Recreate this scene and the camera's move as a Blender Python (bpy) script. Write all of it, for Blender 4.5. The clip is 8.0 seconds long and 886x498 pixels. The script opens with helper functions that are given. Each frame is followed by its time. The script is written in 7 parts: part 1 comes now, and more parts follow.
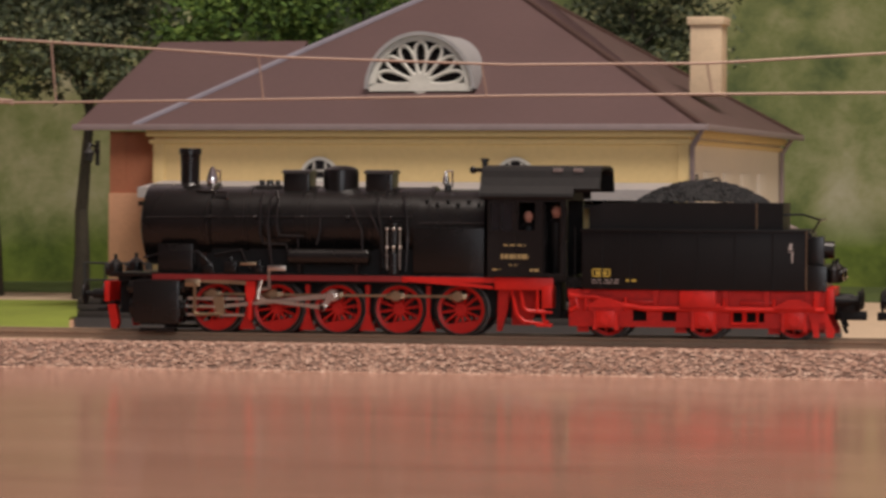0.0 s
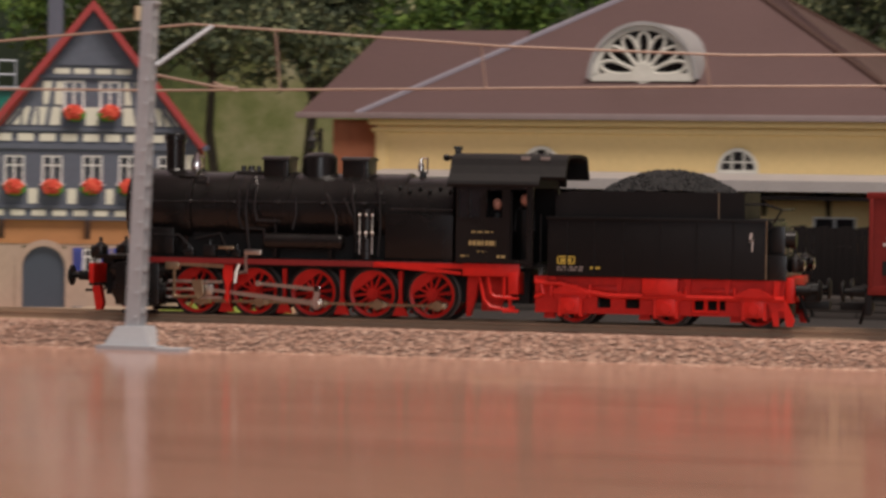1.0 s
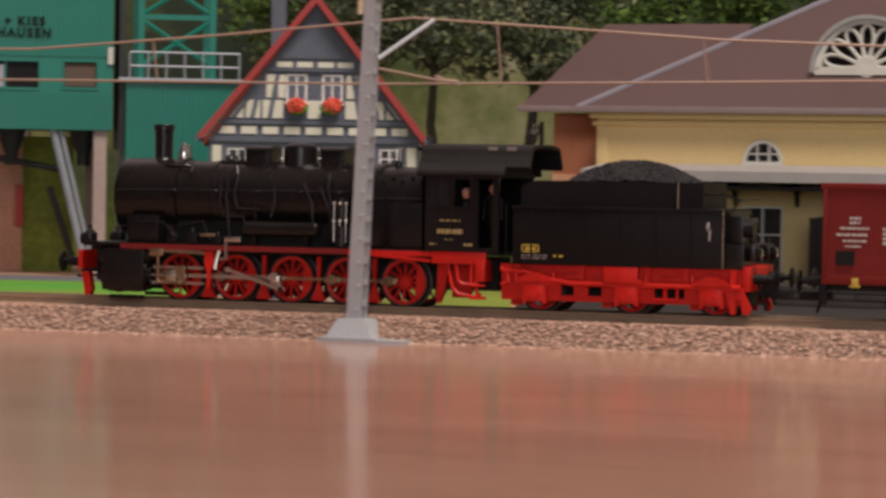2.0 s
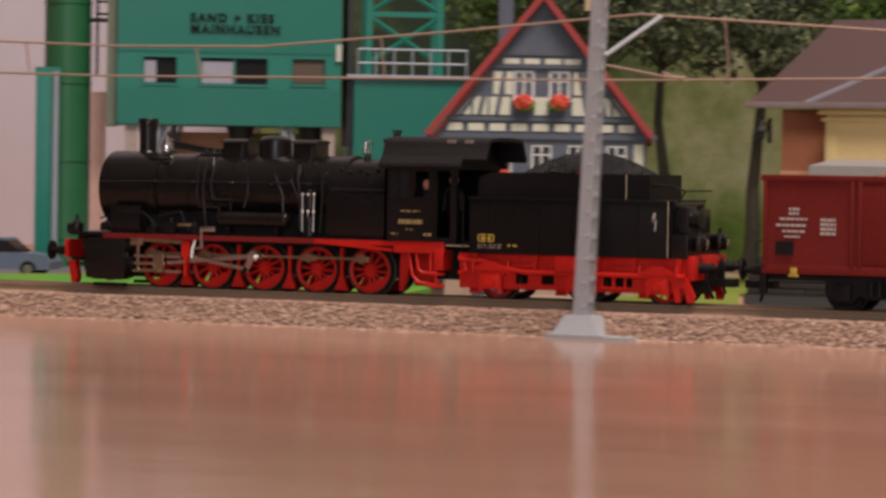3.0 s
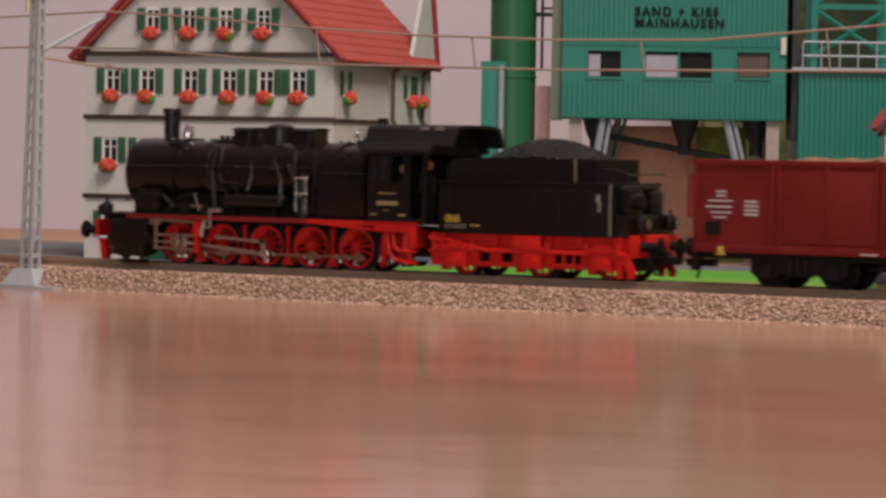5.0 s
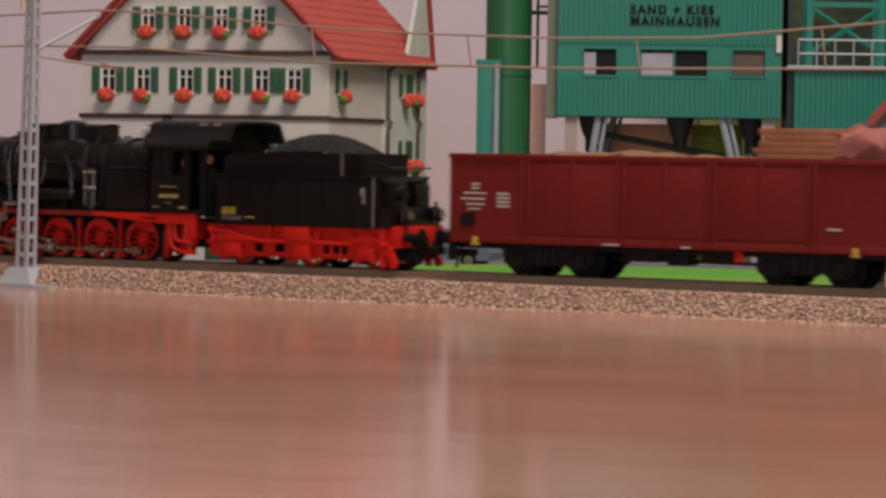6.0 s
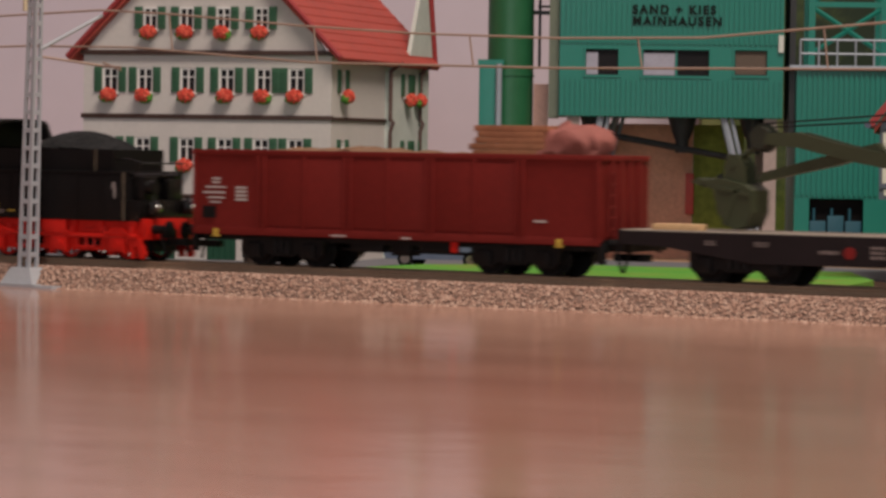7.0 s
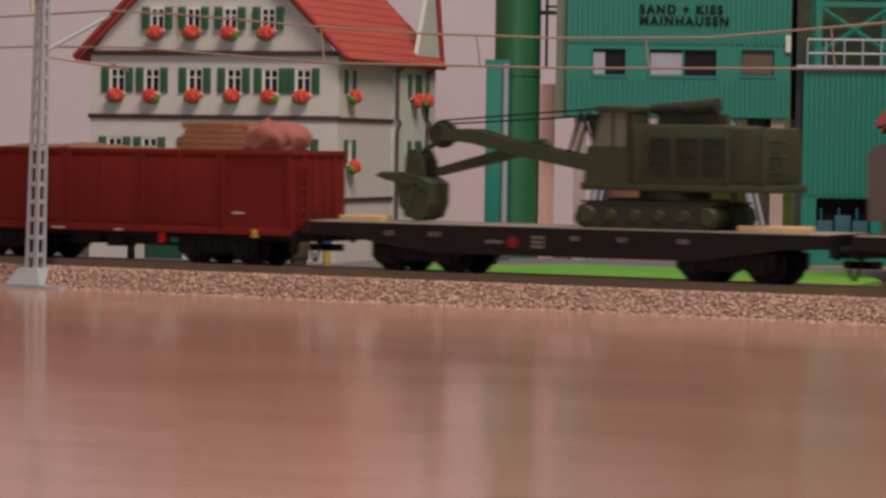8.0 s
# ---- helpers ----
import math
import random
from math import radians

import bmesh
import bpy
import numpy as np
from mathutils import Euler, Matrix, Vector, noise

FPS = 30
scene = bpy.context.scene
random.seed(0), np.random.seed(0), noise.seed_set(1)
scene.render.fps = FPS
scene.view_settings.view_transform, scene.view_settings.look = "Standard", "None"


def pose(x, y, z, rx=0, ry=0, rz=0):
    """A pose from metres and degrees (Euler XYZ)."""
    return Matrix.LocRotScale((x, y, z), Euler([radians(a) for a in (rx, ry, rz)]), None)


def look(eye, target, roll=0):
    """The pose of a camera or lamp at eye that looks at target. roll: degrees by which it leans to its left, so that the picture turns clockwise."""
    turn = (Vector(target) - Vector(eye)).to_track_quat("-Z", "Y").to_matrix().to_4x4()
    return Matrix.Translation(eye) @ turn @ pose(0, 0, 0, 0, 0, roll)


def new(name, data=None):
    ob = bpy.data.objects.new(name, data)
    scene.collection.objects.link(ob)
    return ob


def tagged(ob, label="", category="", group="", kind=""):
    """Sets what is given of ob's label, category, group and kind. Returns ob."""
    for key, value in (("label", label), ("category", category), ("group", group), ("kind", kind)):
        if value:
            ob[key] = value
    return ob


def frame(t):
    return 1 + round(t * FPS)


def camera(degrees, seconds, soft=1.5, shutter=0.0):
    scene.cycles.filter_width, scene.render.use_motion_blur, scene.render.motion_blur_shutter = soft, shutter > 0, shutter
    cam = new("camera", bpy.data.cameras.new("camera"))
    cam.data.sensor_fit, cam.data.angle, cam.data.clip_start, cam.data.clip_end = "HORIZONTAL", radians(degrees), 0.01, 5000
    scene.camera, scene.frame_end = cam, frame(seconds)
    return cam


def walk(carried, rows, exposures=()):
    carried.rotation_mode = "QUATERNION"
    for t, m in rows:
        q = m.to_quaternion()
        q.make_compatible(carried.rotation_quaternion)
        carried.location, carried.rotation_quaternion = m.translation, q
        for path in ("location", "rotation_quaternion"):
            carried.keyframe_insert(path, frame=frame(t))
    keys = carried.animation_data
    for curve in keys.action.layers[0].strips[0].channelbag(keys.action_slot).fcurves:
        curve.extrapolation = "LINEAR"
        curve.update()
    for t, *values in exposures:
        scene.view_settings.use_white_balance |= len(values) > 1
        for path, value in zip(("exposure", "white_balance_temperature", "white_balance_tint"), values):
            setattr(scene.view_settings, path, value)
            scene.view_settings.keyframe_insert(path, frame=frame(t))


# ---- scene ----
# camera: stands still on the table and pans after the train
cam = camera(16.083, 8.0, soft=2.95, shutter=0.5)
EYE = (0.0, 0.0, 0.0476)


def aim(yaw, pitch, lean):
    y, p = radians(yaw), radians(pitch)
    way = (-math.sin(y) * math.cos(p), math.cos(y) * math.cos(p), math.sin(p))
    return look(EYE, tuple(e + w for e, w in zip(EYE, way)), lean)


walk(cam, [
    (0.0, aim(10.16, -1.06, 0.30)), (0.5, aim(11.75, -1.14, 0.45)), (1.0, aim(14.19, -1.29, 0.80)),
    (1.5, aim(16.49, -1.42, 0.93)), (1.7, aim(17.18, -1.44, 0.95)), (2.8, aim(21.43, -1.57, 0.96)),
    (3.0, aim(22.36, -1.60, 0.96)), (3.5, aim(24.80, -1.71, 1.00)), (4.0, aim(26.99, -1.78, 1.00)),
    (4.5, aim(29.21, -1.80, 0.99)), (4.7, aim(29.97, -1.82, 0.98)), (5.0, aim(30.45, -1.85, 0.93)),
    (5.4, aim(30.42, -1.87, 0.90)), (5.8, aim(30.37, -1.88, 0.88)), (6.0, aim(30.37, -1.88, 0.87)),
    (6.5, aim(30.34, -1.88, 0.86)), (7.0, aim(30.41, -1.88, 0.85)), (7.5, aim(30.47, -1.88, 0.83)),
    (8.0, aim(30.54, -1.88, 0.80))], [(0.0, 0.0), (4.7, 0.0), (6.0, -0.08), (7.0, -0.14), (8.0, -0.16)])

# light: a ceiling lamp over the layout and daylight through one window behind the camera
world = bpy.data.worlds.new("world")
scene.world = world
world.use_nodes = True
world.node_tree.nodes["Background"].inputs[0].default_value = (0.75, 0.85, 1.0, 1)
world.node_tree.nodes["Background"].inputs[1].default_value = 0.3


def area_lamp(name, eye, target, w, h, power, colour):
    d = bpy.data.lights.new(name, "AREA")
    d.shape, d.size, d.size_y, d.energy, d.color = "RECTANGLE", w, h, power, colour
    ob = new(name, d)
    ob.matrix_world = look(eye, target)
    return ob


area_lamp("ceiling_lamp", (0.17, 0.58, 1.50), (-0.12, 0.95, 0.0), 0.9, 0.45, 31.5, (1.0, 0.87, 0.775))
area_lamp("window_light", (0.9, -2.49, 0.75), (0.0, 1.0, 0.1), 1.2, 1.2, 21.0, (0.95, 0.96, 1.0))
MM = 0.001


# ---- mesh helpers, all in millimetres ----
def B():
    return bmesh.new()


def box(bm, x0, x1, y0, y1, z0, z1, bev=0.0):
    g = bmesh.ops.create_cube(bm, size=1.0)["verts"]
    for v in g:
        v.co = Vector((x0 + (v.co.x + 0.5) * (x1 - x0), y0 + (v.co.y + 0.5) * (y1 - y0), z0 + (v.co.z + 0.5) * (z1 - z0)))
    if bev > 0:
        es = list({e for v in g for e in v.link_edges})
        bmesh.ops.bevel(bm, geom=es, offset=bev, segments=2, affect="EDGES", profile=0.6)
    return g


def cyl(bm, p0, p1, r0, r1=None, seg=20):
    p0, p1 = Vector(p0), Vector(p1)
    d = p1 - p0
    g = bmesh.ops.create_cone(bm, cap_ends=True, segments=seg, radius1=r0, radius2=r0 if r1 is None else r1, depth=d.length)["verts"]
    m = Matrix.Translation((p0 + p1) / 2) @ d.to_track_quat("Z", "Y").to_matrix().to_4x4()
    bmesh.ops.transform(bm, matrix=m, verts=g)
    return g


def ball(bm, c, r, sx=1, sy=1, sz=1, u=14, v=9):
    g = bmesh.ops.create_uvsphere(bm, u_segments=u, v_segments=v, radius=r)["verts"]
    bmesh.ops.transform(bm, matrix=Matrix.Translation(c) @ Matrix.Diagonal((sx, sy, sz, 1)), verts=g)
    return g


def prism(bm, pts, axis, a, b):
    """A polygon of 2D points drawn out from a to b along an axis: x takes (y, z), y takes (x, z), z takes (x, y)."""
    def at(p, k):
        return {"x": (k, p[0], p[1]), "y": (p[0], k, p[1]), "z": (p[0], p[1], k)}[axis]
    lo, hi = [bm.verts.new(at(p, a)) for p in pts], [bm.verts.new(at(p, b)) for p in pts]
    n = len(pts)
    fs = [bm.faces.new(lo), bm.faces.new(hi[::-1])]
    fs += [bm.faces.new((lo[i], hi[i], hi[(i + 1) % n], lo[(i + 1) % n])) for i in range(n)]
    bmesh.ops.recalc_face_normals(bm, faces=fs)
    return lo + hi


def solid(bm, pts, faces):
    vs = [bm.verts.new(p) for p in pts]
    fs = [bm.faces.new([vs[i] for i in f]) for f in faces]
    bmesh.ops.recalc_face_normals(bm, faces=fs)
    return vs


def tube(bm, pts, r, seg=8):
    """A round bar swept along a line of points."""
    pts = [Vector(q) for q in pts]
    rings, side = [], None
    for i, q in enumerate(pts):
        d0 = (q - pts[i - 1]).normalized() if i else (pts[1] - q).normalized()
        d1 = (pts[i + 1] - q).normalized() if i + 1 < len(pts) else d0
        t = (d0 + d1).normalized()
        if side is None:
            side = t.orthogonal().normalized()
        side = (side - t * side.dot(t)).normalized()
        up = t.cross(side)
        k = 1 / max(0.5, t.dot(d0))
        rings.append([bm.verts.new(q + (side * math.cos(2 * math.pi * j / seg) + up * math.sin(2 * math.pi * j / seg)) * r * (k if 0 < i < len(pts) - 1 else 1)) for j in range(seg)])
    fs = []
    for u, v in zip(rings, rings[1:]):
        fs += [bm.faces.new((u[j], u[(j + 1) % seg], v[(j + 1) % seg], v[j])) for j in range(seg)]
    fs += [bm.faces.new(rings[0][::-1]), bm.faces.new(rings[-1])]
    bmesh.ops.recalc_face_normals(bm, faces=fs)


def lathe(bm, c, prof, seg=24, axis="z", cap=True):
    """A turned body: (radius, height) pairs round an upright axis through c, or one along x."""
    rings = []
    for r, h in prof:
        ring = []
        for i in range(seg):
            a = 2 * math.pi * i / seg
            if axis == "z":
                q = (c[0] + r * math.cos(a), c[1] + r * math.sin(a), c[2] + h)
            elif axis == "y":
                q = (c[0] + r * math.cos(a), c[1] + h, c[2] + r * math.sin(a))
            else:
                q = (c[0] + h, c[1] + r * math.cos(a), c[2] + r * math.sin(a))
            ring.append(bm.verts.new(q))
        rings.append(ring)
    fs = []
    for a, b in zip(rings, rings[1:]):
        for i in range(seg):
            fs.append(bm.faces.new((a[i], a[(i + 1) % seg], b[(i + 1) % seg], b[i])))
    if cap:
        fs += [bm.faces.new(rings[0][::-1]), bm.faces.new(rings[-1])]
    bmesh.ops.recalc_face_normals(bm, faces=fs)


def mesh_of(name, bm, mat, smooth=True):
    bmesh.ops.scale(bm, vec=(MM, MM, MM), verts=bm.verts[:])
    me = bpy.data.meshes.new(name)
    if smooth:
        for f in bm.faces:
            f.smooth = True
        for e in bm.edges:
            e.smooth = not (e.is_manifold and e.calc_face_angle(0) > 0.6)
    bm.to_mesh(me)
    bm.free()
    me.materials.append(mat)
    return me


def part(name, bm, mat, parent=None, label="", smooth=True):
    ob = new(name, mesh_of(name, bm, mat, smooth))
    if parent:
        ob.parent = parent
    return tagged(ob, label)


def thing(name, label, category, at=(0, 0, 0), rz=0.0, group="", kind=""):
    ob = new(name)
    ob.empty_display_size = 0.01
    ob.matrix_basis = pose(at[0] * MM, at[1] * MM, at[2] * MM, 0, 0, rz)
    return tagged(ob, label, category, group, kind)


def single(name, bm, mat, label, category, at=(0, 0, 0), rz=0.0, group="", kind="", smooth=True):
    ob = new(name, mesh_of(name, bm, mat, smooth))
    ob.matrix_basis = pose(at[0] * MM, at[1] * MM, at[2] * MM, 0, 0, rz)
    return tagged(ob, label, category, group, kind)


# ---- materials ----
def material(name, col, rough=0.5, metal=0.0, var=0.12, scale=120.0, fine=900.0, bump=0.0, bscale=None, spec=0.5, coat=0.0, rvar=0.1):
    """A plain painted or cast surface: two scales of tone, some uneven gloss, fine relief. Scales are in turns per metre."""
    m = bpy.data.materials.new(name)
    m.use_nodes = True
    t = m.node_tree
    n, l = t.nodes, t.links
    b = n["Principled BSDF"]
    tc = n.new("ShaderNodeTexCoord")
    a, c = n.new("ShaderNodeTexNoise"), n.new("ShaderNodeTexNoise")
    a.inputs["Scale"].default_value, c.inputs["Scale"].default_value = scale, fine
    a.inputs["Detail"].default_value, c.inputs["Detail"].default_value = 4, 3
    l.new(tc.outputs["Object"], a.inputs["Vector"]), l.new(tc.outputs["Object"], c.inputs["Vector"])
    add = n.new("ShaderNodeMath")
    add.operation = "ADD"
    l.new(a.outputs["Fac"], add.inputs[0]), l.new(c.outputs["Fac"], add.inputs[1])
    mr = n.new("ShaderNodeMapRange")
    mr.inputs["From Min"].default_value, mr.inputs["From Max"].default_value = 0.6, 1.4
    mr.inputs["To Min"].default_value, mr.inputs["To Max"].default_value = 1 - var, 1 + var
    l.new(add.outputs[0], mr.inputs["Value"])
    mx = n.new("ShaderNodeVectorMath")
    mx.operation = "SCALE"
    mx.inputs[0].default_value = col[:3]
    l.new(mr.outputs[0], mx.inputs["Scale"])
    l.new(mx.outputs[0], b.inputs["Base Color"])
    rr = n.new("ShaderNodeMapRange")
    rr.inputs["To Min"].default_value, rr.inputs["To Max"].default_value = max(0.02, rough - rvar), min(1, rough + rvar)
    l.new(a.outputs["Fac"], rr.inputs["Value"]), l.new(rr.outputs[0], b.inputs["Roughness"])
    b.inputs["Metallic"].default_value = metal
    b.inputs["Specular IOR Level"].default_value = spec
    b.inputs["Coat Weight"].default_value = coat
    if bump:
        bp = n.new("ShaderNodeBump")
        bp.inputs["Strength"].default_value, bp.inputs["Distance"].default_value = bump, 0.0004
        src = c
        if bscale:
            src = n.new("ShaderNodeTexNoise")
            src.inputs["Scale"].default_value, src.inputs["Detail"].default_value = bscale, 5
            l.new(tc.outputs["Object"], src.inputs["Vector"])
        l.new(src.outputs["Fac"], bp.inputs["Height"]), l.new(bp.outputs["Normal"], b.inputs["Normal"])
    return m


BLACK = material("black_enamel", (0.0075, 0.0065, 0.006), 0.28, 0, 0.25, 60, 700, 0.05, spec=0.36)
TANKBLACK = material("matt_black_enamel", (0.007, 0.006, 0.006), 0.5, 0, 0.25, 60, 700, 0.05, spec=0.18)
RED = material("red_enamel", (0.58, 0.015, 0.009), 0.42, 0, 0.2, 60, 700, 0.05, spec=0.3)
WAGON = material("oxide_red_paint", (0.165, 0.0145, 0.011), 0.6, 0, 0.16, 50, 600, 0.08, spec=0.22)
# ---- more materials ----
def nodes_of(name):
    m = bpy.data.materials.new(name)
    m.use_nodes = True
    t = m.node_tree
    return m, t.nodes, t.links, t.nodes["Principled BSDF"]


def noise_node(n, l, vec, scale, detail=4.0, rough=0.55, dist=0.0):
    a = n.new("ShaderNodeTexNoise")
    a.inputs["Scale"].default_value, a.inputs["Detail"].default_value = scale, detail
    a.inputs["Roughness"].default_value, a.inputs["Distortion"].default_value = rough, dist
    l.new(vec, a.inputs["Vector"])
    return a.outputs["Fac"]


def ramp_node(n, l, fac, stops):
    r = n.new("ShaderNodeValToRGB")
    e = r.color_ramp.elements
    while len(e) < len(stops):
        e.new(0.5)
    for el, (p, c) in zip(e, stops):
        el.position, el.color = p, (*c, 1)
    l.new(fac, r.inputs["Fac"])
    return r.outputs["Color"]


def mapped(n, l, sx, sy, sz):
    tc, mp = n.new("ShaderNodeTexCoord"), n.new("ShaderNodeMapping")
    mp.inputs["Scale"].default_value = (sx, sy, sz)
    l.new(tc.outputs["Object"], mp.inputs["Vector"])
    return mp.outputs["Vector"]


def bumped(n, l, b, height, strength, dist):
    bp = n.new("ShaderNodeBump")
    bp.inputs["Strength"].default_value, bp.inputs["Distance"].default_value = strength, dist
    l.new(height, bp.inputs["Height"]), l.new(bp.outputs["Normal"], b.inputs["Normal"])


def lacquered_wood():
    m, n, l, b = nodes_of("lacquered_wood")
    v = mapped(n, l, 4.0, 13.0, 13.0)
    grain = noise_node(n, l, v, 1.8, 6, 0.62, 0.8)
    col = ramp_node(n, l, grain, [(0.25, (0.340, 0.180, 0.130)), (0.5, (0.395, 0.214, 0.155)), (0.8, (0.45, 0.253, 0.187))])
    l.new(col, b.inputs["Base Color"])
    broad = noise_node(n, l, mapped(n, l, 4, 7, 5), 1.2, 4, 0.55, 0.3)
    mr = n.new("ShaderNodeMapRange")
    mr.inputs["To Min"].default_value, mr.inputs["To Max"].default_value = 0.09, 0.20
    b.inputs["Specular IOR Level"].default_value = 0.46
    l.new(broad, mr.inputs["Value"]), l.new(mr.outputs[0], b.inputs["Roughness"])
    bumped(n, l, b, noise_node(n, l, mapped(n, l, 1, 1, 1), 38.0, 3), 0.10, 0.0012)
    return m


def stone_chips():
    m, n, l, b = nodes_of("ballast_chips")
    g = n.new("ShaderNodeNewGeometry")
    col = ramp_node(n, l, g.outputs["Random Per Island"], [(0.0, (0.24, 0.135, 0.095)), (0.3, (0.36, 0.21, 0.15)), (0.65, (0.44, 0.275, 0.20)), (1.0, (0.56, 0.39, 0.30))])
    l.new(col, b.inputs["Base Color"])
    b.inputs["Roughness"].default_value = 0.85
    return m


def printed_scenery():
    m, n, l, b = nodes_of("printed_scenery")
    v = mapped(n, l, 1, 1, 1)
    big, mid = noise_node(n, l, mapped(n, l, 1, 1, 0.45), 9.0, 3, 0.5), noise_node(n, l, v, 30, 6, 0.7, 0.2)
    ad = n.new("ShaderNodeMath")
    ad.operation = "MULTIPLY_ADD"
    ad.inputs[1].default_value = 0.6
    spread, tilt = n.new("ShaderNodeSeparateXYZ"), n.new("ShaderNodeMath")
    l.new(v, spread.inputs[0])
    tilt.operation, tilt.use_clamp = "MULTIPLY_ADD", False
    tilt.inputs[1].default_value = 0.42
    l.new(spread.outputs["X"], tilt.inputs[0]), l.new(big, tilt.inputs[2])
    l.new(mid, ad.inputs[0]), l.new(tilt.outputs[0], ad.inputs[2])
    wood = ramp_node(n, l, ad.outputs[0], [(0.50, (0.030, 0.045, 0.028)), (0.60, (0.085, 0.115, 0.045)), (0.70, (0.17, 0.195, 0.075)), (0.80, (0.27, 0.27, 0.14)), (0.92, (0.38, 0.36, 0.25))])
    meadow = ramp_node(n, l, mid, [(0.35, (0.045, 0.075, 0.014)), (0.6, (0.12, 0.17, 0.030))])
    # the printed meadow ends in an uneven edge low on the board
    sp = n.new("ShaderNodeSeparateXYZ")
    l.new(v, sp.inputs[0])
    edge = n.new("ShaderNodeMath")
    edge.operation = "MULTIPLY_ADD"
    edge.inputs[1].default_value = 0.05
    l.new(big, edge.inputs[0]), l.new(sp.outputs["Z"], edge.inputs[2])
    mr = n.new("ShaderNodeMapRange")
    mr.inputs["From Min"].default_value, mr.inputs["From Max"].default_value = 0.046, 0.070
    l.new(edge.outputs[0], mr.inputs["Value"])
    mx = n.new("ShaderNodeMix")
    mx.data_type = "RGBA"
    l.new(mr.outputs[0], mx.inputs[0]), l.new(meadow, mx.inputs[6]), l.new(wood, mx.inputs[7])
    l.new(mx.outputs[2], b.inputs["Base Color"])
    b.inputs["Roughness"].default_value = 0.8
    b.inputs["Specular IOR Level"].default_value = 0.2
    return m


def leaf_material(name, stops):
    m, n, l, b = nodes_of(name)
    g = n.new("ShaderNodeNewGeometry")
    l.new(ramp_node(n, l, g.outputs["Random Per Island"], stops), b.inputs["Base Color"])
    b.inputs["Roughness"].default_value = 0.8
    return m


def grass_material():
    m, n, l, b = nodes_of("grass_mat")
    v = mapped(n, l, 1, 1, 1)
    f = noise_node(n, l, v, 14, 6, 0.7)
    l.new(ramp_node(n, l, f, [(0.36, (0.26, 0.23, 0.05)), (0.46, (0.15, 0.36, 0.035)), (0.62, (0.08, 0.36, 0.035))]), b.inputs["Base Color"])
    b.inputs["Roughness"].default_value = 0.95
    bumped(n, l, b, noise_node(n, l, v, 900, 2), 0.8, 0.001)
    return m


LACQUER, CHIPS, SCENERY, GRASS = lacquered_wood(), stone_chips(), printed_scenery(), grass_material()
LEAF_DARK = leaf_material("dark_leaves", [(0, (0.05, 0.066, 0.040)), (0.5, (0.085, 0.112, 0.058)), (0.85, (0.16, 0.185, 0.085)), (1, (0.28, 0.29, 0.15))])
LEAF_BRIGHT = leaf_material("bright_leaves", [(0, (0.035, 0.075, 0.018)), (0.6, (0.10, 0.19, 0.03)), (1, (0.20, 0.30, 0.06))])
BARK = material("bark", (0.045, 0.038, 0.026), 0.9, 0, 0.35, 150, 800, 0.6)
RAIL = material("rail_steel", (0.37, 0.25, 0.16), 0.6, 0.0, 0.15, 80, 900, 0.05)
SLEEPER = material("sleeper_plastic", (0.085, 0.05, 0.032), 0.6, 0, 0.2)
ROADBED = material("roadbed_plastic", (0.20, 0.125, 0.095), 0.9, 0, 0.3, 300, 1500, 0.6)
MASTGREY = material("mast_grey_plastic", (0.40, 0.42, 0.44), 0.42, 0, 0.08, 80, 900, 0.04)
COPPER = material("wire_copper", (0.42, 0.30, 0.235), 0.45, 0.25, 0.1)
CREAM_CAP = material("insulator_cream", (0.66, 0.56, 0.36), 0.4)
PLASTER = material("room_wall_paint", (0.62, 0.555, 0.615), 0.85, 0, 0.03, 6, 60, 0.05)
ASPHALT = material("asphalt_card", (0.17, 0.17, 0.185), 0.85, 0, 0.15, 40, 900, 0.15)
BOARD_EDGE = material("board_tan", (0.50, 0.30, 0.19), 0.7, 0, 0.15)

# ---- the setting ----
TRACK_Y, RAIL_Z = 851.0, 8.2

bm = B()
box(bm, -2200, 1500, -900, 905, -40, -1.2)
single("table", bm, LACQUER, "wide lacquered reddish wooden table top", "table", kind="structure")
bm = B()
box(bm, -3200, 2200, 905, 2600, -40, -6.2)
single("ground", bm, BOARD_EDGE, "tan layout board that carries the village", "ground", kind="structure")
bm = B()
box(bm, -3300, 2300, -2500, 2700, -820, -800)
single("floor", bm, material("room_floor", (0.24, 0.17, 0.12), 0.5), "brown room floor far below", "floor", kind="structure")


def sheet(name, mat, label, cat, pts, z=-6.0, t=0.8):
    b2 = B()
    prism(b2, pts, "z", z - 0.3, z + t)
    return single(name, b2, mat, label, cat, kind="structure")


sheet("lawn", GRASS, "bright green flocked grass mat beside the track", "grass", [(-690, 905), (-430, 905), (-478, 1150), (-520, 1225), (-640, 1200), (-684, 1150)], -5.9, 3.0)
sheet("road", ASPHALT, "pale grey village road on the board", "road", [(-1250, 905), (-696, 905), (-690, 1155), (-643, 1206), (-520, 1231), (-440, 1165), (-500, 1330), (-1250, 1330)], -5.9, 0.5)
OLIVE_LAWN = material("olive_lawn", (0.060, 0.090, 0.016), 0.95, 0, 0.35, 20, 500, 0.5)
FRONT_LAWN = material("yellow_green_lawn", (0.215, 0.27, 0.036), 0.95, 0, 0.30, 16, 500, 0.5)
sheet("path", material("pale_forecourt", (0.40, 0.31, 0.23), 0.9, 0, 0.15), "pale sandy forecourt beside the half-timbered house", "path", [(-426, 905), (-332, 905), (-395, 1110), (-455, 1300), (-472, 1290), (-440, 1160), (-474, 1150)], -5.9, 0.7)
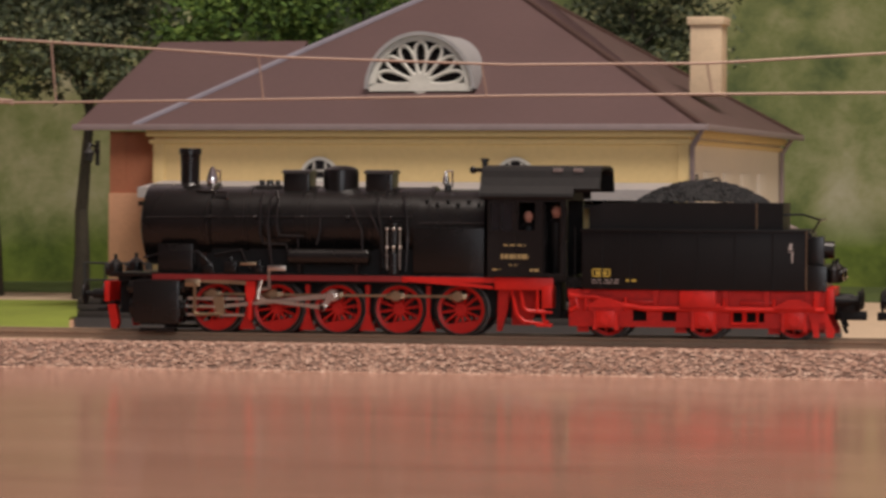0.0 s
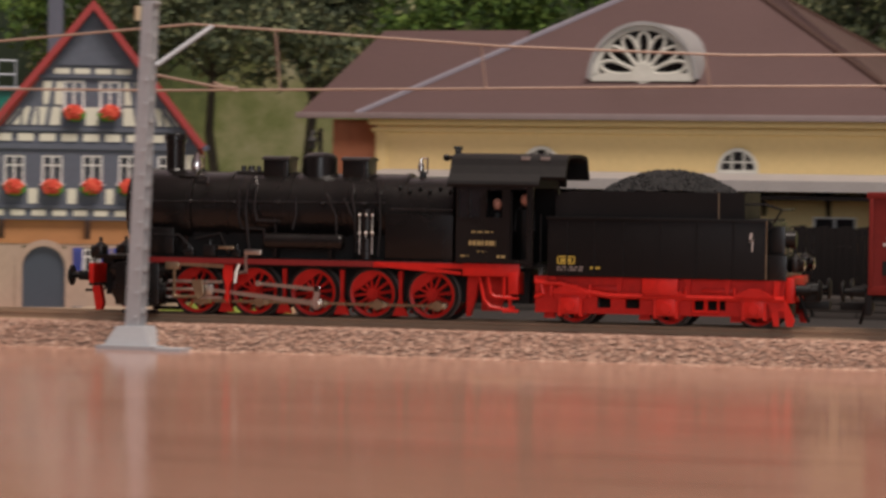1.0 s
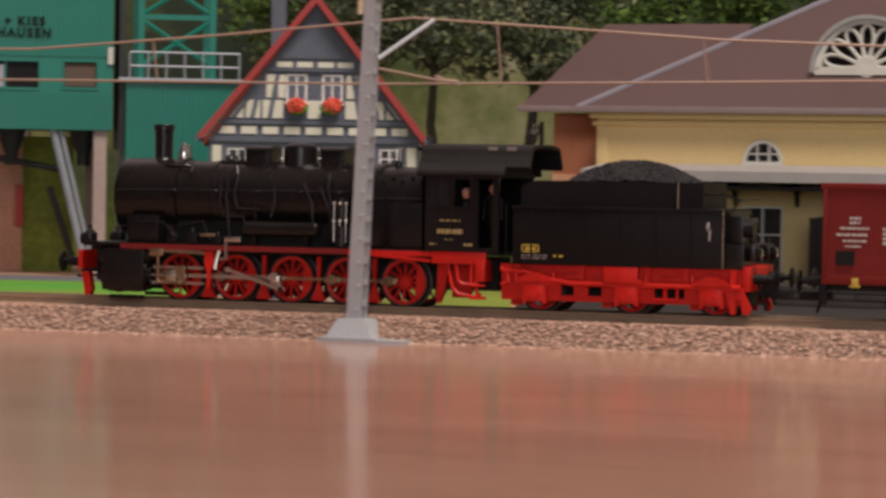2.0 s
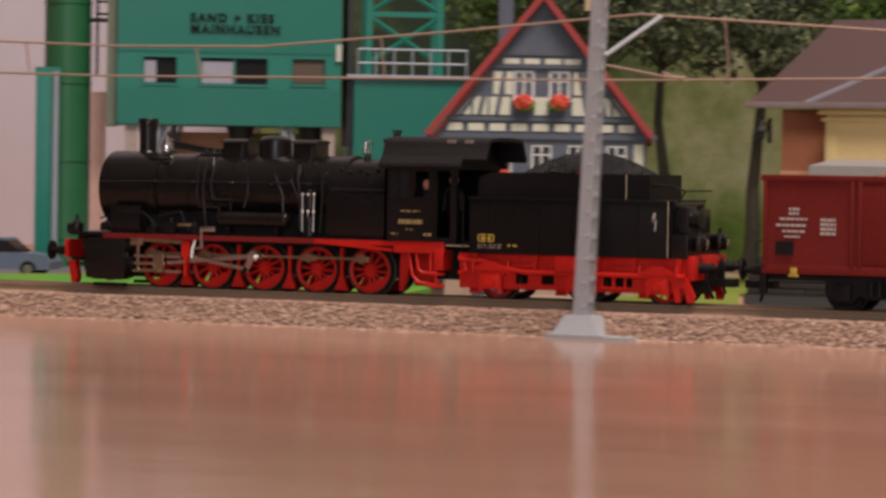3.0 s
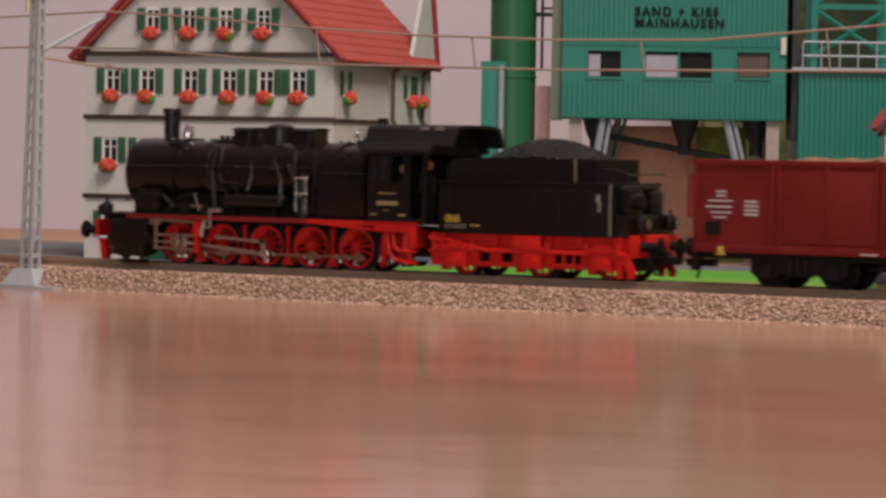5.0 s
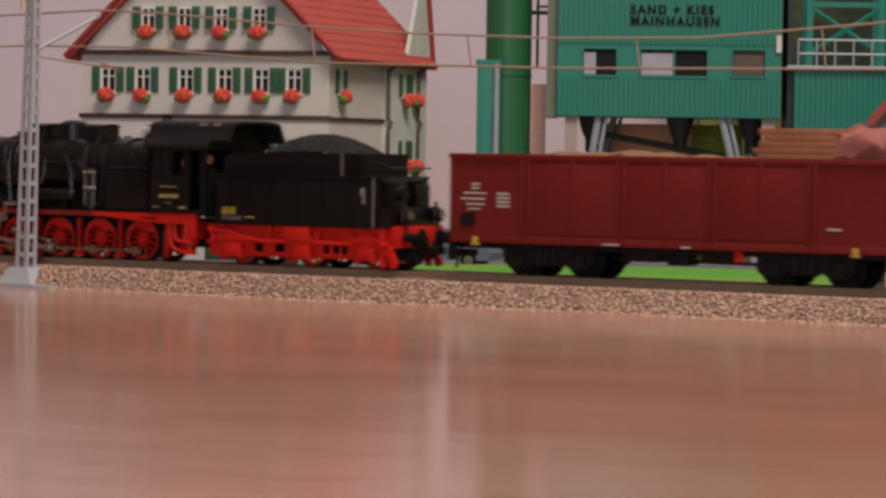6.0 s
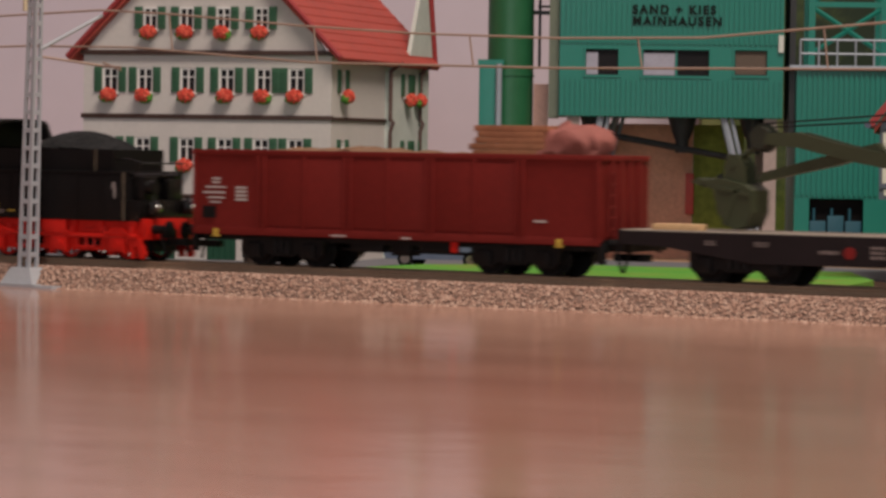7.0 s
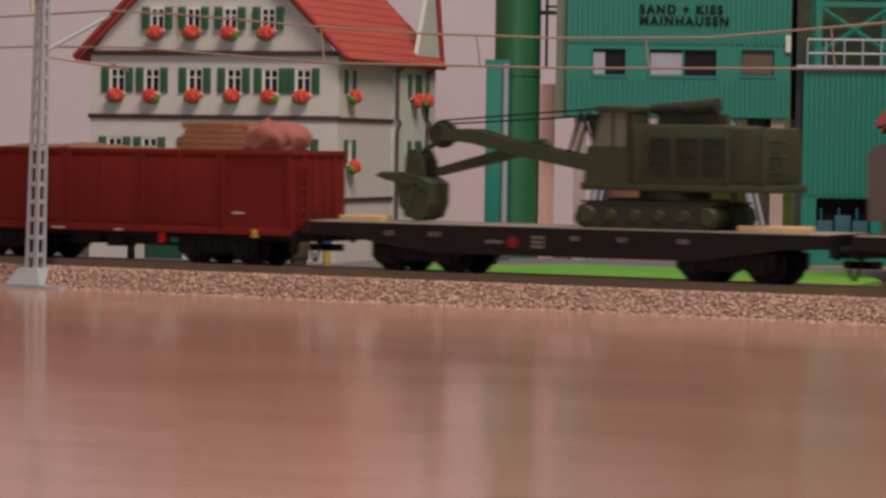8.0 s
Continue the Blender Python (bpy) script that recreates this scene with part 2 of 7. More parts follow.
sheet("lawn", FRONT_LAWN, "yellow green flocked lawn round the station", "grass", [(-328, 905), (-276, 905), (-378, 1240), (-378, 1430), (-500, 1430), (-474, 1296), (-454, 1305), (-391, 1110)], -5.9)
sheet("yard", material("dark_cinder_ground", (0.022, 0.019, 0.017), 0.95, 0, 0.3, 60, 700, 0.4), "dark cinder ground between track and platform", "ground", [(-274, 905), (-45, 905), (-62, 1222), (-200, 1430), (-376, 1430), (-376, 1240)], -5.9)
sheet("path", material("pale_station_yard", (0.48, 0.36, 0.25), 0.9, 0, 0.15), "pale sandy yard beside the station", "path", [(-43, 905), (420, 905), (420, 1120), (-58, 1152)], -5.9, 0.7)
sheet("path", material("sandy_path", (0.50, 0.38, 0.26), 0.9, 0, 0.15), "pale sandy path across the lawn", "path", [(420, 1124), (420, 1440), (-120, 1540), (-540, 1540), (-510, 1434), (-197, 1434), (-57, 1154)], -5.9, 0.6)
sheet("lawn", OLIVE_LAWN, "dull green lawn behind the houses", "grass", [(420, 1444), (700, 1420), (700, 1540), (300, 1740), (-200, 1790), (-500, 1740), (-640, 1680), (-545, 1544), (-120, 1544)], -5.9)



def tufts():
    g = random.Random(21)
    verts, faces = [], []
    for _ in range(9000):
        x, y = g.uniform(-688, -432), 906 + 110 * g.random() ** 1.6
        if x > -430 - (y - 905) * 0.2:
            continue
        a, r, hgt = g.uniform(0, 6.28), g.uniform(0.25, 0.6), g.uniform(1.2, 3.6)
        k = len(verts)
        for p in ((x - r * math.cos(a), y - r * math.sin(a), -3.0), (x + r * math.cos(a), y + r * math.sin(a), -3.0), (x + g.uniform(-1, 1), y + g.uniform(-1, 1), -3.0 + hgt)):
            verts.append((p[0] * MM, p[1] * MM, p[2] * MM))
        faces.append((k, k + 1, k + 2))
    me = bpy.data.meshes.new("grass_tufts")
    me.from_pydata(verts, [], faces)
    me.materials.append(leaf_material("grass_blades", [(0, (0.05, 0.24, 0.02)), (0.5, (0.12, 0.42, 0.04)), (0.85, (0.22, 0.42, 0.05)), (1, (0.36, 0.32, 0.07))]))
    return tagged(new("grass_tufts", me), "short bright green flock grass on the mat", "grass", kind="stuff")


tufts()

# room walls that close the place
bm = B()
box(bm, -3300, -420, 1900, 1920, -800, 1700)
back = single("wall_back", bm, PLASTER, "pale lilac painted room wall", "wall", kind="structure")
back.matrix_basis = Matrix.Translation((-0.42, 1.88, 0)) @ Matrix.Rotation(radians(24), 4, "Z") @ Matrix.Translation((0.42, -1.9, 0))
bm = B()
box(bm, 2300, 2320, -2500, 2700, -800, 1700)
single("wall_east", bm, PLASTER, "pale painted room wall", "wall", kind="structure")
bm = B()
box(bm, -3320, -3300, -2500, 2700, -800, 1700)
single("wall_west", bm, PLASTER, "pale painted room wall", "wall", kind="structure")
bm = B()
box(bm, -3300, 2300, 2700, 2720, -800, 1700)
single("wall_north", bm, PLASTER, "pale painted room wall", "wall", kind="structure")

bm = B()
for x0, x1, z0, z1 in ((-3300, 200, -800, 1700), (1600, 2300, -800, 1700), (200, 1600, -800, 100), (200, 1600, 1400, 1700)):
    box(bm, x0, x1, -2520, -2500, z0, z1)
single("wall_south", bm, PLASTER, "pale painted room wall with a window opening", "wall", kind="structure")
bm = B()
box(bm, -3300, 2300, -2520, 2720, 1700, 1720)
single("ceiling", bm, PLASTER, "pale painted room ceiling", "ceiling", kind="structure")

# printed scenery board, gently bent, behind the village
bm = B()
prof = [(-790, 1640), (-640, 1690), (-470, 1760), (-200, 1800), (100, 1790), (420, 1720), (800, 1560), (806, 1568), (424, 1730), (100, 1800), (-200, 1810), (-474, 1770), (-646, 1698), (-796, 1648)]
prism(bm, prof, "z", -6, 420)
single("backdrop", bm, SCENERY, "printed woodland scenery board behind the village", "backdrop", kind="structure")

# roadbed with sleepers, rails and loose chips
bm = B()
prism(bm, [(824.8, -1.2), (832, 5.4), (841.2, 5.4), (842, 4.6), (869, 4.6), (877, -1.2)], "x", -1500, 900)
single("roadbed", bm, ROADBED, "brown moulded track bed with stone pattern", "track bed", kind="structure")
rng = random.Random(4)


def chips():
    verts, faces = [], []
    def chip(x, y, z, r):
        k = len(verts)
        a = rng.uniform(0, 6.28)
        for i in range(4):
            q = r * rng.uniform(0.75, 1.25)
            verts.append((x + q * math.cos(a + i * 1.571), y + q * math.sin(a + i * 1.571) * 0.9, z + rng.uniform(-0.25, 0.25) * r))
        verts.append((x + rng.uniform(-0.3, 0.3) * r, y + rng.uniform(-0.3, 0.3) * r, z + r * rng.uniform(0.55, 0.95)))
        for i in range(4):
            faces.append((k + i, k + (i + 1) % 4, k + 4))
    x = -1150.0
    while x < 300.0:
        for _ in range(20):
            u = rng.uniform(-0.22, 1.0)
            chip(x + rng.uniform(-0.5, 0.5), 824.6 + u * 7.6, max(0.0, u * 6.8) - 1.3, rng.uniform(0.45, 0.95))
        for _ in range(9):
            chip(x + rng.uniform(-0.5, 0.5), rng.uniform(832, 841.2), 5.5, rng.uniform(0.45, 0.85))
        for _ in range(3):
            chip(x + rng.uniform(-0.5, 0.5), rng.uniform(844, 870), 4.9, rng.uniform(0.45, 0.85))
        x += 0.9
    me = bpy.data.meshes.new("ballast")
    me.from_pydata([(a * MM, b2 * MM, c * MM) for a, b2, c in verts], [], faces)
    me.materials.append(CHIPS)
    return tagged(new("ballast", me), "reddish brown crushed stone chips along the track", "ballast", kind="stuff")


chips()
track = thing("track", "straight model railway track with brown rails", "track", kind="structure")
for y in (842.6, 859.4):
    bm = B()
    prism(bm, [(y - 1.2, 5.4), (y + 1.2, 5.4), (y + 0.35, 6.1), (y + 0.35, 7.3), (y + 0.6, 7.6), (y + 0.6, 8.2), (y - 0.6, 8.2), (y - 0.6, 7.6), (y - 0.35, 7.3), (y - 0.35, 6.1)], "x", -1500, 900)
    part("rail", bm, RAIL, track, "brownish nickel rail", smooth=False)
bm = B()
box(bm, -1.5, 1.5, 835.5, 866.5, 3.9, 5.5)
first = part("sleeper", bm, SLEEPER, track, smooth=False)
first.location = (-1.15, 0, 0)
for i in range(1, 190):
    o = new("sleeper", first.data)
    o.parent, o.location = track, ((-1150 + i * 8.0) * MM, 0, 0)


# ---- catenary ----
def mast(x, y, lean_deg, label, plated=False):
    t = thing("catenary_mast", label, "catenary mast", (x, y, -1.2), -3, "catenary masts along the track")
    b2 = B()
    prism(b2, [(-9, -7), (9, -7), (9, 7), (-9, 7)], "z", 0, 1.2)
    prism(b2, [(9, -9), (17, -8), (17.5, 3), (9, 5)], "z", 0, 0.9)
    solid(b2, [(-7, -6, 1.2), (7, -6, 1.2), (7, 6, 1.2), (-7, 6, 1.2), (-4, -4, 6.5), (4, -4, 6.5), (4, 4, 6.5), (-4, 4, 6.5)],
          [(0, 1, 2, 3), (4, 5, 6, 7), (0, 1, 5, 4), (1, 2, 6, 5), (2, 3, 7, 6), (3, 0, 4, 7)])
    part("foot", b2, MASTGREY, t)
    top, k = 96.0, math.tan(radians(lean_deg))
    b2 = B()
    for sx in (-1, 1):
        for sy in (-1, 1):
            w0, w1 = (1.5, 1.1) if plated else (1.95, 1.3)
            solid(b2, [(sx * w0 - 0.55, sy * w0 - 0.55, 6), (sx * w0 + 0.55, sy * w0 - 0.55, 6), (sx * w0 + 0.55, sy * w0 + 0.55, 6), (sx * w0 - 0.55, sy * w0 + 0.55, 6),
                       (sx * w1 - 0.5 + k * 90, sy * w1 - 0.5, top), (sx * w1 + 0.5 + k * 90, sy * w1 - 0.5, top), (sx * w1 + 0.5 + k * 90, sy * w1 + 0.5, top), (sx * w1 - 0.5 + k * 90, sy * w1 + 0.5, top)],
                  [(0, 1, 2, 3), (4, 5, 6, 7), (0, 1, 5, 4), (1, 2, 6, 5), (2, 3, 7, 6), (3, 0, 4, 7)])
    part("lattice_post", b2, MASTGREY, t)
    b2 = B()
    for i in range(15):
        z = 10 + i * 5.9
        c = k * (z - 6)
        w = 1.95 - 0.62 * (z - 6) / 90
        for sy in (-1, 1):
            box(b2, c - w, c + w, sy * w - 0.4, sy * w + 0.4, z, z + 1.5)
            box(b2, c + sy * w - 0.4, c + sy * w + 0.4, -w, w, z, z + 1.5)
    part("batten", b2, MASTGREY, t)
    if plated:
        b2 = B()
        for sy in (-2.3, 2.3):
            prism(b2, [(-2.1, 6), (2.1, 6), (1.5 + k * 90, top), (-1.5 + k * 90, top)], "y", sy - 0.25, sy + 0.25)
        for i in range(13):
            z = 9 + i * 6.6
            ball(b2, (k * (z - 6) + 0.9, -2.55, z), 0.45, u=8, v=6)
        part("web_plate", b2, MASTGREY, t)
    c = k * 90
    b2 = B()
    box(b2, c - 2.2, c + 2.2, -2.2, 2.2, top, top + 1.0, 0.2)
    part("cap", b2, MASTGREY, t)
    b2 = B()
    cyl(b2, (c - 3.0, -1.5, top - 4.5), (c - 3.0, -1.5, top - 0.5), 1.0)
    part("insulator", b2, CREAM_CAP, t, "cream insulator")
    b2 = B()
    tube(b2, [(c + 1, 1.5, 79), (c + 9.0, 23.5, 91)], 0.7)
    part("strut", b2, MASTGREY, t)
    b2 = B()
    tube(b2, [(c + 1, 2, 76.5), (c + 10, 23, 74.0), (c + 17, 24, 73.6)], 0.4)
    tube(b2, [(c + 10, 23, 75.2), (c + 17, 24, 72.6)], 0.35)
    part("steady_arm", b2, COPPER, t)
    return t


mast(-297.2, 826.5, 2.2, "grey catenary mast with plated web on a foot plate", True)
mast(-646.9, 829.5, 1.4, "grey lattice catenary mast on a small foot plate")


def wires(name, pts_low, pts_up, drops):
    t = thing(name, "thin copper coloured catenary wires with droppers", "catenary wire", group="catenary wires")
    for nm, pts in (("contact_wire", pts_low), ("messenger_wire", pts_up)):
        b2 = B()
        tube(b2, pts, 0.36, 6)
        part(nm, b2, COPPER, t)

    def height(pts, x):
        for a, c in zip(pts, pts[1:]):
            if a[0] <= x <= c[0]:
                u = (x - a[0]) / (c[0] - a[0])
                return a[2] + u * (c[2] - a[2]), a[1] + u * (c[1] - a[1])
        return pts[-1][2], pts[-1][1]
    for x in drops:
        (z0, y0), (z1, y1) = height(pts_low, x + 1.5), height(pts_up, x)
        b2 = B()
        tube(b2, [(x + 1.5, y0, z0), (x, y1, z1)], 0.3, 6)
        part("dropper", b2, COPPER, t)


Y = 851.0
wires("catenary_wire", [(-301, Y, 71.6), (-215, Y, 72.6), (-134, Y, 73.8), (-32, Y, 74.6), (60, Y, 74)], [(-290, Y, 90.6), (-250, Y, 88.0), (-200, Y, 84.6), (-134, Y, 82.3), (-80, Y, 82.6), (-32, Y, 85.2), (60, Y, 90)], (-265, -205, -142, -80, -22))
wires("catenary_wire", [(-665, Y, 79.6), (-621, Y, 79.0), (-550, Y, 73.9), (-459, Y, 72.1), (-410, Y, 72.0), (-301, Y, 71.6)], [(-634, Y, 91.5), (-606, Y, 90.0), (-552, Y, 85.6), (-510, Y, 83.0), (-459, Y, 81.3), (-410, Y, 81.2), (-350, Y, 85.5), (-290, Y, 90.6)], (-606, -549, -491, -432, -371))
wires("catenary_wire", [(-1010, Y, 75), (-800, Y, 77), (-665, Y, 79.6)], [(-1010, Y, 91), (-820, Y, 84), (-700, Y, 89), (-634, Y, 91.5)], (-950, -870, -790, -710))
# ---- the train; each vehicle's origin lies on the rail top, x runs towards its rear ----
STEEL = material("bright_rod_metal", (0.60, 0.55, 0.48), 0.3, 1.0, 0.1)
BRASS = material("weathered_rod_metal", (0.36, 0.28, 0.18), 0.32, 0.9, 0.25)
SILVER = material("polished_bell_metal", (0.80, 0.78, 0.74), 0.15, 1.0, 0.05)
DARKRED = material("dark_red_edge", (0.20, 0.008, 0.007), 0.45)
COAL = leaf_material("loose_coal", [(0, (0.003, 0.003, 0.003)), (0.7, (0.007, 0.007, 0.008)), (1, (0.018, 0.018, 0.020))])
COALBED = material("coal_bed", (0.004, 0.004, 0.004), 0.85, 0, 0.3, 200, 900, 0.5)
WHITE_MARK = material("white_lettering", (0.48, 0.44, 0.41), 0.6)
PALE_MARK = material("faded_lettering", (0.20, 0.165, 0.15), 0.6)
YELLOW_MARK = material("yellow_lettering", (0.50, 0.36, 0.05), 0.5)
GOLD_MARK = material("brass_lettering", (0.36, 0.27, 0.11), 0.45)
RUNGEAR = material("black_running_gear", (0.006, 0.006, 0.006), 0.55, 0, 0.3, spec=0.25)
DARKSTEEL = material("wheel_dark_metal", (0.05, 0.042, 0.038), 0.4, 0.7)
GREEN_ARMY = material("olive_paint", (0.040, 0.049, 0.021), 0.55, 0, 0.2, 70, 700, 0.08)
OLIVE_DARK = material("dark_olive_paint", (0.022, 0.026, 0.014), 0.6, 0, 0.2)
DECKWOOD = material("deck_planks", (0.30, 0.25, 0.20), 0.8, 0, 0.25, 90, 800, 0.3)
FLATBROWN = material("dark_brown_paint", (0.013, 0.009, 0.010), 0.6, 0, 0.2, spec=0.25)
TIMBER = material("pale_new_timber", (0.66, 0.43, 0.22), 0.7, 0, 0.2, 120, 800, 0.2)
LOADTAN = material("tan_stacked_boards", (0.33, 0.135, 0.065), 0.8, 0, 0.25, 120, 700, 0.3)
PINKSACK = material("pink_tarpaulin", (0.31, 0.105, 0.085), 0.85, 0, 0.12, 60, 500, 0.3)
SOILLOAD = material("brown_soil_load", (0.20, 0.11, 0.06), 0.95, 0, 0.4, 200, 900, 0.8)
SKIN = material("figure_paint", (0.58, 0.26, 0.18), 0.6)


WORNPIPE = material("worn_black_pipe", (0.050, 0.046, 0.045), 0.22, 0.7, 0.3)
ROOFBLACK = material("matt_black_roof", (0.011, 0.010, 0.010), 0.6, 0, 0.25, 60, 700, 0.1, spec=0.2)
DARKPANE = material("dark_window_pane", (0.018, 0.018, 0.020), 0.12, 0, 0.2)


def bars(bm, x, z, w, h, y, rows, seed, gap=0.45):
    """Rows of small raised dashes that stand for lettering too small to read."""
    g = random.Random(seed)
    step = h / rows
    for r in range(rows):
        u = x
        while u < x + w:
            k = min(g.uniform(0.5, 1.6), x + w - u)
            box(bm, u, u + k, y - 0.12, y + 0.05, z + h - (r + 1) * step + step * 0.25, z + h - r * step - step * 0.1)
            u += k + gap * g.uniform(0.6, 1.4)


def spoked(r, spokes, width, weight=True):
    """A spoked wheel round the y axis, its outer face at y = 0, width going to +y."""
    bm = B()
    lathe(bm, (0, 0, 0), [(r - 0.6, 0.0), (r - 0.1, 0.0), (r, 0.25), (r, width), (r + 0.75, width + 0.1), (r + 0.75, width + 0.6), (r - 0.6, width + 0.6), (r - 0.6, 0.0)], 36, "y", False)
    return bm


def wheel_disc(r, spokes, width):
    bm = B()
    for i in range(spokes):
        a = 2 * math.pi * i / spokes
        ca, sa = math.cos(a), math.sin(a)
        p0, p1 = Vector((1.2 * ca, 0.6, 1.2 * sa)), Vector(((r - 0.9) * ca, 0.5, (r - 0.9) * sa))
        cyl(bm, p0, p1, 0.42, 0.34, 6)
    cyl(bm, (0, 0.0, 0), (0, width, 0), 1.55, 1.7, 16)
    if spokes == 0:
        cyl(bm, (0, 0.5, 0), (0, 1.2, 0), r - 0.7, seg=28)
    cyl(bm, (0, -0.25, 0), (0, 0.1, 0), 0.7, 0.8, 10)
    lathe(bm, (0, 0, 0), [(r - 1.5, 0.3), (r - 0.58, 0.08), (r - 0.58, 1.4), (r - 1.5, 1.4), (r - 1.5, 0.3)], 36, "y", False)
    return bm


def counterweight(r):
    bm = B()
    pts = [((r - 1.1) * math.cos(a), (r - 1.1) * math.sin(a)) for a in [math.radians(d) for d in range(-145, -34, 10)]]
    prism(bm, pts, "y", 0.1, 1.2)
    return bm


def wheelset(parent, x, r, spokes, heavy, face=-9.0, name="wheelset", tyre_mat=None, disc_mat=None):
    """An axle with its two wheels, turning as one part."""
    bm = B()
    cyl(bm, (0, face + 1, 0), (0, -face - 1, 0), 0.9, seg=10)
    ax2 = part(name, bm, DARKSTEEL, parent)
    ax2.location = (x * MM, 0, r * MM)
    t, d = mesh_of("tyre", spoked(r, spokes, 2.0), tyre_mat or DARKSTEEL), mesh_of("spokes", wheel_disc(r, spokes, 1.8), disc_mat or RED)
    w = mesh_of("counterweight", counterweight(r), disc_mat or RED) if heavy else None
    for side in (1, -1):
        for nm, me in (("tyre", t), ("spokes", d), ("counterweight", w)):
            if me:
                o = new(nm, me)
                o.parent = ax2
                o.location = (0, side * face * MM, 0)
                if side < 0:
                    o.rotation_euler = (0, 0, math.pi)
    return ax2


def buffers(parent, x, out, z=10.6):
    """Two round buffers on a beam; out is -1 towards the front and 1 towards the rear."""
    for y in (-10, 10):
        bm = B()
        cyl(bm, (x, y, z), (x + out * 4.2, y, z), 1.5, 1.35, 14)
        cyl(bm, (x + out * 4.0, y, z), (x + out * 6.4, y, z), 0.85, seg=12)
        lathe(bm, (x + out * 6.2, y, z), [(0.9, 0), (2.9, 0.1 * out), (3.0, 0.5 * out), (2.2, 0.95 * out), (0.4, 1.15 * out)], 18, "x")
        part("buffer", bm, RUNGEAR, parent)


def lamp(parent, x, y, z, out, mat):
    bm = B()
    lathe(bm, (x, y, z), [(1.9, 0), (2.1, 0.4), (2.1, 3.6), (1.2, 4.4), (0.5, 4.9), (0.5, 6.2)], 16)
    cyl(bm, (x, y, z + 2), (x + out * 2.5, y, z + 2), 1.6, 1.8, 16)
    p = part("lamp", bm, mat, parent, "black signal lamp")
    bm = B()
    lathe(bm, (x + out * 2.45, y, z + 2), [(1.45, 0), (1.2, 0.25 * out), (0.3, 0.4 * out)], 14, "x")
    part("lens", bm, SILVER, p)


def steam_locomotive():
    t = thing("steam_locomotive", "black and red model steam locomotive running on the track", "locomotive", (-214.9, TRACK_Y, RAIL_Z))
    bz = 29.7
    # boiler and smokebox
    bm = B()
    lathe(bm, (0, 0, bz), [(10.7, -2), (10.7, 61), (10.2, 61)], 40, "x")
    boiler = part("boiler", bm, BLACK, t)
    for x in (9.0, 27.0, 44.0, 60.0):
        bm = B()
        lathe(bm, (x, 0, bz), [(10.7, -0.7), (11.0, -0.6), (11.0, 0.6), (10.7, 0.7)], 40, "x")
        part("boiler_band", bm, BLACK, boiler)
    bm = B()
    lathe(bm, (0, 0, bz), [(9.8, -20.9), (11.1, -20.4), (11.3, -19.8), (11.3, -2.6), (11.6, -2.4), (11.6, -1.2), (10.7, -0.9)], 40, "x")
    lathe(bm, (0, 0, bz), [(1, -22.8), (4.5, -22.4), (8.0, -21.6), (9.2, -20.8), (9.2, -20.2)], 32, "x")
    part("smokebox", bm, BLACK, t)
    bm = B()
    prism(bm, [(-7.5, 15.5), (7.5, 15.5), (8.5, 24), (-8.5, 24)], "x", -16.5, -2.5)
    box(bm, -15.5, -5.5, -12.5, -8.0, 16.4, 24.5, 0.4)
    part("smokebox_saddle", bm, BLACK, t)
    bm = B()
    lathe(bm, (-9.5, 0, 0), [(4.4, 38.2), (3.4, 40.2), (2.6, 41.2), (2.65, 46), (2.8, 49.2), (3.15, 49.4), (3.15, 50.6), (2.9, 51.0), (2.2, 51.0), (2.1, 46)], 28)
    part("chimney", bm, BLACK, t)
    bm = B()
    lathe(bm, (-3.1, 0, 0), [(0.7, 39), (0.8, 40.6), (1.6, 41.2), (1.7, 42.4), (1.35, 43.8), (0.9, 44.8), (0.5, 45.8)], 16)
    tube(bm, [(-0.9, 0, 40), (-0.9, 0, 44.6), (-2.6, 0, 44.9)], 0.25, 6)
    part("bell", bm, SILVER, t, "polished silver bell")
    # domes and sandboxes
    for x0, x1 in ((18.2, 25.6), (41.4, 49.0)):
        bm = B()
        box(bm, x0, x1, -4.8, 4.8, 36.5, 44.2, 0.5)
        prism(bm, [(-5.2, 44.0), (5.2, 44.0), (4.6, 44.6), (2.2, 45.1), (-2.2, 45.1), (-4.6, 44.6)], "x", x0 - 0.35, x1 + 0.35)
        part("sandbox", bm, BLACK, t)
        bm = B()
        tube(bm, [(x0 + 6.5, -4.9, 43.5), (x0 + 6.5, -5.1, 40), (x0 + 6.0, -8.5, 35.5), (x0 + 5.5, -10.3, 29), (x0 + 5.5, -9.5, 17)], 0.35, 6)
        part("sand_pipe", bm, WORNPIPE, t)
    bm = B()
    lathe(bm, (33.6, 0, 0), [(5.6, 37), (4.95, 38.6), (4.95, 44.3), (4.7, 45.2), (3.6, 45.9), (1.5, 46.3)], 28)
    part("steam_dome", bm, BLACK, t)
    bm = B()
    for x, r in ((11.5, 1.5), (13.8, 1.9), (16, 1.3)):
        ball(bm, (x, -1.5, 39.6), r)
        cyl(bm, (x, -1.5, 38), (x, -1.5, 42.2), r * 0.5, seg=10)
    cyl(bm, (10, -2.6, 40), (17.5, -2.6, 40), 0.8, seg=10)
    part("feedwater_valve", bm, BLACK, t)
    bm = B()
    cyl(bm, (63.7, 0, 38), (63.7, 0, 41.2), 1.2, 0.9, 12)
    part("whistle_base", bm, BLACK, t)
    bm = B()
    lathe(bm, (63.2, -0.4, 0), [(0.55, 41), (0.9, 41.4), (0.9, 43.2), (0.5, 43.6), (0.45, 44.8)], 12)
    tube(bm, [(64.9, 0.2, 40.5), (64.9, 0.2, 44.9), (63.3, -0.3, 44.9)], 0.25, 6)
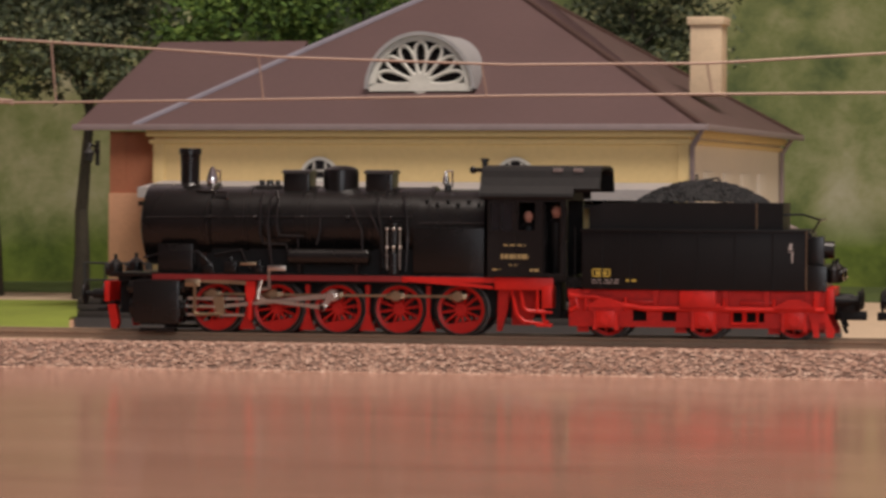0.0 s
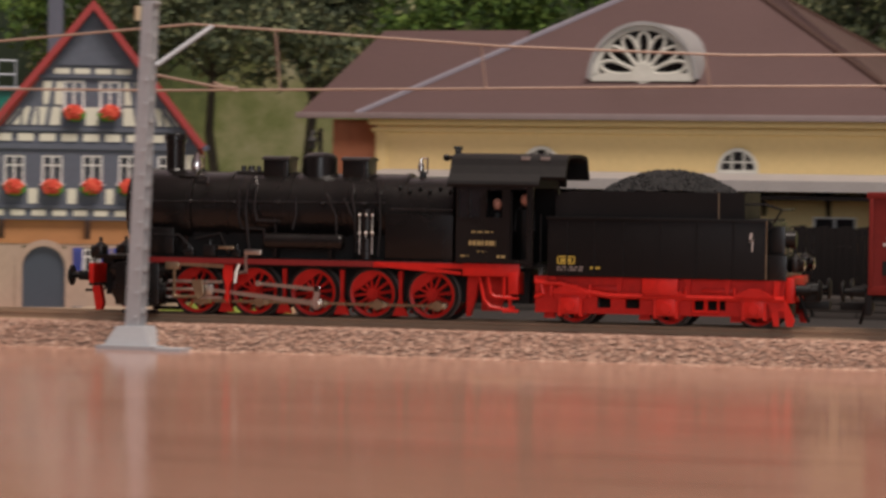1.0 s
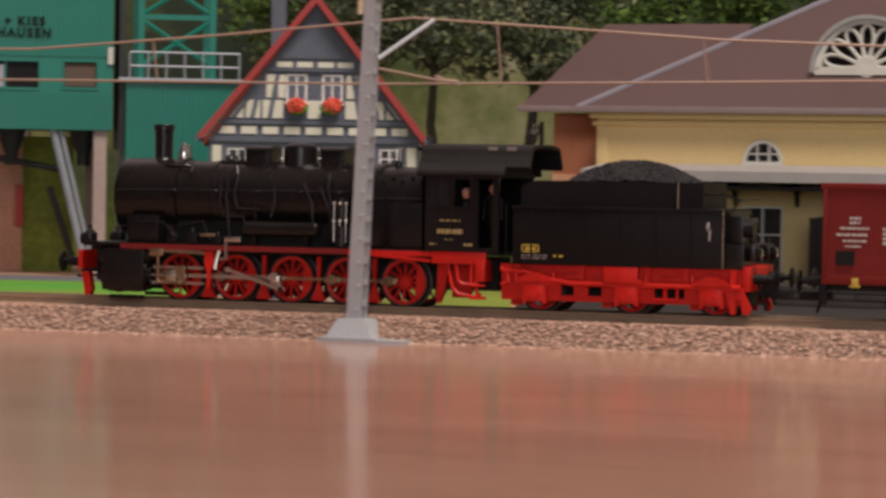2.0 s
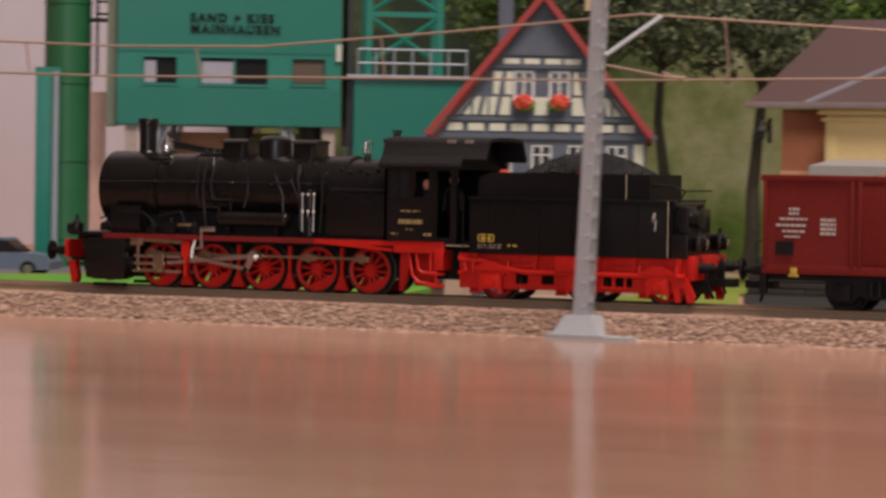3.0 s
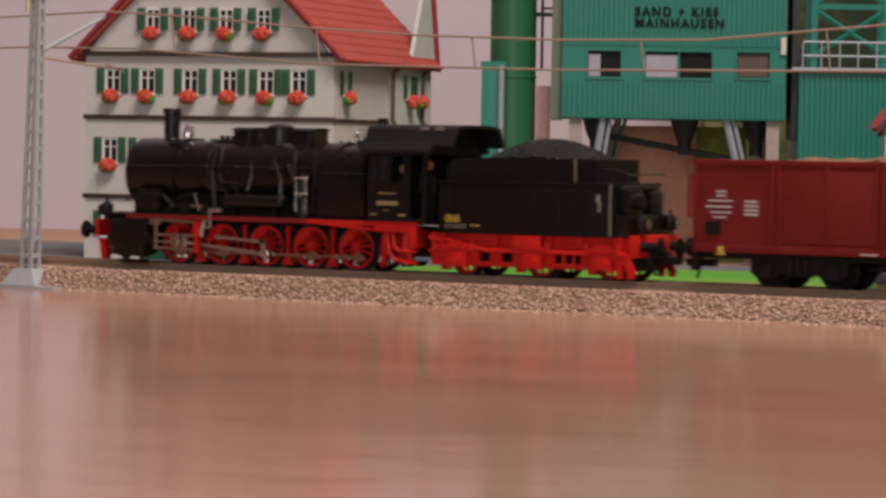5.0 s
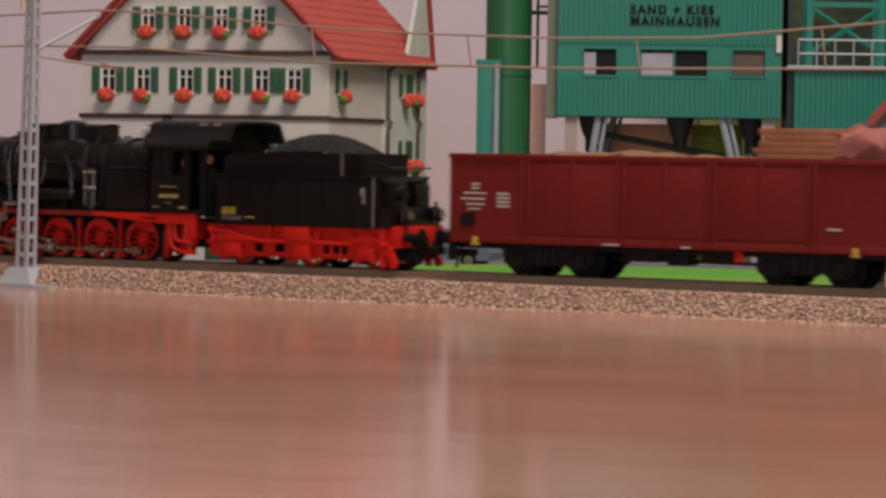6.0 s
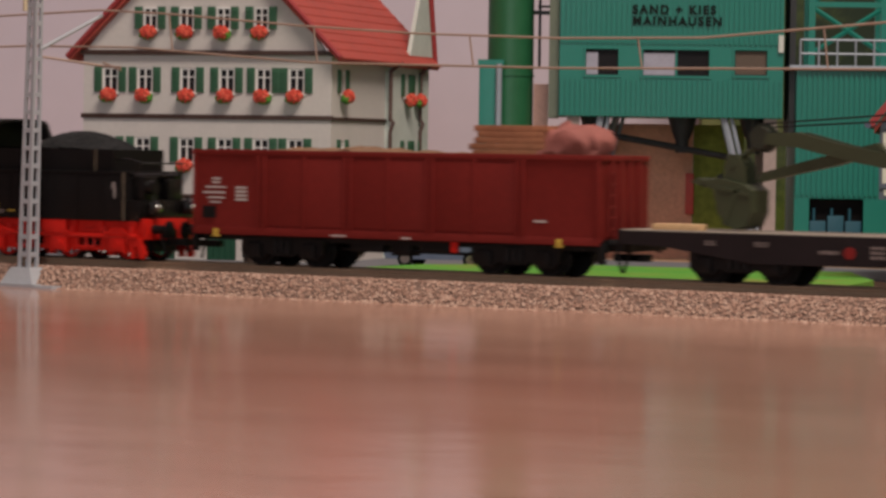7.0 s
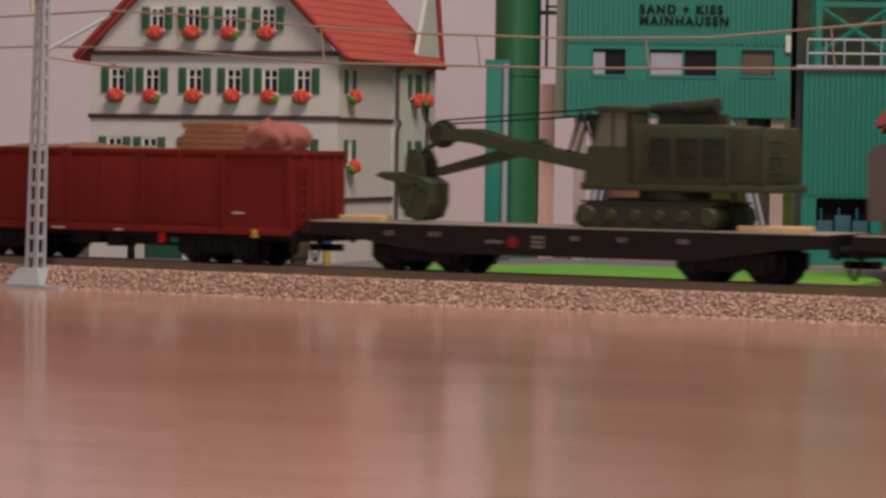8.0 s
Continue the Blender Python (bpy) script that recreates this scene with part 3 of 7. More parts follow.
    part("whistle", bm, SILVER, t, "bright metal whistle")
    # firebox
    bm = B()
    prism(bm, [(-11.2, 16.4), (11.2, 16.4), (11.2, 28), (10.6, 33), (8.2, 37), (4.2, 39.2), (0, 39.7), (-4.2, 39.2), (-8.2, 37), (-10.6, 33), (-11.2, 28)], "x", 57.5, 77)
    part("firebox", bm, BLACK, t)
    bm = B()
    box(bm, 56.5, 76.5, -13.4, -11.0, 16.6, 29.4, 0.3)
    part("firebox_panel", bm, BLACK, t)
    for i in range(6):
        bm = B()
        ball(bm, (59.5 + i * 2.9, -8.9 - (i % 2) * 0.5, 36.7 - (i % 2) * 0.9), 0.55, u=8, v=6)
        part("washout_plug", bm, RUNGEAR, t)
    # pipes and handrails along the boiler
    for pts, r in (([(4.0, -10.2, 36.4), (3.0, -8, 38.2), (-6, -6.6, 38.6)], 0.35), ([(14.2, -9.4, 38.2), (13.5, -10.6, 36), (13.4, -11.2, 27), (14.5, -11.4, 24.2), (21, -11.6, 24), (21.6, -11.9, 21)], 0.4),
                   ([(17.5, -8.5, 38.6), (18.4, -10.2, 36.4), (18.0, -11.2, 30), (19.0, -11.6, 26.4), (26, -12, 26.2)], 0.4), ([(-2, -10.9, 31.5), (56, -10.6, 31.8)], 0.22),
                   ([(-19, -11.1, 31.2), (-2, -11.2, 31.5)], 0.22), ([(44, -10.6, 33), (47.5, -11.4, 26), (48, -12, 18)], 0.35), ([(0.5, -10.4, 21), (8, -11, 22.5), (11, -12, 17)], 0.35), ([(39, -11.2, 34.5), (42, -11.6, 28), (42.5, -12.2, 20)], 0.3)):
        bm = B()
        tube(bm, [(x, y - 0.8 if y < -8 else y, z + 0.5) for x, y, z in pts], r, 7)
        part("pipe", bm, WORNPIPE, t)
    for pts, r in (([(17.4, -9.0, 38.6), (16.2, -10.8, 36.2), (15.6, -11.8, 30), (16.4, -12.0, 23), (17.2, -12.2, 17)], 0.42), ([(30, -10.4, 33.2), (30.4, -11.4, 28), (29.6, -12.4, 24)], 0.35),
                   ([(46.0, -8.6, 37.0), (46.4, -10.6, 33), (47.6, -11.8, 28), (48.2, -12.4, 22), (50.4, -12.8, 20)], 0.42), ([(54.6, -12.6, 17), (55.0, -12.2, 26), (54.4, -10.8, 33), (53.0, -8.8, 37.4)], 0.38),
                   ([(-20, -9.6, 20), (-12, -11.6, 22), (-4, -11.6, 22), (0, -10.8, 18)], 0.3), ([(58, -12.6, 30.2), (76.5, -12.6, 30.2)], 0.22)):
        bm = B()
        tube(bm, [(x, y - 0.8 if y < -8 else y, z + 0.5) for x, y, z in pts], r, 7)
        part("pipe", bm, WORNPIPE, t)
    for x in (-1.0, 12.0, 25.0, 38.0, 50.0):
        bm = B()
        cyl(bm, (x, -10.2, 32.0), (x, -11.8, 32.0), 0.35, seg=8), ball(bm, (x, -11.6, 32.0), 0.5, u=8, v=6)
        part("handrail_knob", bm, WORNPIPE, t)
    for x, z, w0 in ((-2.0, 17.4, 3.0), (4.0, 18.6, 3.4), (12.5, 17.6, 2.4)):
        bm = B()
        box(bm, x, x + w0, -14.6, -12.4, 16.5, z + 1.2, 0.25), cyl(bm, (x + w0 / 2, -13.4, z + 1), (x + w0 / 2, -13.4, z + 2.6), 0.5, seg=10)
        part("lubricator", bm, BLACK, t)
    bm = B()
    box(bm, 8.4, 13.0, -14.8, -13.4, 18.8, 19.6, 0.15)
    part("brass_plate", bm, BRASS, t, "small brass coloured plate")
    # black box added to keep the open space below the boiler dark
    bm = B()
    box(bm, -2.5, 58, -8.5, 8.5, 16.4, 24)
    part("under_boiler_fill", bm, RUNGEAR, t)
    bm = B()
    cyl(bm, (22.5, -14.0, 21.3), (44, -14.0, 21.3), 2.1, seg=20)
    ball(bm, (22.5, -14, 21.3), 2.1, 0.5), ball(bm, (44, -14, 21.3), 2.1, 0.5)
    part("air_tank", bm, BLACK, t)
    bm = B()
    for x in (25, 41):
        box(bm, x - 0.5, x + 0.5, -14.5, -11, 16.4, 20)
    part("tank_bracket", bm, BLACK, t)
    bm = B()
    cyl(bm, (51.3, -13.2, 16.8), (51.3, -13.2, 22.5), 2.0, seg=18), cyl(bm, (51.3, -13.2, 24.5), (51.3, -13.2, 30.5), 1.9, seg=18)
    part("air_pump", bm, BLACK, t)
    for x in (49.6, 51.4, 53.2):
        bm = B()
        cyl(bm, (x, -14.9, 18.0), (x, -14.9, 29.5), 0.13, seg=8), ball(bm, (x, -14.9, 24), 0.5, u=8, v=6), ball(bm, (x, -14.9, 29), 0.5, u=8, v=6)
        part("pump_rod", bm, STEEL, t, "bright metal pump rod")
    # running board and frame
    bm = B()
    box(bm, -28.0, 77.5, -15.6, 15.6, 15.6, 16.5, 0.15)
    part("running_board", bm, BLACK, t)
    for y in (-15.9, 15.5):
        bm = B()
        box(bm, -16, 77.5, y, y + 0.45, 14.7, 16.2)
        part("running_board_edge", bm, DARKRED, t, "dark red edge of the running board")
    bm = B()
    box(bm, 54, 80, -16.1, -15.3, 14.6, 16.0)
    prism(bm, [(54.0, 16.0), (57.0, 14.7), (79, 13.0), (79, 13.9), (58, 15.6)], "y", -16.3, -15.6)
    part("cab_support", bm, RED, t)
    bm = B()
    box(bm, -28, 96, -5.5, 5.5, 5.0, 14.5)
    part("frame", bm, RUNGEAR, t)
    for x in (9.4, 26.5, 43.3, 60.2):
        for s in (-1, 1):
            bm = B()
            y0, y1 = sorted((s * 8.2, s * 9.6))
            prism(bm, [(x - 2.3, 1.0), (x + 2.1, 1.0), (x + 0.9, 3.6), (x + 0.3, 6.0), (x + 0.5, 13.5), (x - 0.7, 13.5), (x - 0.5, 6.0), (x - 1.2, 3.8)], "y", y0, y1)
            part("brake_hanger", bm, RED, t)
    bm = B()
    box(bm, -27, 78, -11.5, 11.5, 13.9, 15.6)
    part("frame_top", bm, RUNGEAR, t)
    # front end
    bm = B()
    box(bm, -30.2, -28.8, -14.0, 14.0, 8.4, 14.0, 0.2)
    for y in (-11, 11):
        prism(bm, [(-29.8, 7.6), (-27.5, 7.6), (-26.5, 2.5), (-27.2, 0.8), (-28.6, 0.8), (-29, 3)], "y", y - 1.4, y + 1.4)
    part("buffer_beam", bm, RED, t)
    buffers(t, -30.2, -1, 10.4)
    bm = B()
    tube(bm, [(-30, -4, 8), (-32.5, -4, 6), (-35, -3.5, 6)], 0.4)
    tube(bm, [(-30, 4, 8), (-32.5, 4, 6), (-35, 3.5, 6)], 0.4)
    box(bm, -35, -30, -1, 1, 7.2, 8.6)
    part("front_coupling", bm, RUNGEAR, t)
    lamp(t, -28, -10.5, 15.2, -1, BLACK), lamp(t, -28, 10.5, 15.2, -1, BLACK)
    for s in (-1, 1):
        bm = B()
        prism(bm, [(-20.8, 3.4), (-19.6, 2.2), (-10.0, 2.2), (-8.8, 3.4), (-8.8, 13.4), (-9.8, 15.0), (-19.8, 15.0), (-20.8, 14.0)], "y", s * 10.5, s * 15.4)
        cyl(bm, (-21.6, s * 13.0, 7.0), (-7.6, s * 13.0, 7.0), 4.2, seg=28), cyl(bm, (-22.6, s * 13.0, 7.0), (-6.6, s * 13.0, 7.0), 2.8, seg=24), cyl(bm, (-15.0, s * 13.0, 7.0), (-14.2, s * 13.0, 7.0), 4.5, seg=28)
        cyl(bm, (-22.6, s * 13.4, 12.6), (-6.8, s * 13.4, 12.6), 2.5, seg=22), cyl(bm, (-23.6, s * 13.4, 12.6), (-5.8, s * 13.4, 12.6), 1.5, seg=18)
        box(bm, -20, -10, s * 13 - 1.5, s * 13 + 1.5, 0.2, 1.2)
        y0, y1 = sorted((s * 11.0, s * 17.4))
        box(bm, -21.2, -8.0, y0, y1, 2.6, 14.6, 0.7)
        part("cylinder_block", bm, BLACK, t)
    # valve gear (fixed pieces)
    for s in (-1, 1):
        bm = B()
        box(bm, -6.5, 9.5, s * 13.4 - 0.5, s * 13.4 + 0.5, 9.1, 9.9)
        box(bm, -6.5, 9.5, s * 13.4 - 0.5, s * 13.4 + 0.5, 4.7, 5.4)
        part("slide_bar", bm, STEEL, t)
        bm = B()
        prism(bm, [(-4.0, 14.0), (-3.0, 15.2), (10.4, 14.4), (10.4, 13.4)], "y", s * 15.2 - 0.4, s * 15.2 + 0.4)
        box(bm, -6.8, -2.6, s * 15.0 - 1.0, s * 15.0 + 1.0, 12.8, 15.0, 0.3)
        tube(bm, [(-3.9, s * 16.2, 14.0), (-3.9, s * 16.2, 5.6), (-3.2, s * 16.2, 5.2), (3.2, s * 16.2, 5.3)], 0.48, 6)
        tube(bm, [(-8.5, s * 14.6, 13.6), (-4, s * 14.6, 13.6)], 0.6, 8)
        prism(bm, [(1.0, 9.8), (4.2, 10.2), (4.6, 5.6), (2.6, 4.6)], "y", s * 15.6 - 0.4, s * 15.6 + 0.4)
        part("valve_gear", bm, BRASS, t, "weathered metal valve gear")
        bm = B()
        prism(bm, [(11.0, 3.9), (11.9, 3.9), (12.0, 8.6), (13.0, 10.6), (13.0, 14.4), (10.2, 14.4), (10.2, 11), (11.0, 8.8)], "y", s * 13.2, s * 15.4)
        part("link_bracket", bm, RED, t)
        bm = B()
        tube(bm, [(14.9, s * 15.4, 14.8), (14.0, s * 15.4, 12.2), (13.7, s * 15.4, 9.4)], 0.65, 8)
        tube(bm, [(16.9, s * 15.6, 18.4), (17.0, s * 15.6, 12.6), (14.6, s * 15.6, 12.2)], 0.5, 6)
        box(bm, 16.6, 21.6, s * 15.6 - 0.6, s * 15.6 + 0.6, 17.4, 18.8, 0.2)
        part("link", bm, STEEL, t)
    # cab
    cab = part("cab", cab_side_mesh(-17.0), BLACK, t)
    bm = B()
    box(bm, 76.7, 99.2, 16, 17, 16.4, 38.4)
    part("cab_wall", bm, BLACK, cab)
    bm = B()
    box(bm, 76.7, 77.6, -17, 17, 16.4, 37.5)
    part("cab_front", bm, BLACK, cab)
    bm = B()
    box(bm, 76.7, 99, -16, 16, 15.4, 16.4)
    part("cab_floor", bm, BLACK, cab)
    bm = B()
    flank = [(-18.8, 38.0), (-18.5, 38.8), (-16.4, 40.9), (-15.0, 43.2), (-14.2, 45.0), (-12.6, 45.9), (-6, 46.5)]
    arc = flank + [(-y, z) for y, z in flank[::-1]]
    prism(bm, arc + [(y * 0.965, z - 0.7) for y, z in arc[::-1]], "x", 75.4, 101)
    hood = [(-16.9, 40.2)] + flank[2:] + [(-y, z) for y, z in flank[:1:-1]] + [(16.9, 40.2)]
    prism(bm, hood + [(y * 0.93, z - 0.9) for y, z in hood[::-1]], "x", 101, 107.9)
    prism(bm, [(y * 0.955, z - 1.0) for y, z in arc], "x", 98.4, 99.2)
    part("cab_roof", bm, ROOFBLACK, t, smooth=False)
    bm = B()
    for x in (95.0, 100.5):
        box(bm, x, x + 2.6, -14.6, -13.4, 44.6, 45.7, 0.1)
    part("roof_vent", bm, PALE_MARK, t, "small worn roof vents")
    bm = B()
    for y in (-5, -2):
        cyl(bm, (74.6, y, 43), (74.6, y, 48.2), 0.55, seg=10), cyl(bm, (74.6, y, 47.5), (74.6, y, 48.4), 0.9, seg=10)
    tube(bm, [(71.6, -4, 45.2), (75, -4, 45.2)], 0.6)
    ball(bm, (71.4, -4, 45.2), 1.0)
    box(bm, 73.8, 76, -6.5, 3, 38, 43.5, 0.2)
    part("roof_whistle", bm, BLACK, t)
    bm = B()
    box(bm, 78.4, 84.2, -16.4, -16.25, 28.9, 36.3)
    part("cab_window", bm, DARKPANE, t)
    bm = B()
    cyl(bm, (93.2, -17.2, 17), (93.2, -17.2, 36), 0.16, seg=8), cyl(bm, (98.4, -17.2, 17), (98.4, -17.2, 36), 0.16, seg=8)
    cyl(bm, (101.4, -17.0, 14), (101.4, -17.0, 30), 0.16, seg=8)
    part("handrail", bm, RUNGEAR, t)
    bm = B()
    bars(bm, 81.3, 20.7, 7.6, 2.0, -17.15, 1, 3, 0.3)
    bars(bm, 82.0, 24.5, 6.0, 0.7, -17.15, 1, 5)
    bars(bm, 79.0, 17.9, 2.2, 0.7, -17.15, 1, 6)
    bars(bm, 89.2, 17.6, 2.6, 1.1, -17.15, 1, 7)
    bars(bm, 83.6, 19.3, 2.6, 0.5, -17.15, 1, 8)
    part("cab_lettering", bm, GOLD_MARK, t, "small brass coloured lettering")
    # red ladder and ash pan under the cab
    bm = B()
    box(bm, 79.5, 95.5, -16.6, -15.2, 12.8, 16.2, 0.2)
    prism(bm, [(79.8, 13), (83, 13), (82.2, 7), (80.6, 1.5), (79.4, 1.5)], "y", -11.5, -9.5)
    box(bm, 92.4, 95.2, -16.8, -9, 8.0, 14.0, 0.2)
    prism(bm, [(83, 3.0), (88, 3.0), (90.5, 9), (90.5, 13.5), (83, 13.5)], "y", -8.0, -6.0)
    part("cab_underframe", bm, RED, t)
    for pts in ([(84.0, -15.5, 13), (85.6, -16.2, 6.4), (87.5, -16.4, 4.4), (93.0, -16.4, 3.6), (94.2, -16.4, 4.6)], [(86.5, -15.8, 13), (87.4, -16.4, 8.2), (88.6, -16.4, 7.2), (93.6, -16.4, 7.0)], [(91.2, -16, 13), (91.2, -16.4, 7)], [(92.6, -16.2, 8), (93.2, -16.4, 3.4)]):
        bm = B()
        tube(bm, pts, 0.5, 7)
        part("step_iron", bm, RED, t)
    bm = B()
    box(bm, 91, 95.2, -17.2, -14.8, 3.0, 3.8, 0.15), box(bm, 91, 95.2, -17.2, -14.8, 6.6, 7.2, 0.15)
    part("step", bm, RED, t)
    bm = B()
    box(bm, 94, 104, -3, 3, 5, 7), box(bm, 95.5, 102.5, -11, 11, 15.2, 16.2)
    part("drawbar", bm, RUNGEAR, t)
    wheels = [wheelset(t, 0.6 + i * 17.15, 7.05, 12, True, -9.6, "driving_wheelset") for i in range(5)]
    # rods
    rods = []
    for s in (-1, 1):
        bm = B()
        for i in range(5):
            cyl(bm, (0.6 + i * 17.15, s * 11.6, 0), (0.6 + i * 17.15, s * 12.6, 0), 1.5, 1.4, 16)
            box(bm, 0.6 + i * 17.15 - 2.4, 0.6 + i * 17.15 + 2.4, s * 12.1 - 0.4, s * 12.1 + 0.4, -0.8, 0.8, 0.2)
        box(bm, 0.6, 0.6 + 4 * 17.15, s * 12.1 - 0.28, s * 12.1 + 0.28, -0.36, 0.36)
        rods.append((s, part("coupling_rod", bm, BRASS, t, "weathered metal coupling rod")))
    mains = []
    for s in (-1, 1):
        bm = B()
        cyl(bm, (0, s * 13.0, 0), (0, s * 14.2, 0), 1.75, 1.6, 16)
        cyl(bm, (-32.0, s * 13.0, 0), (-32.0, s * 14.2, 0), 1.1, seg=12)
        prism(bm, [(-32, -0.45), (0, -0.7), (0, 0.7), (-32, 0.45)], "y", s * 13.3, s * 13.9)
        mains.append((s, part("connecting_rod", bm, STEEL, t, "bright metal connecting rod")))
    cranks, eccentrics = [], []
    for s in (-1, 1):
        bm = B()
        prism(bm, [(-0.7, -0.8), (0.7, -0.8), (0.9, 4.0), (-0.9, 4.0)], "y", s * 14.4, s * 15.2)
        cyl(bm, (0, s * 14.2, 3.7), (0, s * 15.5, 3.7), 1.15, seg=14), cyl(bm, (0, s * 14.4, -0.2), (0, s * 16.4, -0.2), 0.8, seg=12)
        cranks.append((s, part("return_crank", bm, SILVER, t, "bright metal return crank")))
        bm = B()
        cyl(bm, (0, s * 15.6, 0), (0, s * 16.4, 0), 0.95, seg=12), cyl(bm, (-17.0, s * 15.6, 0), (-17.0, s * 16.4, 0), 0.8, seg=12)
        prism(bm, [(-17, -0.42), (0, -0.55), (0, 0.55), (-17, 0.42)], "y", s * 15.7, s * 16.2)
        eccentrics.append((s, part("eccentric_rod", bm, STEEL, t, "bright metal eccentric rod")))
    heads = []
    for s in (-1, 1):
        bm = B()
        box(bm, -1.4, 1.4, s * 13.4 - 0.9, s * 13.4 + 0.9, -1.6, 1.5, 0.3)
        cyl(bm, (-14, s * 13.4, 0), (0, s * 13.4, 0), 0.45, seg=10)
        heads.append((s, part("crosshead", bm, STEEL, t, "bright metal crosshead")))
    return t, wheels, rods, mains, heads, cranks, eccentrics


def cab_side_mesh(y):
    bm = B()
    for x0, x1, z0, z1 in ((76.7, 92.8, 16.4, 28.7), (76.7, 92.8, 36.4, 38.4), (76.7, 78.3, 28.7, 36.4), (84.3, 86.0, 28.7, 36.4), (90.5, 92.8, 28.7, 36.4), (97.4, 99.2, 16.4, 38.4), (92.8, 97.4, 36.6, 38.4), (92.8, 97.4, 16.4, 17.4)):
        box(bm, x0, x1, y, y + 1.0, z0, z1)
    for x0, x1, z0, z1 in ((78.0, 84.6, 28.4, 28.9), (78.0, 84.6, 36.2, 36.6), (85.8, 90.8, 28.4, 28.9), (80.9, 81.5, 28.7, 36.4)):
        box(bm, x0, x1, y - 0.25, y + 0.6, z0, z1)
    bmesh.ops.remove_doubles(bm, verts=bm.verts[:], dist=0.01)
    return bm


def tender():
    t = thing("tender", "black coal tender on a bright red frame", "tender", (-214.9, TRACK_Y, RAIL_Z))
    bm = B()
    box(bm, 103.2, 163.0, -16.8, 16.8, 13.2, 29.0, 0.35)
    box(bm, 102.9, 163.3, -17.2, 17.2, 28.7, 29.5, 0.15)
    body = part("water_tank", bm, TANKBLACK, t)
    for x in (108.5, 116, 124, 134, 144, 154):
        bm = B()
        box(bm, x, x + 0.5, -17.0, -16.7, 13.6, 28.6)
        part("seam_strip", bm, TANKBLACK, body)
    bm = B()
    prism(bm, [(104.8, 29.3), (156.8, 29.3), (156.8, 36.6), (109, 36.6), (105.6, 35.4), (104.8, 33.6)], "y", -14.2, -13.2), prism(bm, [(104.8, 29.3), (156.8, 29.3), (156.8, 36.6), (109, 36.6), (105.6, 35.4), (104.8, 33.6)], "y", 13.2, 14.2), box(bm, 155.8, 156.8, -14, 14, 29.3, 36.6), box(bm, 104.8, 106, -14, 14, 29.3, 35)
    part("coal_bunker", bm, TANKBLACK, t)
    bm = B()
    cyl(bm, (149.8, -14.5, 29.5), (149.8, -14.5, 36.6), 0.17, seg=8)
    cyl(bm, (163.2, -17.1, 13.5), (163.2, -17.1, 29.2), 0.17, seg=8)
    part("handrail", bm, BRASS, t)
    # coal heap with loose lumps
    g = random.Random(7)
    bm = B()

    def heap(x, y):
        u = (x - 134.0) / 19.5
        return 34.8 + 7.6 * max(0.0, 1 - u * u) ** 0.8 * max(0.0, 1 - (y / 15.5) ** 2)
    gx, gy = 26, 12
    vs = [[bm.verts.new((106.2 + 49.4 * i / gx, -13.1 + 26.2 * j / gy, heap(106.2 + 49.4 * i / gx, -13.1 + 26.2 * j / gy) + g.uniform(-0.3, 0.3))) for j in range(gy + 1)] for i in range(gx + 1)]
    for i in range(gx):
        for j in range(gy):
            bm.faces.new((vs[i][j], vs[i + 1][j], vs[i + 1][j + 1], vs[i][j + 1]))
    coal = part("coal", bm, COALBED, t, "heap of black coal", smooth=False)
    verts, faces = [], []
    for _ in range(1500):
        x, y = g.uniform(107, 155.5), g.uniform(-13, 13)
        z, r = heap(x, y), g.uniform(0.3, 0.75)
        k = len(verts)
        for dx, dy, dz in ((1, 0, 0), (-1, 0, 0), (0, 1, 0), (0, -1, 0), (0, 0, 1), (0, 0, -1)):
            q = r * g.uniform(0.7, 1.2)
            verts.append(((x + dx * q) * MM, (y + dy * q) * MM, (z + dz * q * 0.9) * MM))
        for a, b2, c in ((0, 2, 4), (2, 1, 4), (1, 3, 4), (3, 0, 4), (2, 0, 5), (1, 2, 5), (3, 1, 5), (0, 3, 5)):
            faces.append((k + a, k + b2, k + c))
    me = bpy.data.meshes.new("loose_coal")
    me.from_pydata(verts, [], faces)
    me.materials.append(COAL)
    o = new("loose_coal", me)
    o.parent = coal
    tagged(o, kind="stuff")
    # rear fittings
    bm = B()
    box(bm, 163, 168.5, -15.5, 15.5, 13.2, 20.0, 0.2), box(bm, 163, 167.5, -12, -4, 20, 27.8, 0.3), box(bm, 163, 166.5, 4, 12, 20, 27.0, 0.3)
    cyl(bm, (163, -9, 24.2), (170.2, -9, 24.2), 2.5, 2.3, 18)
    cyl(bm, (163.4, -13, 28), (163.4, 13, 28), 1.0, seg=10)
    part("rear_toolbox", bm, BLACK, t)
    lamp(t, 170.0, -9.8, 15.4, 1, BLACK), lamp(t, 170.0, 9.8, 15.4, 1, BLACK)
    bm = B()
    tube(bm, [(156.5, -12.5, 33.5), (162, -12.3, 33.6), (166.5, -12, 32.2), (164.4, -12.4, 28.6)], 0.3, 7)
    tube(bm, [(166.5, -12, 32.2), (166.5, 12, 32.2)], 0.3, 7)
    part("rear_rail", bm, BLACK, t)
    # red frame with openings
    bm = B()
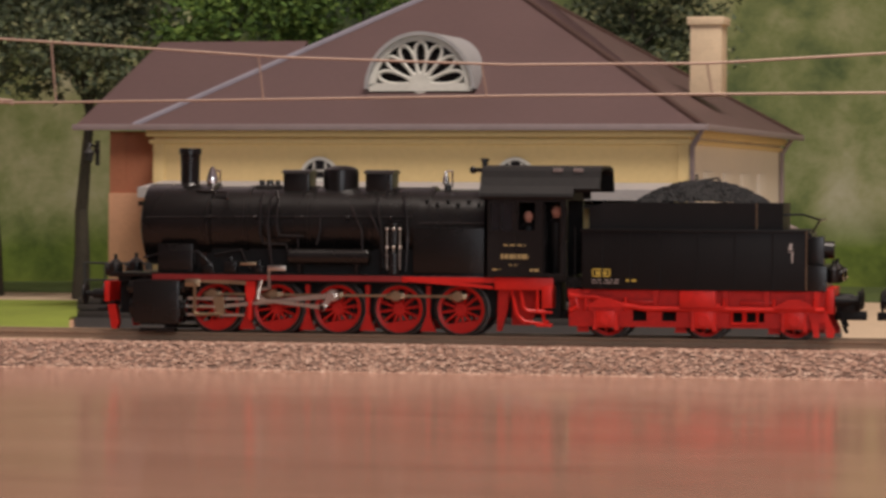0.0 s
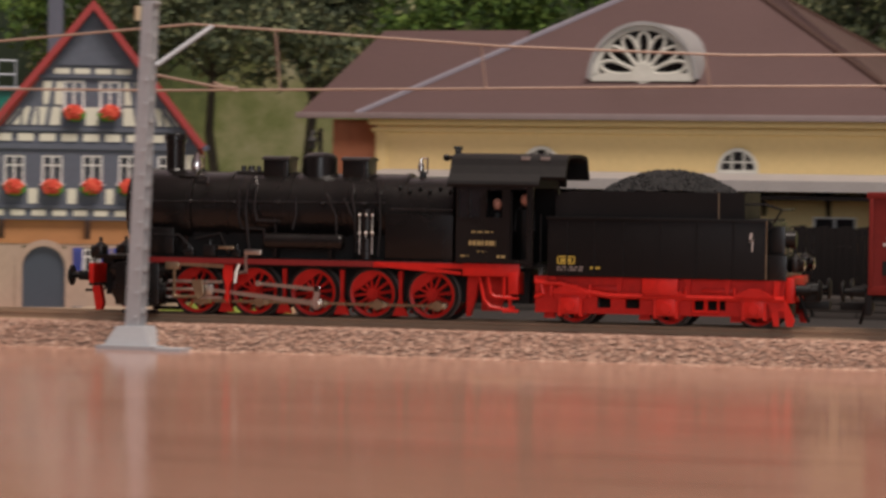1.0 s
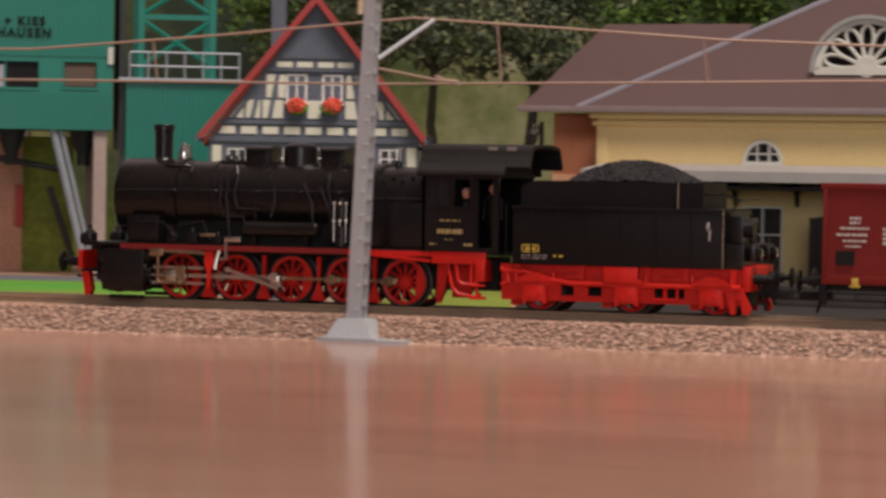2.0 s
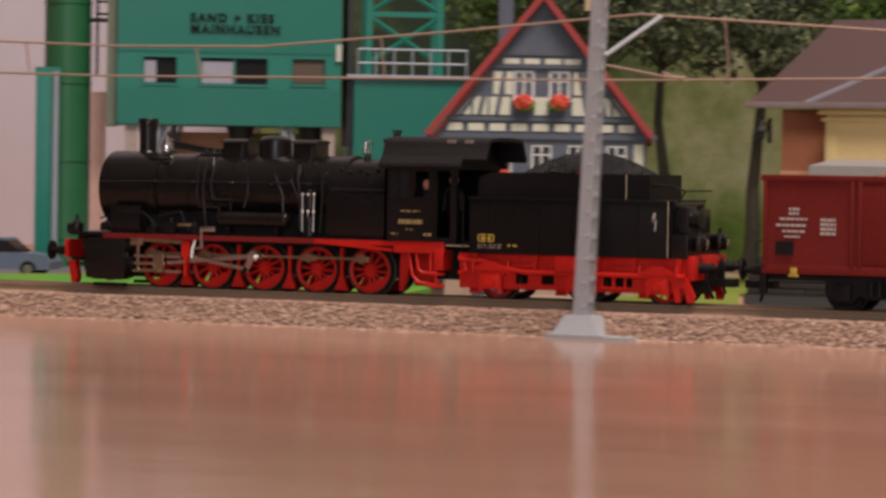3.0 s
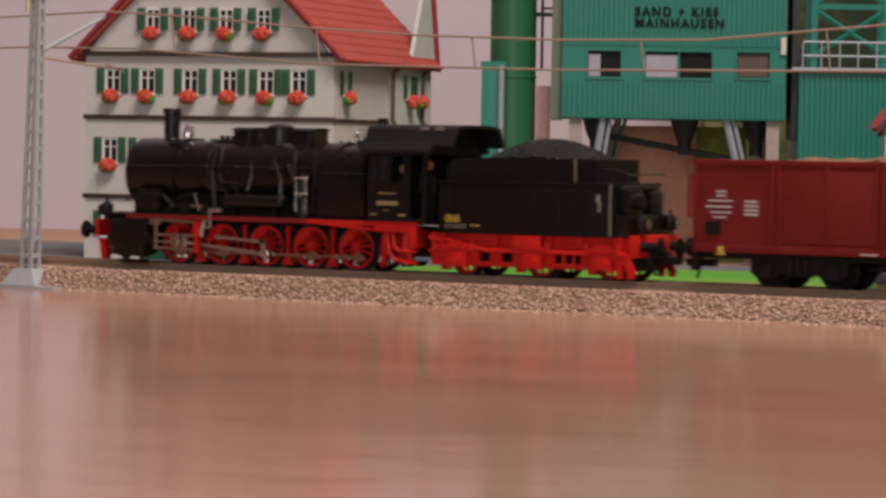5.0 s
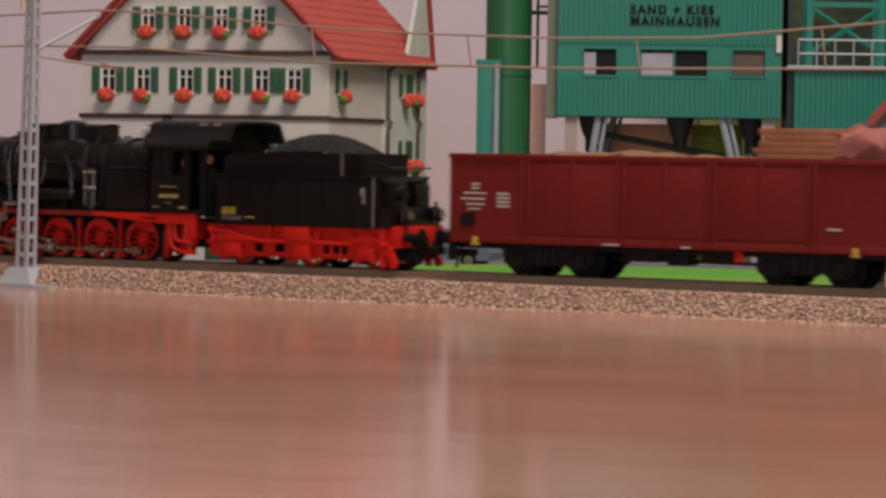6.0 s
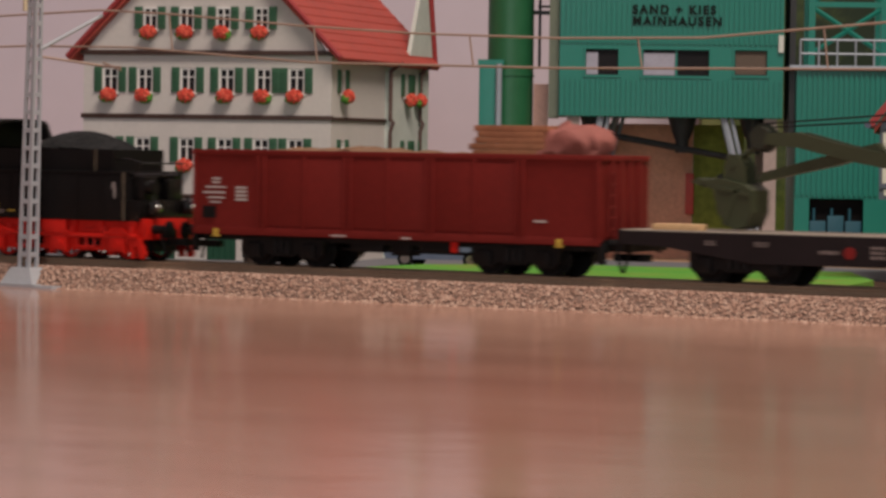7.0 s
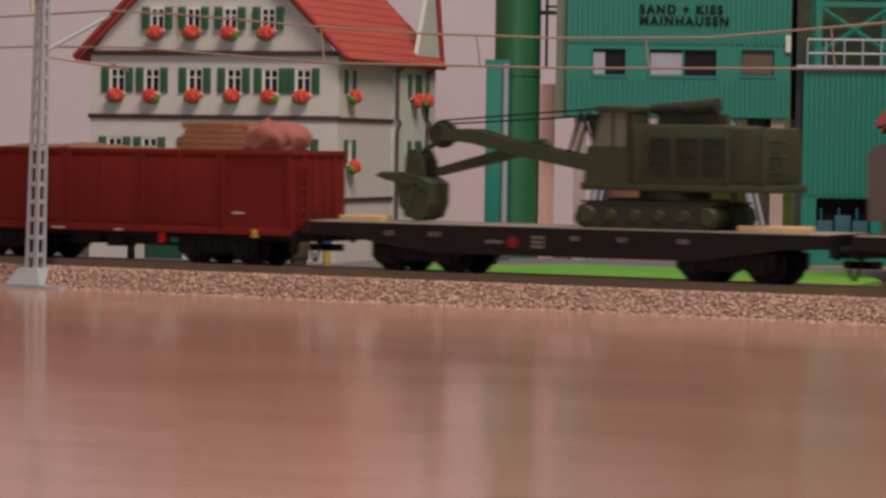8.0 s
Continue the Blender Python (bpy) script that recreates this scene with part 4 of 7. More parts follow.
    for x0, x1, z0, z1 in ((99.2, 170.2, 11.0, 13.2), (99.5, 168, 3.2, 4.8), (99.5, 107, 4.8, 11), (113, 116.8, 4.8, 11), (120.5, 124.6, 4.8, 11), (128.5, 143, 4.8, 11), (152, 168, 4.8, 11), (143, 152, 8.4, 11), (107, 113, 6, 11), (116.8, 120.5, 8.6, 11), (124.6, 128.5, 8.6, 11)):
        box(bm, x0, x1, -14.2, -13.2, z0, z1), box(bm, x0, x1, 13.2, 14.2, z0, z1)
    part("frame", bm, RED, t)
    bm = B()
    box(bm, 100, 168, -11.1, 11.1, 11.0, 13.2), box(bm, 100, 168, -7, 7, 3, 11)
    part("inner_frame", bm, RUNGEAR, t)
    bm = B()
    tube(bm, [(100, -15.6, 11.4), (107, -15.6, 11.2), (114, -15.6, 9.2), (120, -15.6, 8.2), (168, -15.6, 8.2)], 0.75, 8)
    part("brake_pipe", bm, RED, t)
    bm = B()
    box(bm, 129.5, 139.2, -16.6, -14.2, 8.8, 13.2, 0.2)
    part("battery_box", bm, RED, t)
    for x in (109.6, 136.0, 160.0):
        bm = B()
        box(bm, x - 2.6, x + 2.6, -16.2, -13.6, 3.0, 7.8, 0.5)
        prism(bm, [(x - 5, 8.2), (x - 3.4, 6.8), (x + 3.4, 6.8), (x + 5, 8.2), (x + 3.4, 9.0), (x - 3.4, 9.0)], "y", -15.8, -14.4)
        cyl(bm, (x, -16.8, 5.2), (x, -16.0, 5.2), 1.4, seg=14)
        part("axle_box", bm, RED, t)
    for x in (109.6, 136.0, 160.0):
        for k in range(4):
            bm = B()
            w0 = 5.6 - k * 1.2
            box(bm, x - w0, x + w0, -16.5, -15.4, 8.6 + k * 0.62, 9.15 + k * 0.62)
            part("spring_leaf", bm, RED, t)
        for dx in (-5.4, 5.4):
            bm = B()
            cyl(bm, (x + dx, -15.8, 7.6), (x + dx, -15.8, 11.2), 0.45, seg=8)
            part("spring_hanger", bm, RED, t)
        for dx in (-2.9, 2.9):
            bm = B()
            prism(bm, [(x + dx - 0.5, 2.4), (x + dx + 0.5, 2.4), (x + dx + 0.4, 8.4), (x + dx - 0.4, 8.4)], "y", -16.0, -14.2)
            part("horn_guide", bm, RED, t)
    for x in (104.5, 123.0, 141.8, 152.6, 166.0):
        bm = B()
        prism(bm, [(x - 1.0, 13.2), (x + 1.0, 13.2), (x + 0.5, 9.0), (x - 0.5, 9.0)], "y", -15.4, -14.3)
        part("frame_bracket", bm, RED, t)
    for x in (102.5, 129.0, 154.0):
        bm = B()
        prism(bm, [(x - 0.7, 9.0), (x + 0.7, 9.0), (x + 2.0, 1.6), (x - 1.2, 1.6)], "y", -11.1, -9.6)
        part("brake_shoe", bm, RED, t)
    for x0 in (145.0, 148.6):
        bm = B()
        tube(bm, [(x0 - 1.6, -15.2, 7.6), (x0 - 1.6, -15.2, 4.4), (x0 + 1.6, -15.2, 4.4), (x0 + 1.6, -15.2, 7.6)], 0.4, 6)
        part("brake_hanger", bm, RED, t)
    bm = B()
    box(bm, 168.2, 170.4, -14.5, 14.5, 7.2, 14.0, 0.2)
    part("rear_beam", bm, RED, t)
    for y in (-15.6, 11.8):
        bm = B()
        prism(bm, [(163, 8), (168.4, 8), (170.8, 2.6), (170.4, 1.0), (168.6, 1.0), (168, 5), (166.6, 5), (166.6, 1), (165.2, 1), (164.4, 5)], "y", y, y + 1.8)
        part("guard_plate", bm, RED, t)
    bm = B()
    tube(bm, [(99.6, -15.4, 12), (101.5, -15.6, 11.2), (102, -15.6, 8.4), (99.8, -15.6, 7.4)], 0.6, 7)
    part("step_iron", bm, RED, t)
    for x in (118.5, 150.0):
        bm = B()
        box(bm, x - 4.4, x + 4.4, -15.0, -14.2, 9.4, 10.6, 0.2)
        part("leaf_spring", bm, RED, t)
    buffers(t, 170.2, 1, 10.6)
    bm = B()
    box(bm, 170, 178.5, -2.2, 2.2, 5.2, 7.6, 0.3), tube(bm, [(171, -6.5, 9), (173, -6.5, 3), (173.6, -6.3, 2)], 0.5), tube(bm, [(171, 6.5, 9), (173, 6.5, 3)], 0.5), box(bm, 172, 176.5, -7.5, -5, 7.6, 10.8, 0.4)
    part("rear_coupling", bm, RUNGEAR, t)
    # markings
    bm = B()
    z, x, y = 23.3, 158.9, -16.95
    for pts in ([(x - 0.1, z + 2.6), (x + 0.6, z + 2.6), (x + 0.2, z + 0.3), (x - 0.5, z + 0.3)], [(x - 0.4, z + 0.9), (x + 0.9, z + 0.9), (x + 0.8, z + 0.2), (x - 0.5, z + 0.2)], [(x + 0.4, z + 0.8), (x + 0.9, z + 0.8), (x + 0.6, z - 2.5), (x + 0.3, z - 2.5)]):
        prism(bm, pts, "y", y - 0.12, y + 0.1)
    part("flash_mark", bm, WHITE_MARK, t, "white warning flash")
    bm = B()
    for x0, x1, z0, z1 in ((106.0, 111.0, 18.4, 18.8), (106.0, 111.0, 16.6, 17.0), (106.0, 106.4, 16.6, 18.8), (110.6, 111, 16.6, 18.8), (107, 108.4, 17.2, 18.1), (109, 110, 17.2, 18.1)):
        box(bm, x0, x1, -16.98, -16.7, z0, z1)
    bars(bm, 115.2, 15.2, 3.0, 0.9, -16.88, 1, 12)
    part("data_panel", bm, YELLOW_MARK, t, "yellow outlined data panel")
    bm = B()
    bars(bm, 106, 14.6, 7.6, 1.5, -16.88, 2, 11)
    part("lettering", bm, PALE_MARK, t)
    wh = [wheelset(t, x, 5.75, 10, False, -9.6) for x in (109.6, 136.0, 160.0)]
    return t, wh


def doll(name, x, y, z, h, mats, label):
    """A small painted figure as one plain mesh."""
    bm = B()
    s = h / 20.0
    lathe(bm, (0, 0, 0), [(1.6 * s, 0), (1.9 * s, 0.6 * s), (1.7 * s, 5 * s), (2.3 * s, 9 * s), (2.6 * s, 13 * s), (2.4 * s, 15.4 * s), (1.0 * s, 16.6 * s), (0.8 * s, 17 * s)], 14)
    ball(bm, (0, 0, 18.3 * s), 1.6 * s, 0.9, 0.95, 1.1)
    cyl(bm, (-2.4 * s, -0.4 * s, 15 * s), (-3.0 * s, -1.2 * s, 9.2 * s), 0.75 * s, 0.55 * s, 8)
    cyl(bm, (2.4 * s, -0.4 * s, 15 * s), (3.0 * s, -1.2 * s, 9.2 * s), 0.75 * s, 0.55 * s, 8)
    ob = single(name, bm, mats[0], label, "figure", (x, y, z))
    ob.data.materials.append(mats[1])
    ob.data.materials.append(mats[2])
    for f in ob.data.polygons:
        f.material_index = 0 if f.center.z > 16.6 * s * MM else (1 if f.center.z > 8.5 * s * MM else 2)
    return ob


def bogie(parent, xc, half, ztop, mat, name="bogie"):
    bm = B()
    h = half
    for s in (-1, 1):
        y0, y1 = s * 11.4, s * 12.8
        prism(bm, [(xc - h - 5, 4.4), (xc - h - 2.5, 2.4), (xc - h + 2.5, 2.4), (xc - h + 5, 4.4), (xc - 4, 3.4), (xc + 4, 3.4), (xc + h - 5, 4.4), (xc + h - 2.5, 2.4), (xc + h + 2.5, 2.4), (xc + h + 5, 4.4), (xc + h + 5, 9.0), (xc + 5, 9.8), (xc - 5, 9.8), (xc - h - 5, 9.0)], "y", min(y0, y1), max(y0, y1))
        for x in (xc - h, xc + h):
            box(bm, x - 2.4, x + 2.4, s * 12.6 - 1.3, s * 12.6 + 1.3, 3.0, 7.6, 0.4)
        for k in range(3):
            cyl(bm, (xc - 2.4 + 2.4 * k, s * 13.2, 4.4), (xc - 2.4 + 2.4 * k, s * 13.2, 8.4), 0.95, seg=10)
    box(bm, xc - 4, xc + 4, -11, 11, 6, ztop)
    b = part(name, bm, mat, parent)
    return [wheelset(parent, x, 5.5, 0, False, -9.4, "wheelset", RUNGEAR, RUNGEAR) for x in (xc - h, xc + h)]


def open_wagon():
    t = thing("open_wagon", "oxide red high-sided open goods wagon", "goods wagon", (-15.4, TRACK_Y, RAIL_Z))
    L, R = -9.2, 139.2
    bm = B()
    box(bm, L, R, -15, 15, 11, 12.2)
    body = part("floor", bm, WAGON, t)
    for y in (-15.6, 14.6):
        bm = B()
        box(bm, L, R, y, y + 1, 11.3, 36.0)
        part("side_wall", bm, WAGON, t)
    for x in (L, R - 1):
        bm = B()
        box(bm, x, x + 1, -14.6, 14.6, 11.3, 36.0)
        part("end_wall", bm, WAGON, t)
    bm = B()
    for y in (-15.4, 15.4):
        box(bm, L - 0.6, R + 0.6, y - 0.9, y + 0.9, 35.6, 37.3, 0.3)
    for x in (L, R):
        box(bm, x - 0.7, x + 0.7, -16, 16, 35.6, 37.3, 0.3)
    part("top_rim", bm, WAGON, t)
    bm = B()
    box(bm, L, R, -16.2, -15.2, 10.0, 12.4, 0.15), box(bm, L, R, 15.2, 16.2, 10.0, 12.4, 0.15)
    part("sill", bm, WAGON, t)
    bm = B()
    box(bm, -0.55, 0.55, -0.55, 0.55, 0, 23.4, 0.1)
    rib_mesh = mesh_of("rib", bm, WAGON)
    xs = [L + 0.7, 16.2, 18.4, 33.5, 48.8, 50.8, 64.5, 78.8, 80.8, 95.6, 110.8, 112.8, R - 0.7]
    for s in (-1, 1):
        for x in xs:
            o = new("rib", rib_mesh)
            o.parent, o.location = body, (x * MM, s * 15.9 * MM, 12.3 * MM)
    for y in (-9, -3, 3, 9):
        o = new("rib", rib_mesh)
        o.parent, o.location = body, ((R + 0.25) * MM, y * MM, 12.3 * MM)
    for s in (-1, 1):
        for x0, x1 in ((18.9, 48.3), (51.3, 78.3), (81.3, 110.3)):
            bm = B()
            box(bm, x0, x1, s * 15.75 - 0.2, s * 15.75 + 0.2, 13.2, 34.6, 0.1)
            d = part("side_door", bm, WAGON, t)
    # end ladder and platform
    bm = B()
    for y in (-12.5, -9):
        cyl(bm, (R + 1.6, y, 13), (R + 1.6, y, 34), 0.35, seg=8)
    for i in range(6):
        cyl(bm, (R + 1.6, -12.5, 15 + i * 3.4), (R + 1.6, -9, 15 + i * 3.4), 0.3, seg=8)
    part("end_ladder", bm, WAGON, t)
    bm = B()
    box(bm, L - 0.4, R + 0.4, -12, 12, 8.2, 11.2), box(bm, L - 0.8, L + 1, -14, 14, 8.4, 11.8), box(bm, R - 1, R + 0.8, -14, 14, 8.4, 11.8)
    part("underframe", bm, RUNGEAR, t)
    buffers(t, L - 0.6, -1, 10.6), buffers(t, R + 0.6, 1, 10.6)
    for s, x in ((-1, L), (1, R)):
        bm = B()
        box(bm, min(x, x + s * 9), max(x, x + s * 9), -2, 2, 5.2, 7.4, 0.3), tube(bm, [(x + s * 1, -6.5, 9), (x + s * 2.6, -6.5, 3), (x + s * 3, -6.3, 1.8)], 0.45)
        box(bm, x - 1, x + 1, -15, -13, 4.4, 10.5, 0.2)
        part("coupling", bm, RUNGEAR, t)
    # markings
    bm = B()
    box(bm, -5.4, -0.4, -16.1, -15.5, 15.2, 19.0)
    part("chalk_board", bm, RUNGEAR, t, "black chalk panel")
    bm = B()
    for x0, x1, z0, z1 in ((-1.8, 1.2, 26.0, 28.4), (-4.4, 3.4, 24.6, 25.6), (-5.4, 3.0, 22.8, 23.9), (-3.6, 2.8, 21.2, 22.2), (-3.0, 1.4, 19.8, 20.7)):
        bars(bm, x0, z0, x1 - x0, z1 - z0, -15.72, 1 if z1 - z0 < 1.5 else 2, int(z0 * 10), 0.25)
    bars(bm, 7.2, 20.6, 4.4, 5.0, -15.72, 4, 31, 0.2)
    part("lettering", bm, WHITE_MARK, t, "small white lettering")
    for x0, z0, w0, h0 in ((104, 16.8, 2.6, 1.4), (116.5, 16.4, 4.4, 1.0), (44, 10.2, 5.5, 0.8), (70, 10.0, 3.2, 0.9)):
        bm = B()
        bars(bm, x0, z0, w0, h0, -16.25 if z0 < 12 else -15.72, 1, int(x0), 0.02)
        part("small_mark", bm, WHITE_MARK, t, "small white mark")
    bm = B()
    box(bm, 87.2, 89.6, -15.4, -14.6, 6.6, 9.8, 0.1)
    part("brake_sign", bm, RED, t, "small red and white brake plate")
    bm = B()
    for x0, x1, z0, z1 in ((48, 60, 5.6, 8.4), (63, 70, 4.8, 8.4), (74, 84, 6.2, 8.4)):
        box(bm, x0, x1, -11, -4, z0, z1, 0.3)
    tube(bm, [(44, -9, 6.4), (92, -9, 6.0)], 0.5, 8)
    part("brake_gear", bm, RUNGEAR, t)
    for x in (0.0, 125.6):
        bm = B()
        box(bm, x - 0.9, x + 0.9, -16.6, -15.9, 9.4, 11.8, 0.15), box(bm, x - 1.4, x + 1.4, -16.5, -16.0, 9.2, 9.9, 0.1)
        part("lift_mark", bm, YELLOW_MARK, t, "small yellow lifting mark")
    wh = bogie(t, 23.5, 10.4, 9.0, RUNGEAR) + bogie(t, 108.5, 10.4, 9.0, RUNGEAR)
    return t, wh


def wagon_loads():
    g = random.Random(9)
    bm = B()
    gx, gy = 60, 10
    vs = [[bm.verts.new((-6 + 141 * i / gx, -14 + 28 * j / gy, 35.7 + 2.6 * math.exp(-((i / gx - 0.36) / 0.26) ** 2) * (1 - ((j - 5) / 7) ** 2) + 0.8 * math.sin(i * 0.9) * math.sin(i * 0.37) + g.uniform(-0.3, 0.5))) for j in range(gy + 1)] for i in range(gx + 1)]
    for i in range(gx):
        for j in range(gy):
            bm.faces.new((vs[i][j], vs[i + 1][j], vs[i + 1][j + 1], vs[i][j + 1]))
    r = bmesh.ops.extrude_face_region(bm, geom=bm.faces[:])
    for v in [e for e in r["geom"] if isinstance(e, bmesh.types.BMVert)]:
        v.co.z = 12.3
    bmesh.ops.recalc_face_normals(bm, faces=bm.faces[:])
    soil = single("soil_load", bm, SOILLOAD, "brown soil filling the open wagon", "load", (-15.4, TRACK_Y, RAIL_Z), smooth=False)
    st = thing("board_stack", "stack of tan boards lying on the wagon load", "boards", (-15.4, TRACK_Y, RAIL_Z))
    k = 0
    for row in range(5):
        for j in range(4):
            bm = B()
            box(bm, 90 + g.uniform(-1, 1) + row * 0.5, 117 + g.uniform(-1, 1), -9 + j * 4.4, -9 + j * 4.4 + 4.0, 36.6 + row * 1.9, 36.6 + row * 1.9 + 1.86, 0.1)
            part("board", bm, LOADTAN, st)
    bm = B()
    for v in ball(bm, (0, 0, 0), 1.0, 13.5, 10, 7.0, 30, 20):
        q = v.co.copy()
        v.co += Vector((noise.noise(q * 0.16), noise.noise(q * 0.16 + Vector((9, 0, 0))), noise.noise(q * 0.2 + Vector((0, 9, 0))))) * 1.9
        v.co += Vector((0, 0, noise.noise(q * 0.6))) * 0.9 + Vector((0, noise.noise(q * 0.45), noise.noise(q * 0.3))) * 1.1
        v.co.z = max(v.co.z + 0.12 * v.co.x - 0.008 * v.co.x ** 2, -3.4)
        v.co += Vector((121.5, -1, 40.0))
    sack = single("tarpaulin", bm, PINKSACK, "pinkish crumpled tarpaulin bundle on the wagon load", "tarpaulin", (-15.4, TRACK_Y, RAIL_Z))
    return soil, st, sack


def flat_wagon(at):
    t = thing("flat_wagon", "dark brown bogie flat wagon with plank deck", "flat wagon", at)
    L, R = -74.5, 105.0
    bm = B()
    for s in (-1, 1):
        y0, y1 = sorted((s * 15.9, s * 14.6))
        prism(bm, [(L, 11.0), (L + 14, 10.6), (L + 44, 6.3), (R - 44, 6.3), (R - 14, 10.6), (R, 11.0), (R, 15.0), (L, 15.0)], "y", y0, y1)
    box(bm, L, R, -14.6, 14.6, 11.5, 14.2)
    part("side_sill", bm, FLATBROWN, t)
    bm = B()
    box(bm, -1.75, 1.75, -15.2, 15.2, 14.2, 15.4, 0.1)
    plank = mesh_of("plank", bm, DECKWOOD)
    x = L + 1.9
    while x < R - 1:
        o = new("plank", plank)
        o.parent, o.location = t, (x * MM, 0, 0)
        x += 3.72
    for x in (L - 0.1, R + 0.1):
        bm = B()
        box(bm, x - 1.1, x + 1.1, -14.5, 14.5, 8.4, 15.2)
        part("end_beam", bm, RUNGEAR, t)
    buffers(t, L - 0.8, -1, 10.6), buffers(t, R + 0.8, 1, 10.6)
    for s, xx in ((-1, L), (1, R)):
        bm = B()
        box(bm, min(xx, xx + s * 9), max(xx, xx + s * 9), -2, 2, 5.2, 7.4, 0.3)
        tube(bm, [(xx + s * 1, -6.5, 9), (xx + s * 2.6, -6.5, 3), (xx + s * 3, -6.3, 1.8)], 0.45)
        part("coupling", bm, RUNGEAR, t)
    bm = B()
    for x0, w in ((-46, 3.4), (-30, 4.6), (20, 3), (36, 3.2), (56, 4)):
        bars(bm, x0, 11.2, w, 1.6, -16.0, 2, int(x0) + 99)
    bars(bm, -9.5, 9.4, 6.0, 1.6, -16.0, 1, 3), bars(bm, 6.5, 8.4, 4.5, 4.2, -16.0, 3, 4)
    part("lettering", bm, PALE_MARK, t, "small faded lettering")
    bm = B()
    cyl(bm, (0, -16.2, 10.3), (0, -15.7, 10.3), 1.8, seg=20)
    part("red_badge", bm, DARKRED, t, "dark red round emblem")
    wh = bogie(t, -36.5, 11.0, 11.0, RUNGEAR) + bogie(t, 70.0, 11.0, 11.0, RUNGEAR)
    return t, wh


def excavator():
    t = thing("excavator", "olive green tracked cable excavator carried on the flat wagon", "excavator", (204.9, TRACK_Y, RAIL_Z))
    for s in (-1, 1):
        bm = B()
        pts = [(19.5, 18.0), (21, 16.2), (24, 15.5), (64, 15.5), (67, 16.4), (68.4, 18.6), (67.6, 21.4), (65, 23.2), (24, 23.2), (21, 22.0)]
        y0, y1 = sorted((s * 7.0, s * 13.2))
        prism(bm, pts, "y", y0, y1)
        tr = part("track", bm, OLIVE_DARK, t)
        for i in range(22):
            bm = B()
            x = 22 + i * 2.05
            box(bm, x, x + 1.5, y0 - 0.2, y1 + 0.2, 23.1, 23.7), box(bm, x, x + 1.5, y0 - 0.2, y1 + 0.2, 15.0 + 0.42, 15.6)
            part("track_shoe", bm, OLIVE_DARK, tr)
        for i in range(6):
            bm = B()
            r = 3.0 if i in (0, 5) else 2.0
            x = 24 + i * 8.1
            cyl(bm, (x, s * 13.0, 19.3), (x, s * 13.9, 19.3), r, r * 0.8, 18)
            part("road_wheel", bm, GREEN_ARMY, tr)
    bm = B()
    box(bm, 28, 62, -8, 8, 18, 24.5), cyl(bm, (47, 0, 24), (47, 0, 28), 11, seg=28)
    part("undercarriage", bm, OLIVE_DARK, t)
    bm = B()
    box(bm, 21.5, 84.5, -13.2, 13.2, 26.8, 29.2, 0.5)
    box(bm, 38, 70, -13, 13, 29, 46.8, 1.2)
    box(bm, 70, 83.0, -12.2, 12.2, 29, 46.2, 1.4)
    part("machinery_house", bm, GREEN_ARMY, t)
    bm = B()
    solid(bm, [(22.5, -13, 29), (38, -13, 29), (38, -2, 29), (22.5, -2, 29), (23.5, -13, 40), (38, -13, 40), (38, -2, 40), (23.5, -2, 40)], [(0, 1, 2, 3), (4, 5, 6, 7), (0, 1, 5, 4), (1, 2, 6, 5), (2, 3, 7, 6), (3, 0, 4, 7)])
    for x0, x1 in ((23.6, 24.6), (31.8, 32.8), (37, 38)):
        solid(bm, [(x0 + (1.2 if x0 < 30 else 0), -13, 40), (x1 + (1.2 if x0 < 30 else 0), -13, 40), (x1 + (1.2 if x0 < 30 else 0), -12, 40), (x0 + (1.2 if x0 < 30 else 0), -12, 40), (x0 + (4 if x0 < 30 else 0), -13, 50.4), (x1 + (4 if x0 < 30 else 0), -13, 50.4), (x1 + (4 if x0 < 30 else 0), -12, 50.4), (x0 + (4 if x0 < 30 else 0), -12, 50.4)],
              [(0, 1, 2, 3), (4, 5, 6, 7), (0, 1, 5, 4), (1, 2, 6, 5), (2, 3, 7, 6), (3, 0, 4, 7)])
    box(bm, 26.4, 39.5, -13.6, -1.5, 50.2, 52.2, 0.6)
    box(bm, 37.2, 39, -13, -2, 40, 51)
    box(bm, 25, 38, -3, -2, 40, 50.5)
    part("cab", bm, GREEN_ARMY, t)
    bm = B()
    solid(bm, [(25.4, -12.7, 40), (37.4, -12.7, 40), (37.4, -12.3, 40), (25.4, -12.3, 40), (28, -12.7, 50.3), (37.4, -12.7, 50.3), (37.4, -12.3, 50.3), (28, -12.3, 50.3)], [(0, 1, 2, 3), (4, 5, 6, 7), (0, 1, 5, 4), (1, 2, 6, 5), (2, 3, 7, 6), (3, 0, 4, 7)])
    part("cab_window", bm, material("dusty_cab_pane", (0.16, 0.16, 0.12), 0.2), t, "dusty grey cab pane")
    for x0 in (44.5, 53.5, 62.0):
        for z0 in (31.2, 35.4, 39.6):
            bm = B()
            box(bm, x0, x0 + 7.6, -13.25, -12.9, z0, z0 + 3.5, 0.1)
            lv = part("louvre_panel", bm, OLIVE_DARK, t)
            for k in range(3):
                bm = B()
                box(bm, x0 + 0.3, x0 + 7.3, -13.7, -13.2, z0 + 0.4 + k * 1.05, z0 + 0.95 + k * 1.05)
                part("slat", bm, OLIVE_DARK, lv)
    for x in (40.6, 70.4, 82.0):
        bm = B()
        box(bm, x - 0.8, x + 0.8, -13.5, -12.0, 29.2, 46.2, 0.3)
        part("corner_post", bm, GREEN_ARMY, t)
    for z in (33, 37.5, 42):
        bm = B()
        tube(bm, [(83, -10, z), (85, -10, z), (85, -4, z), (83, -4, z)], 0.35, 6)
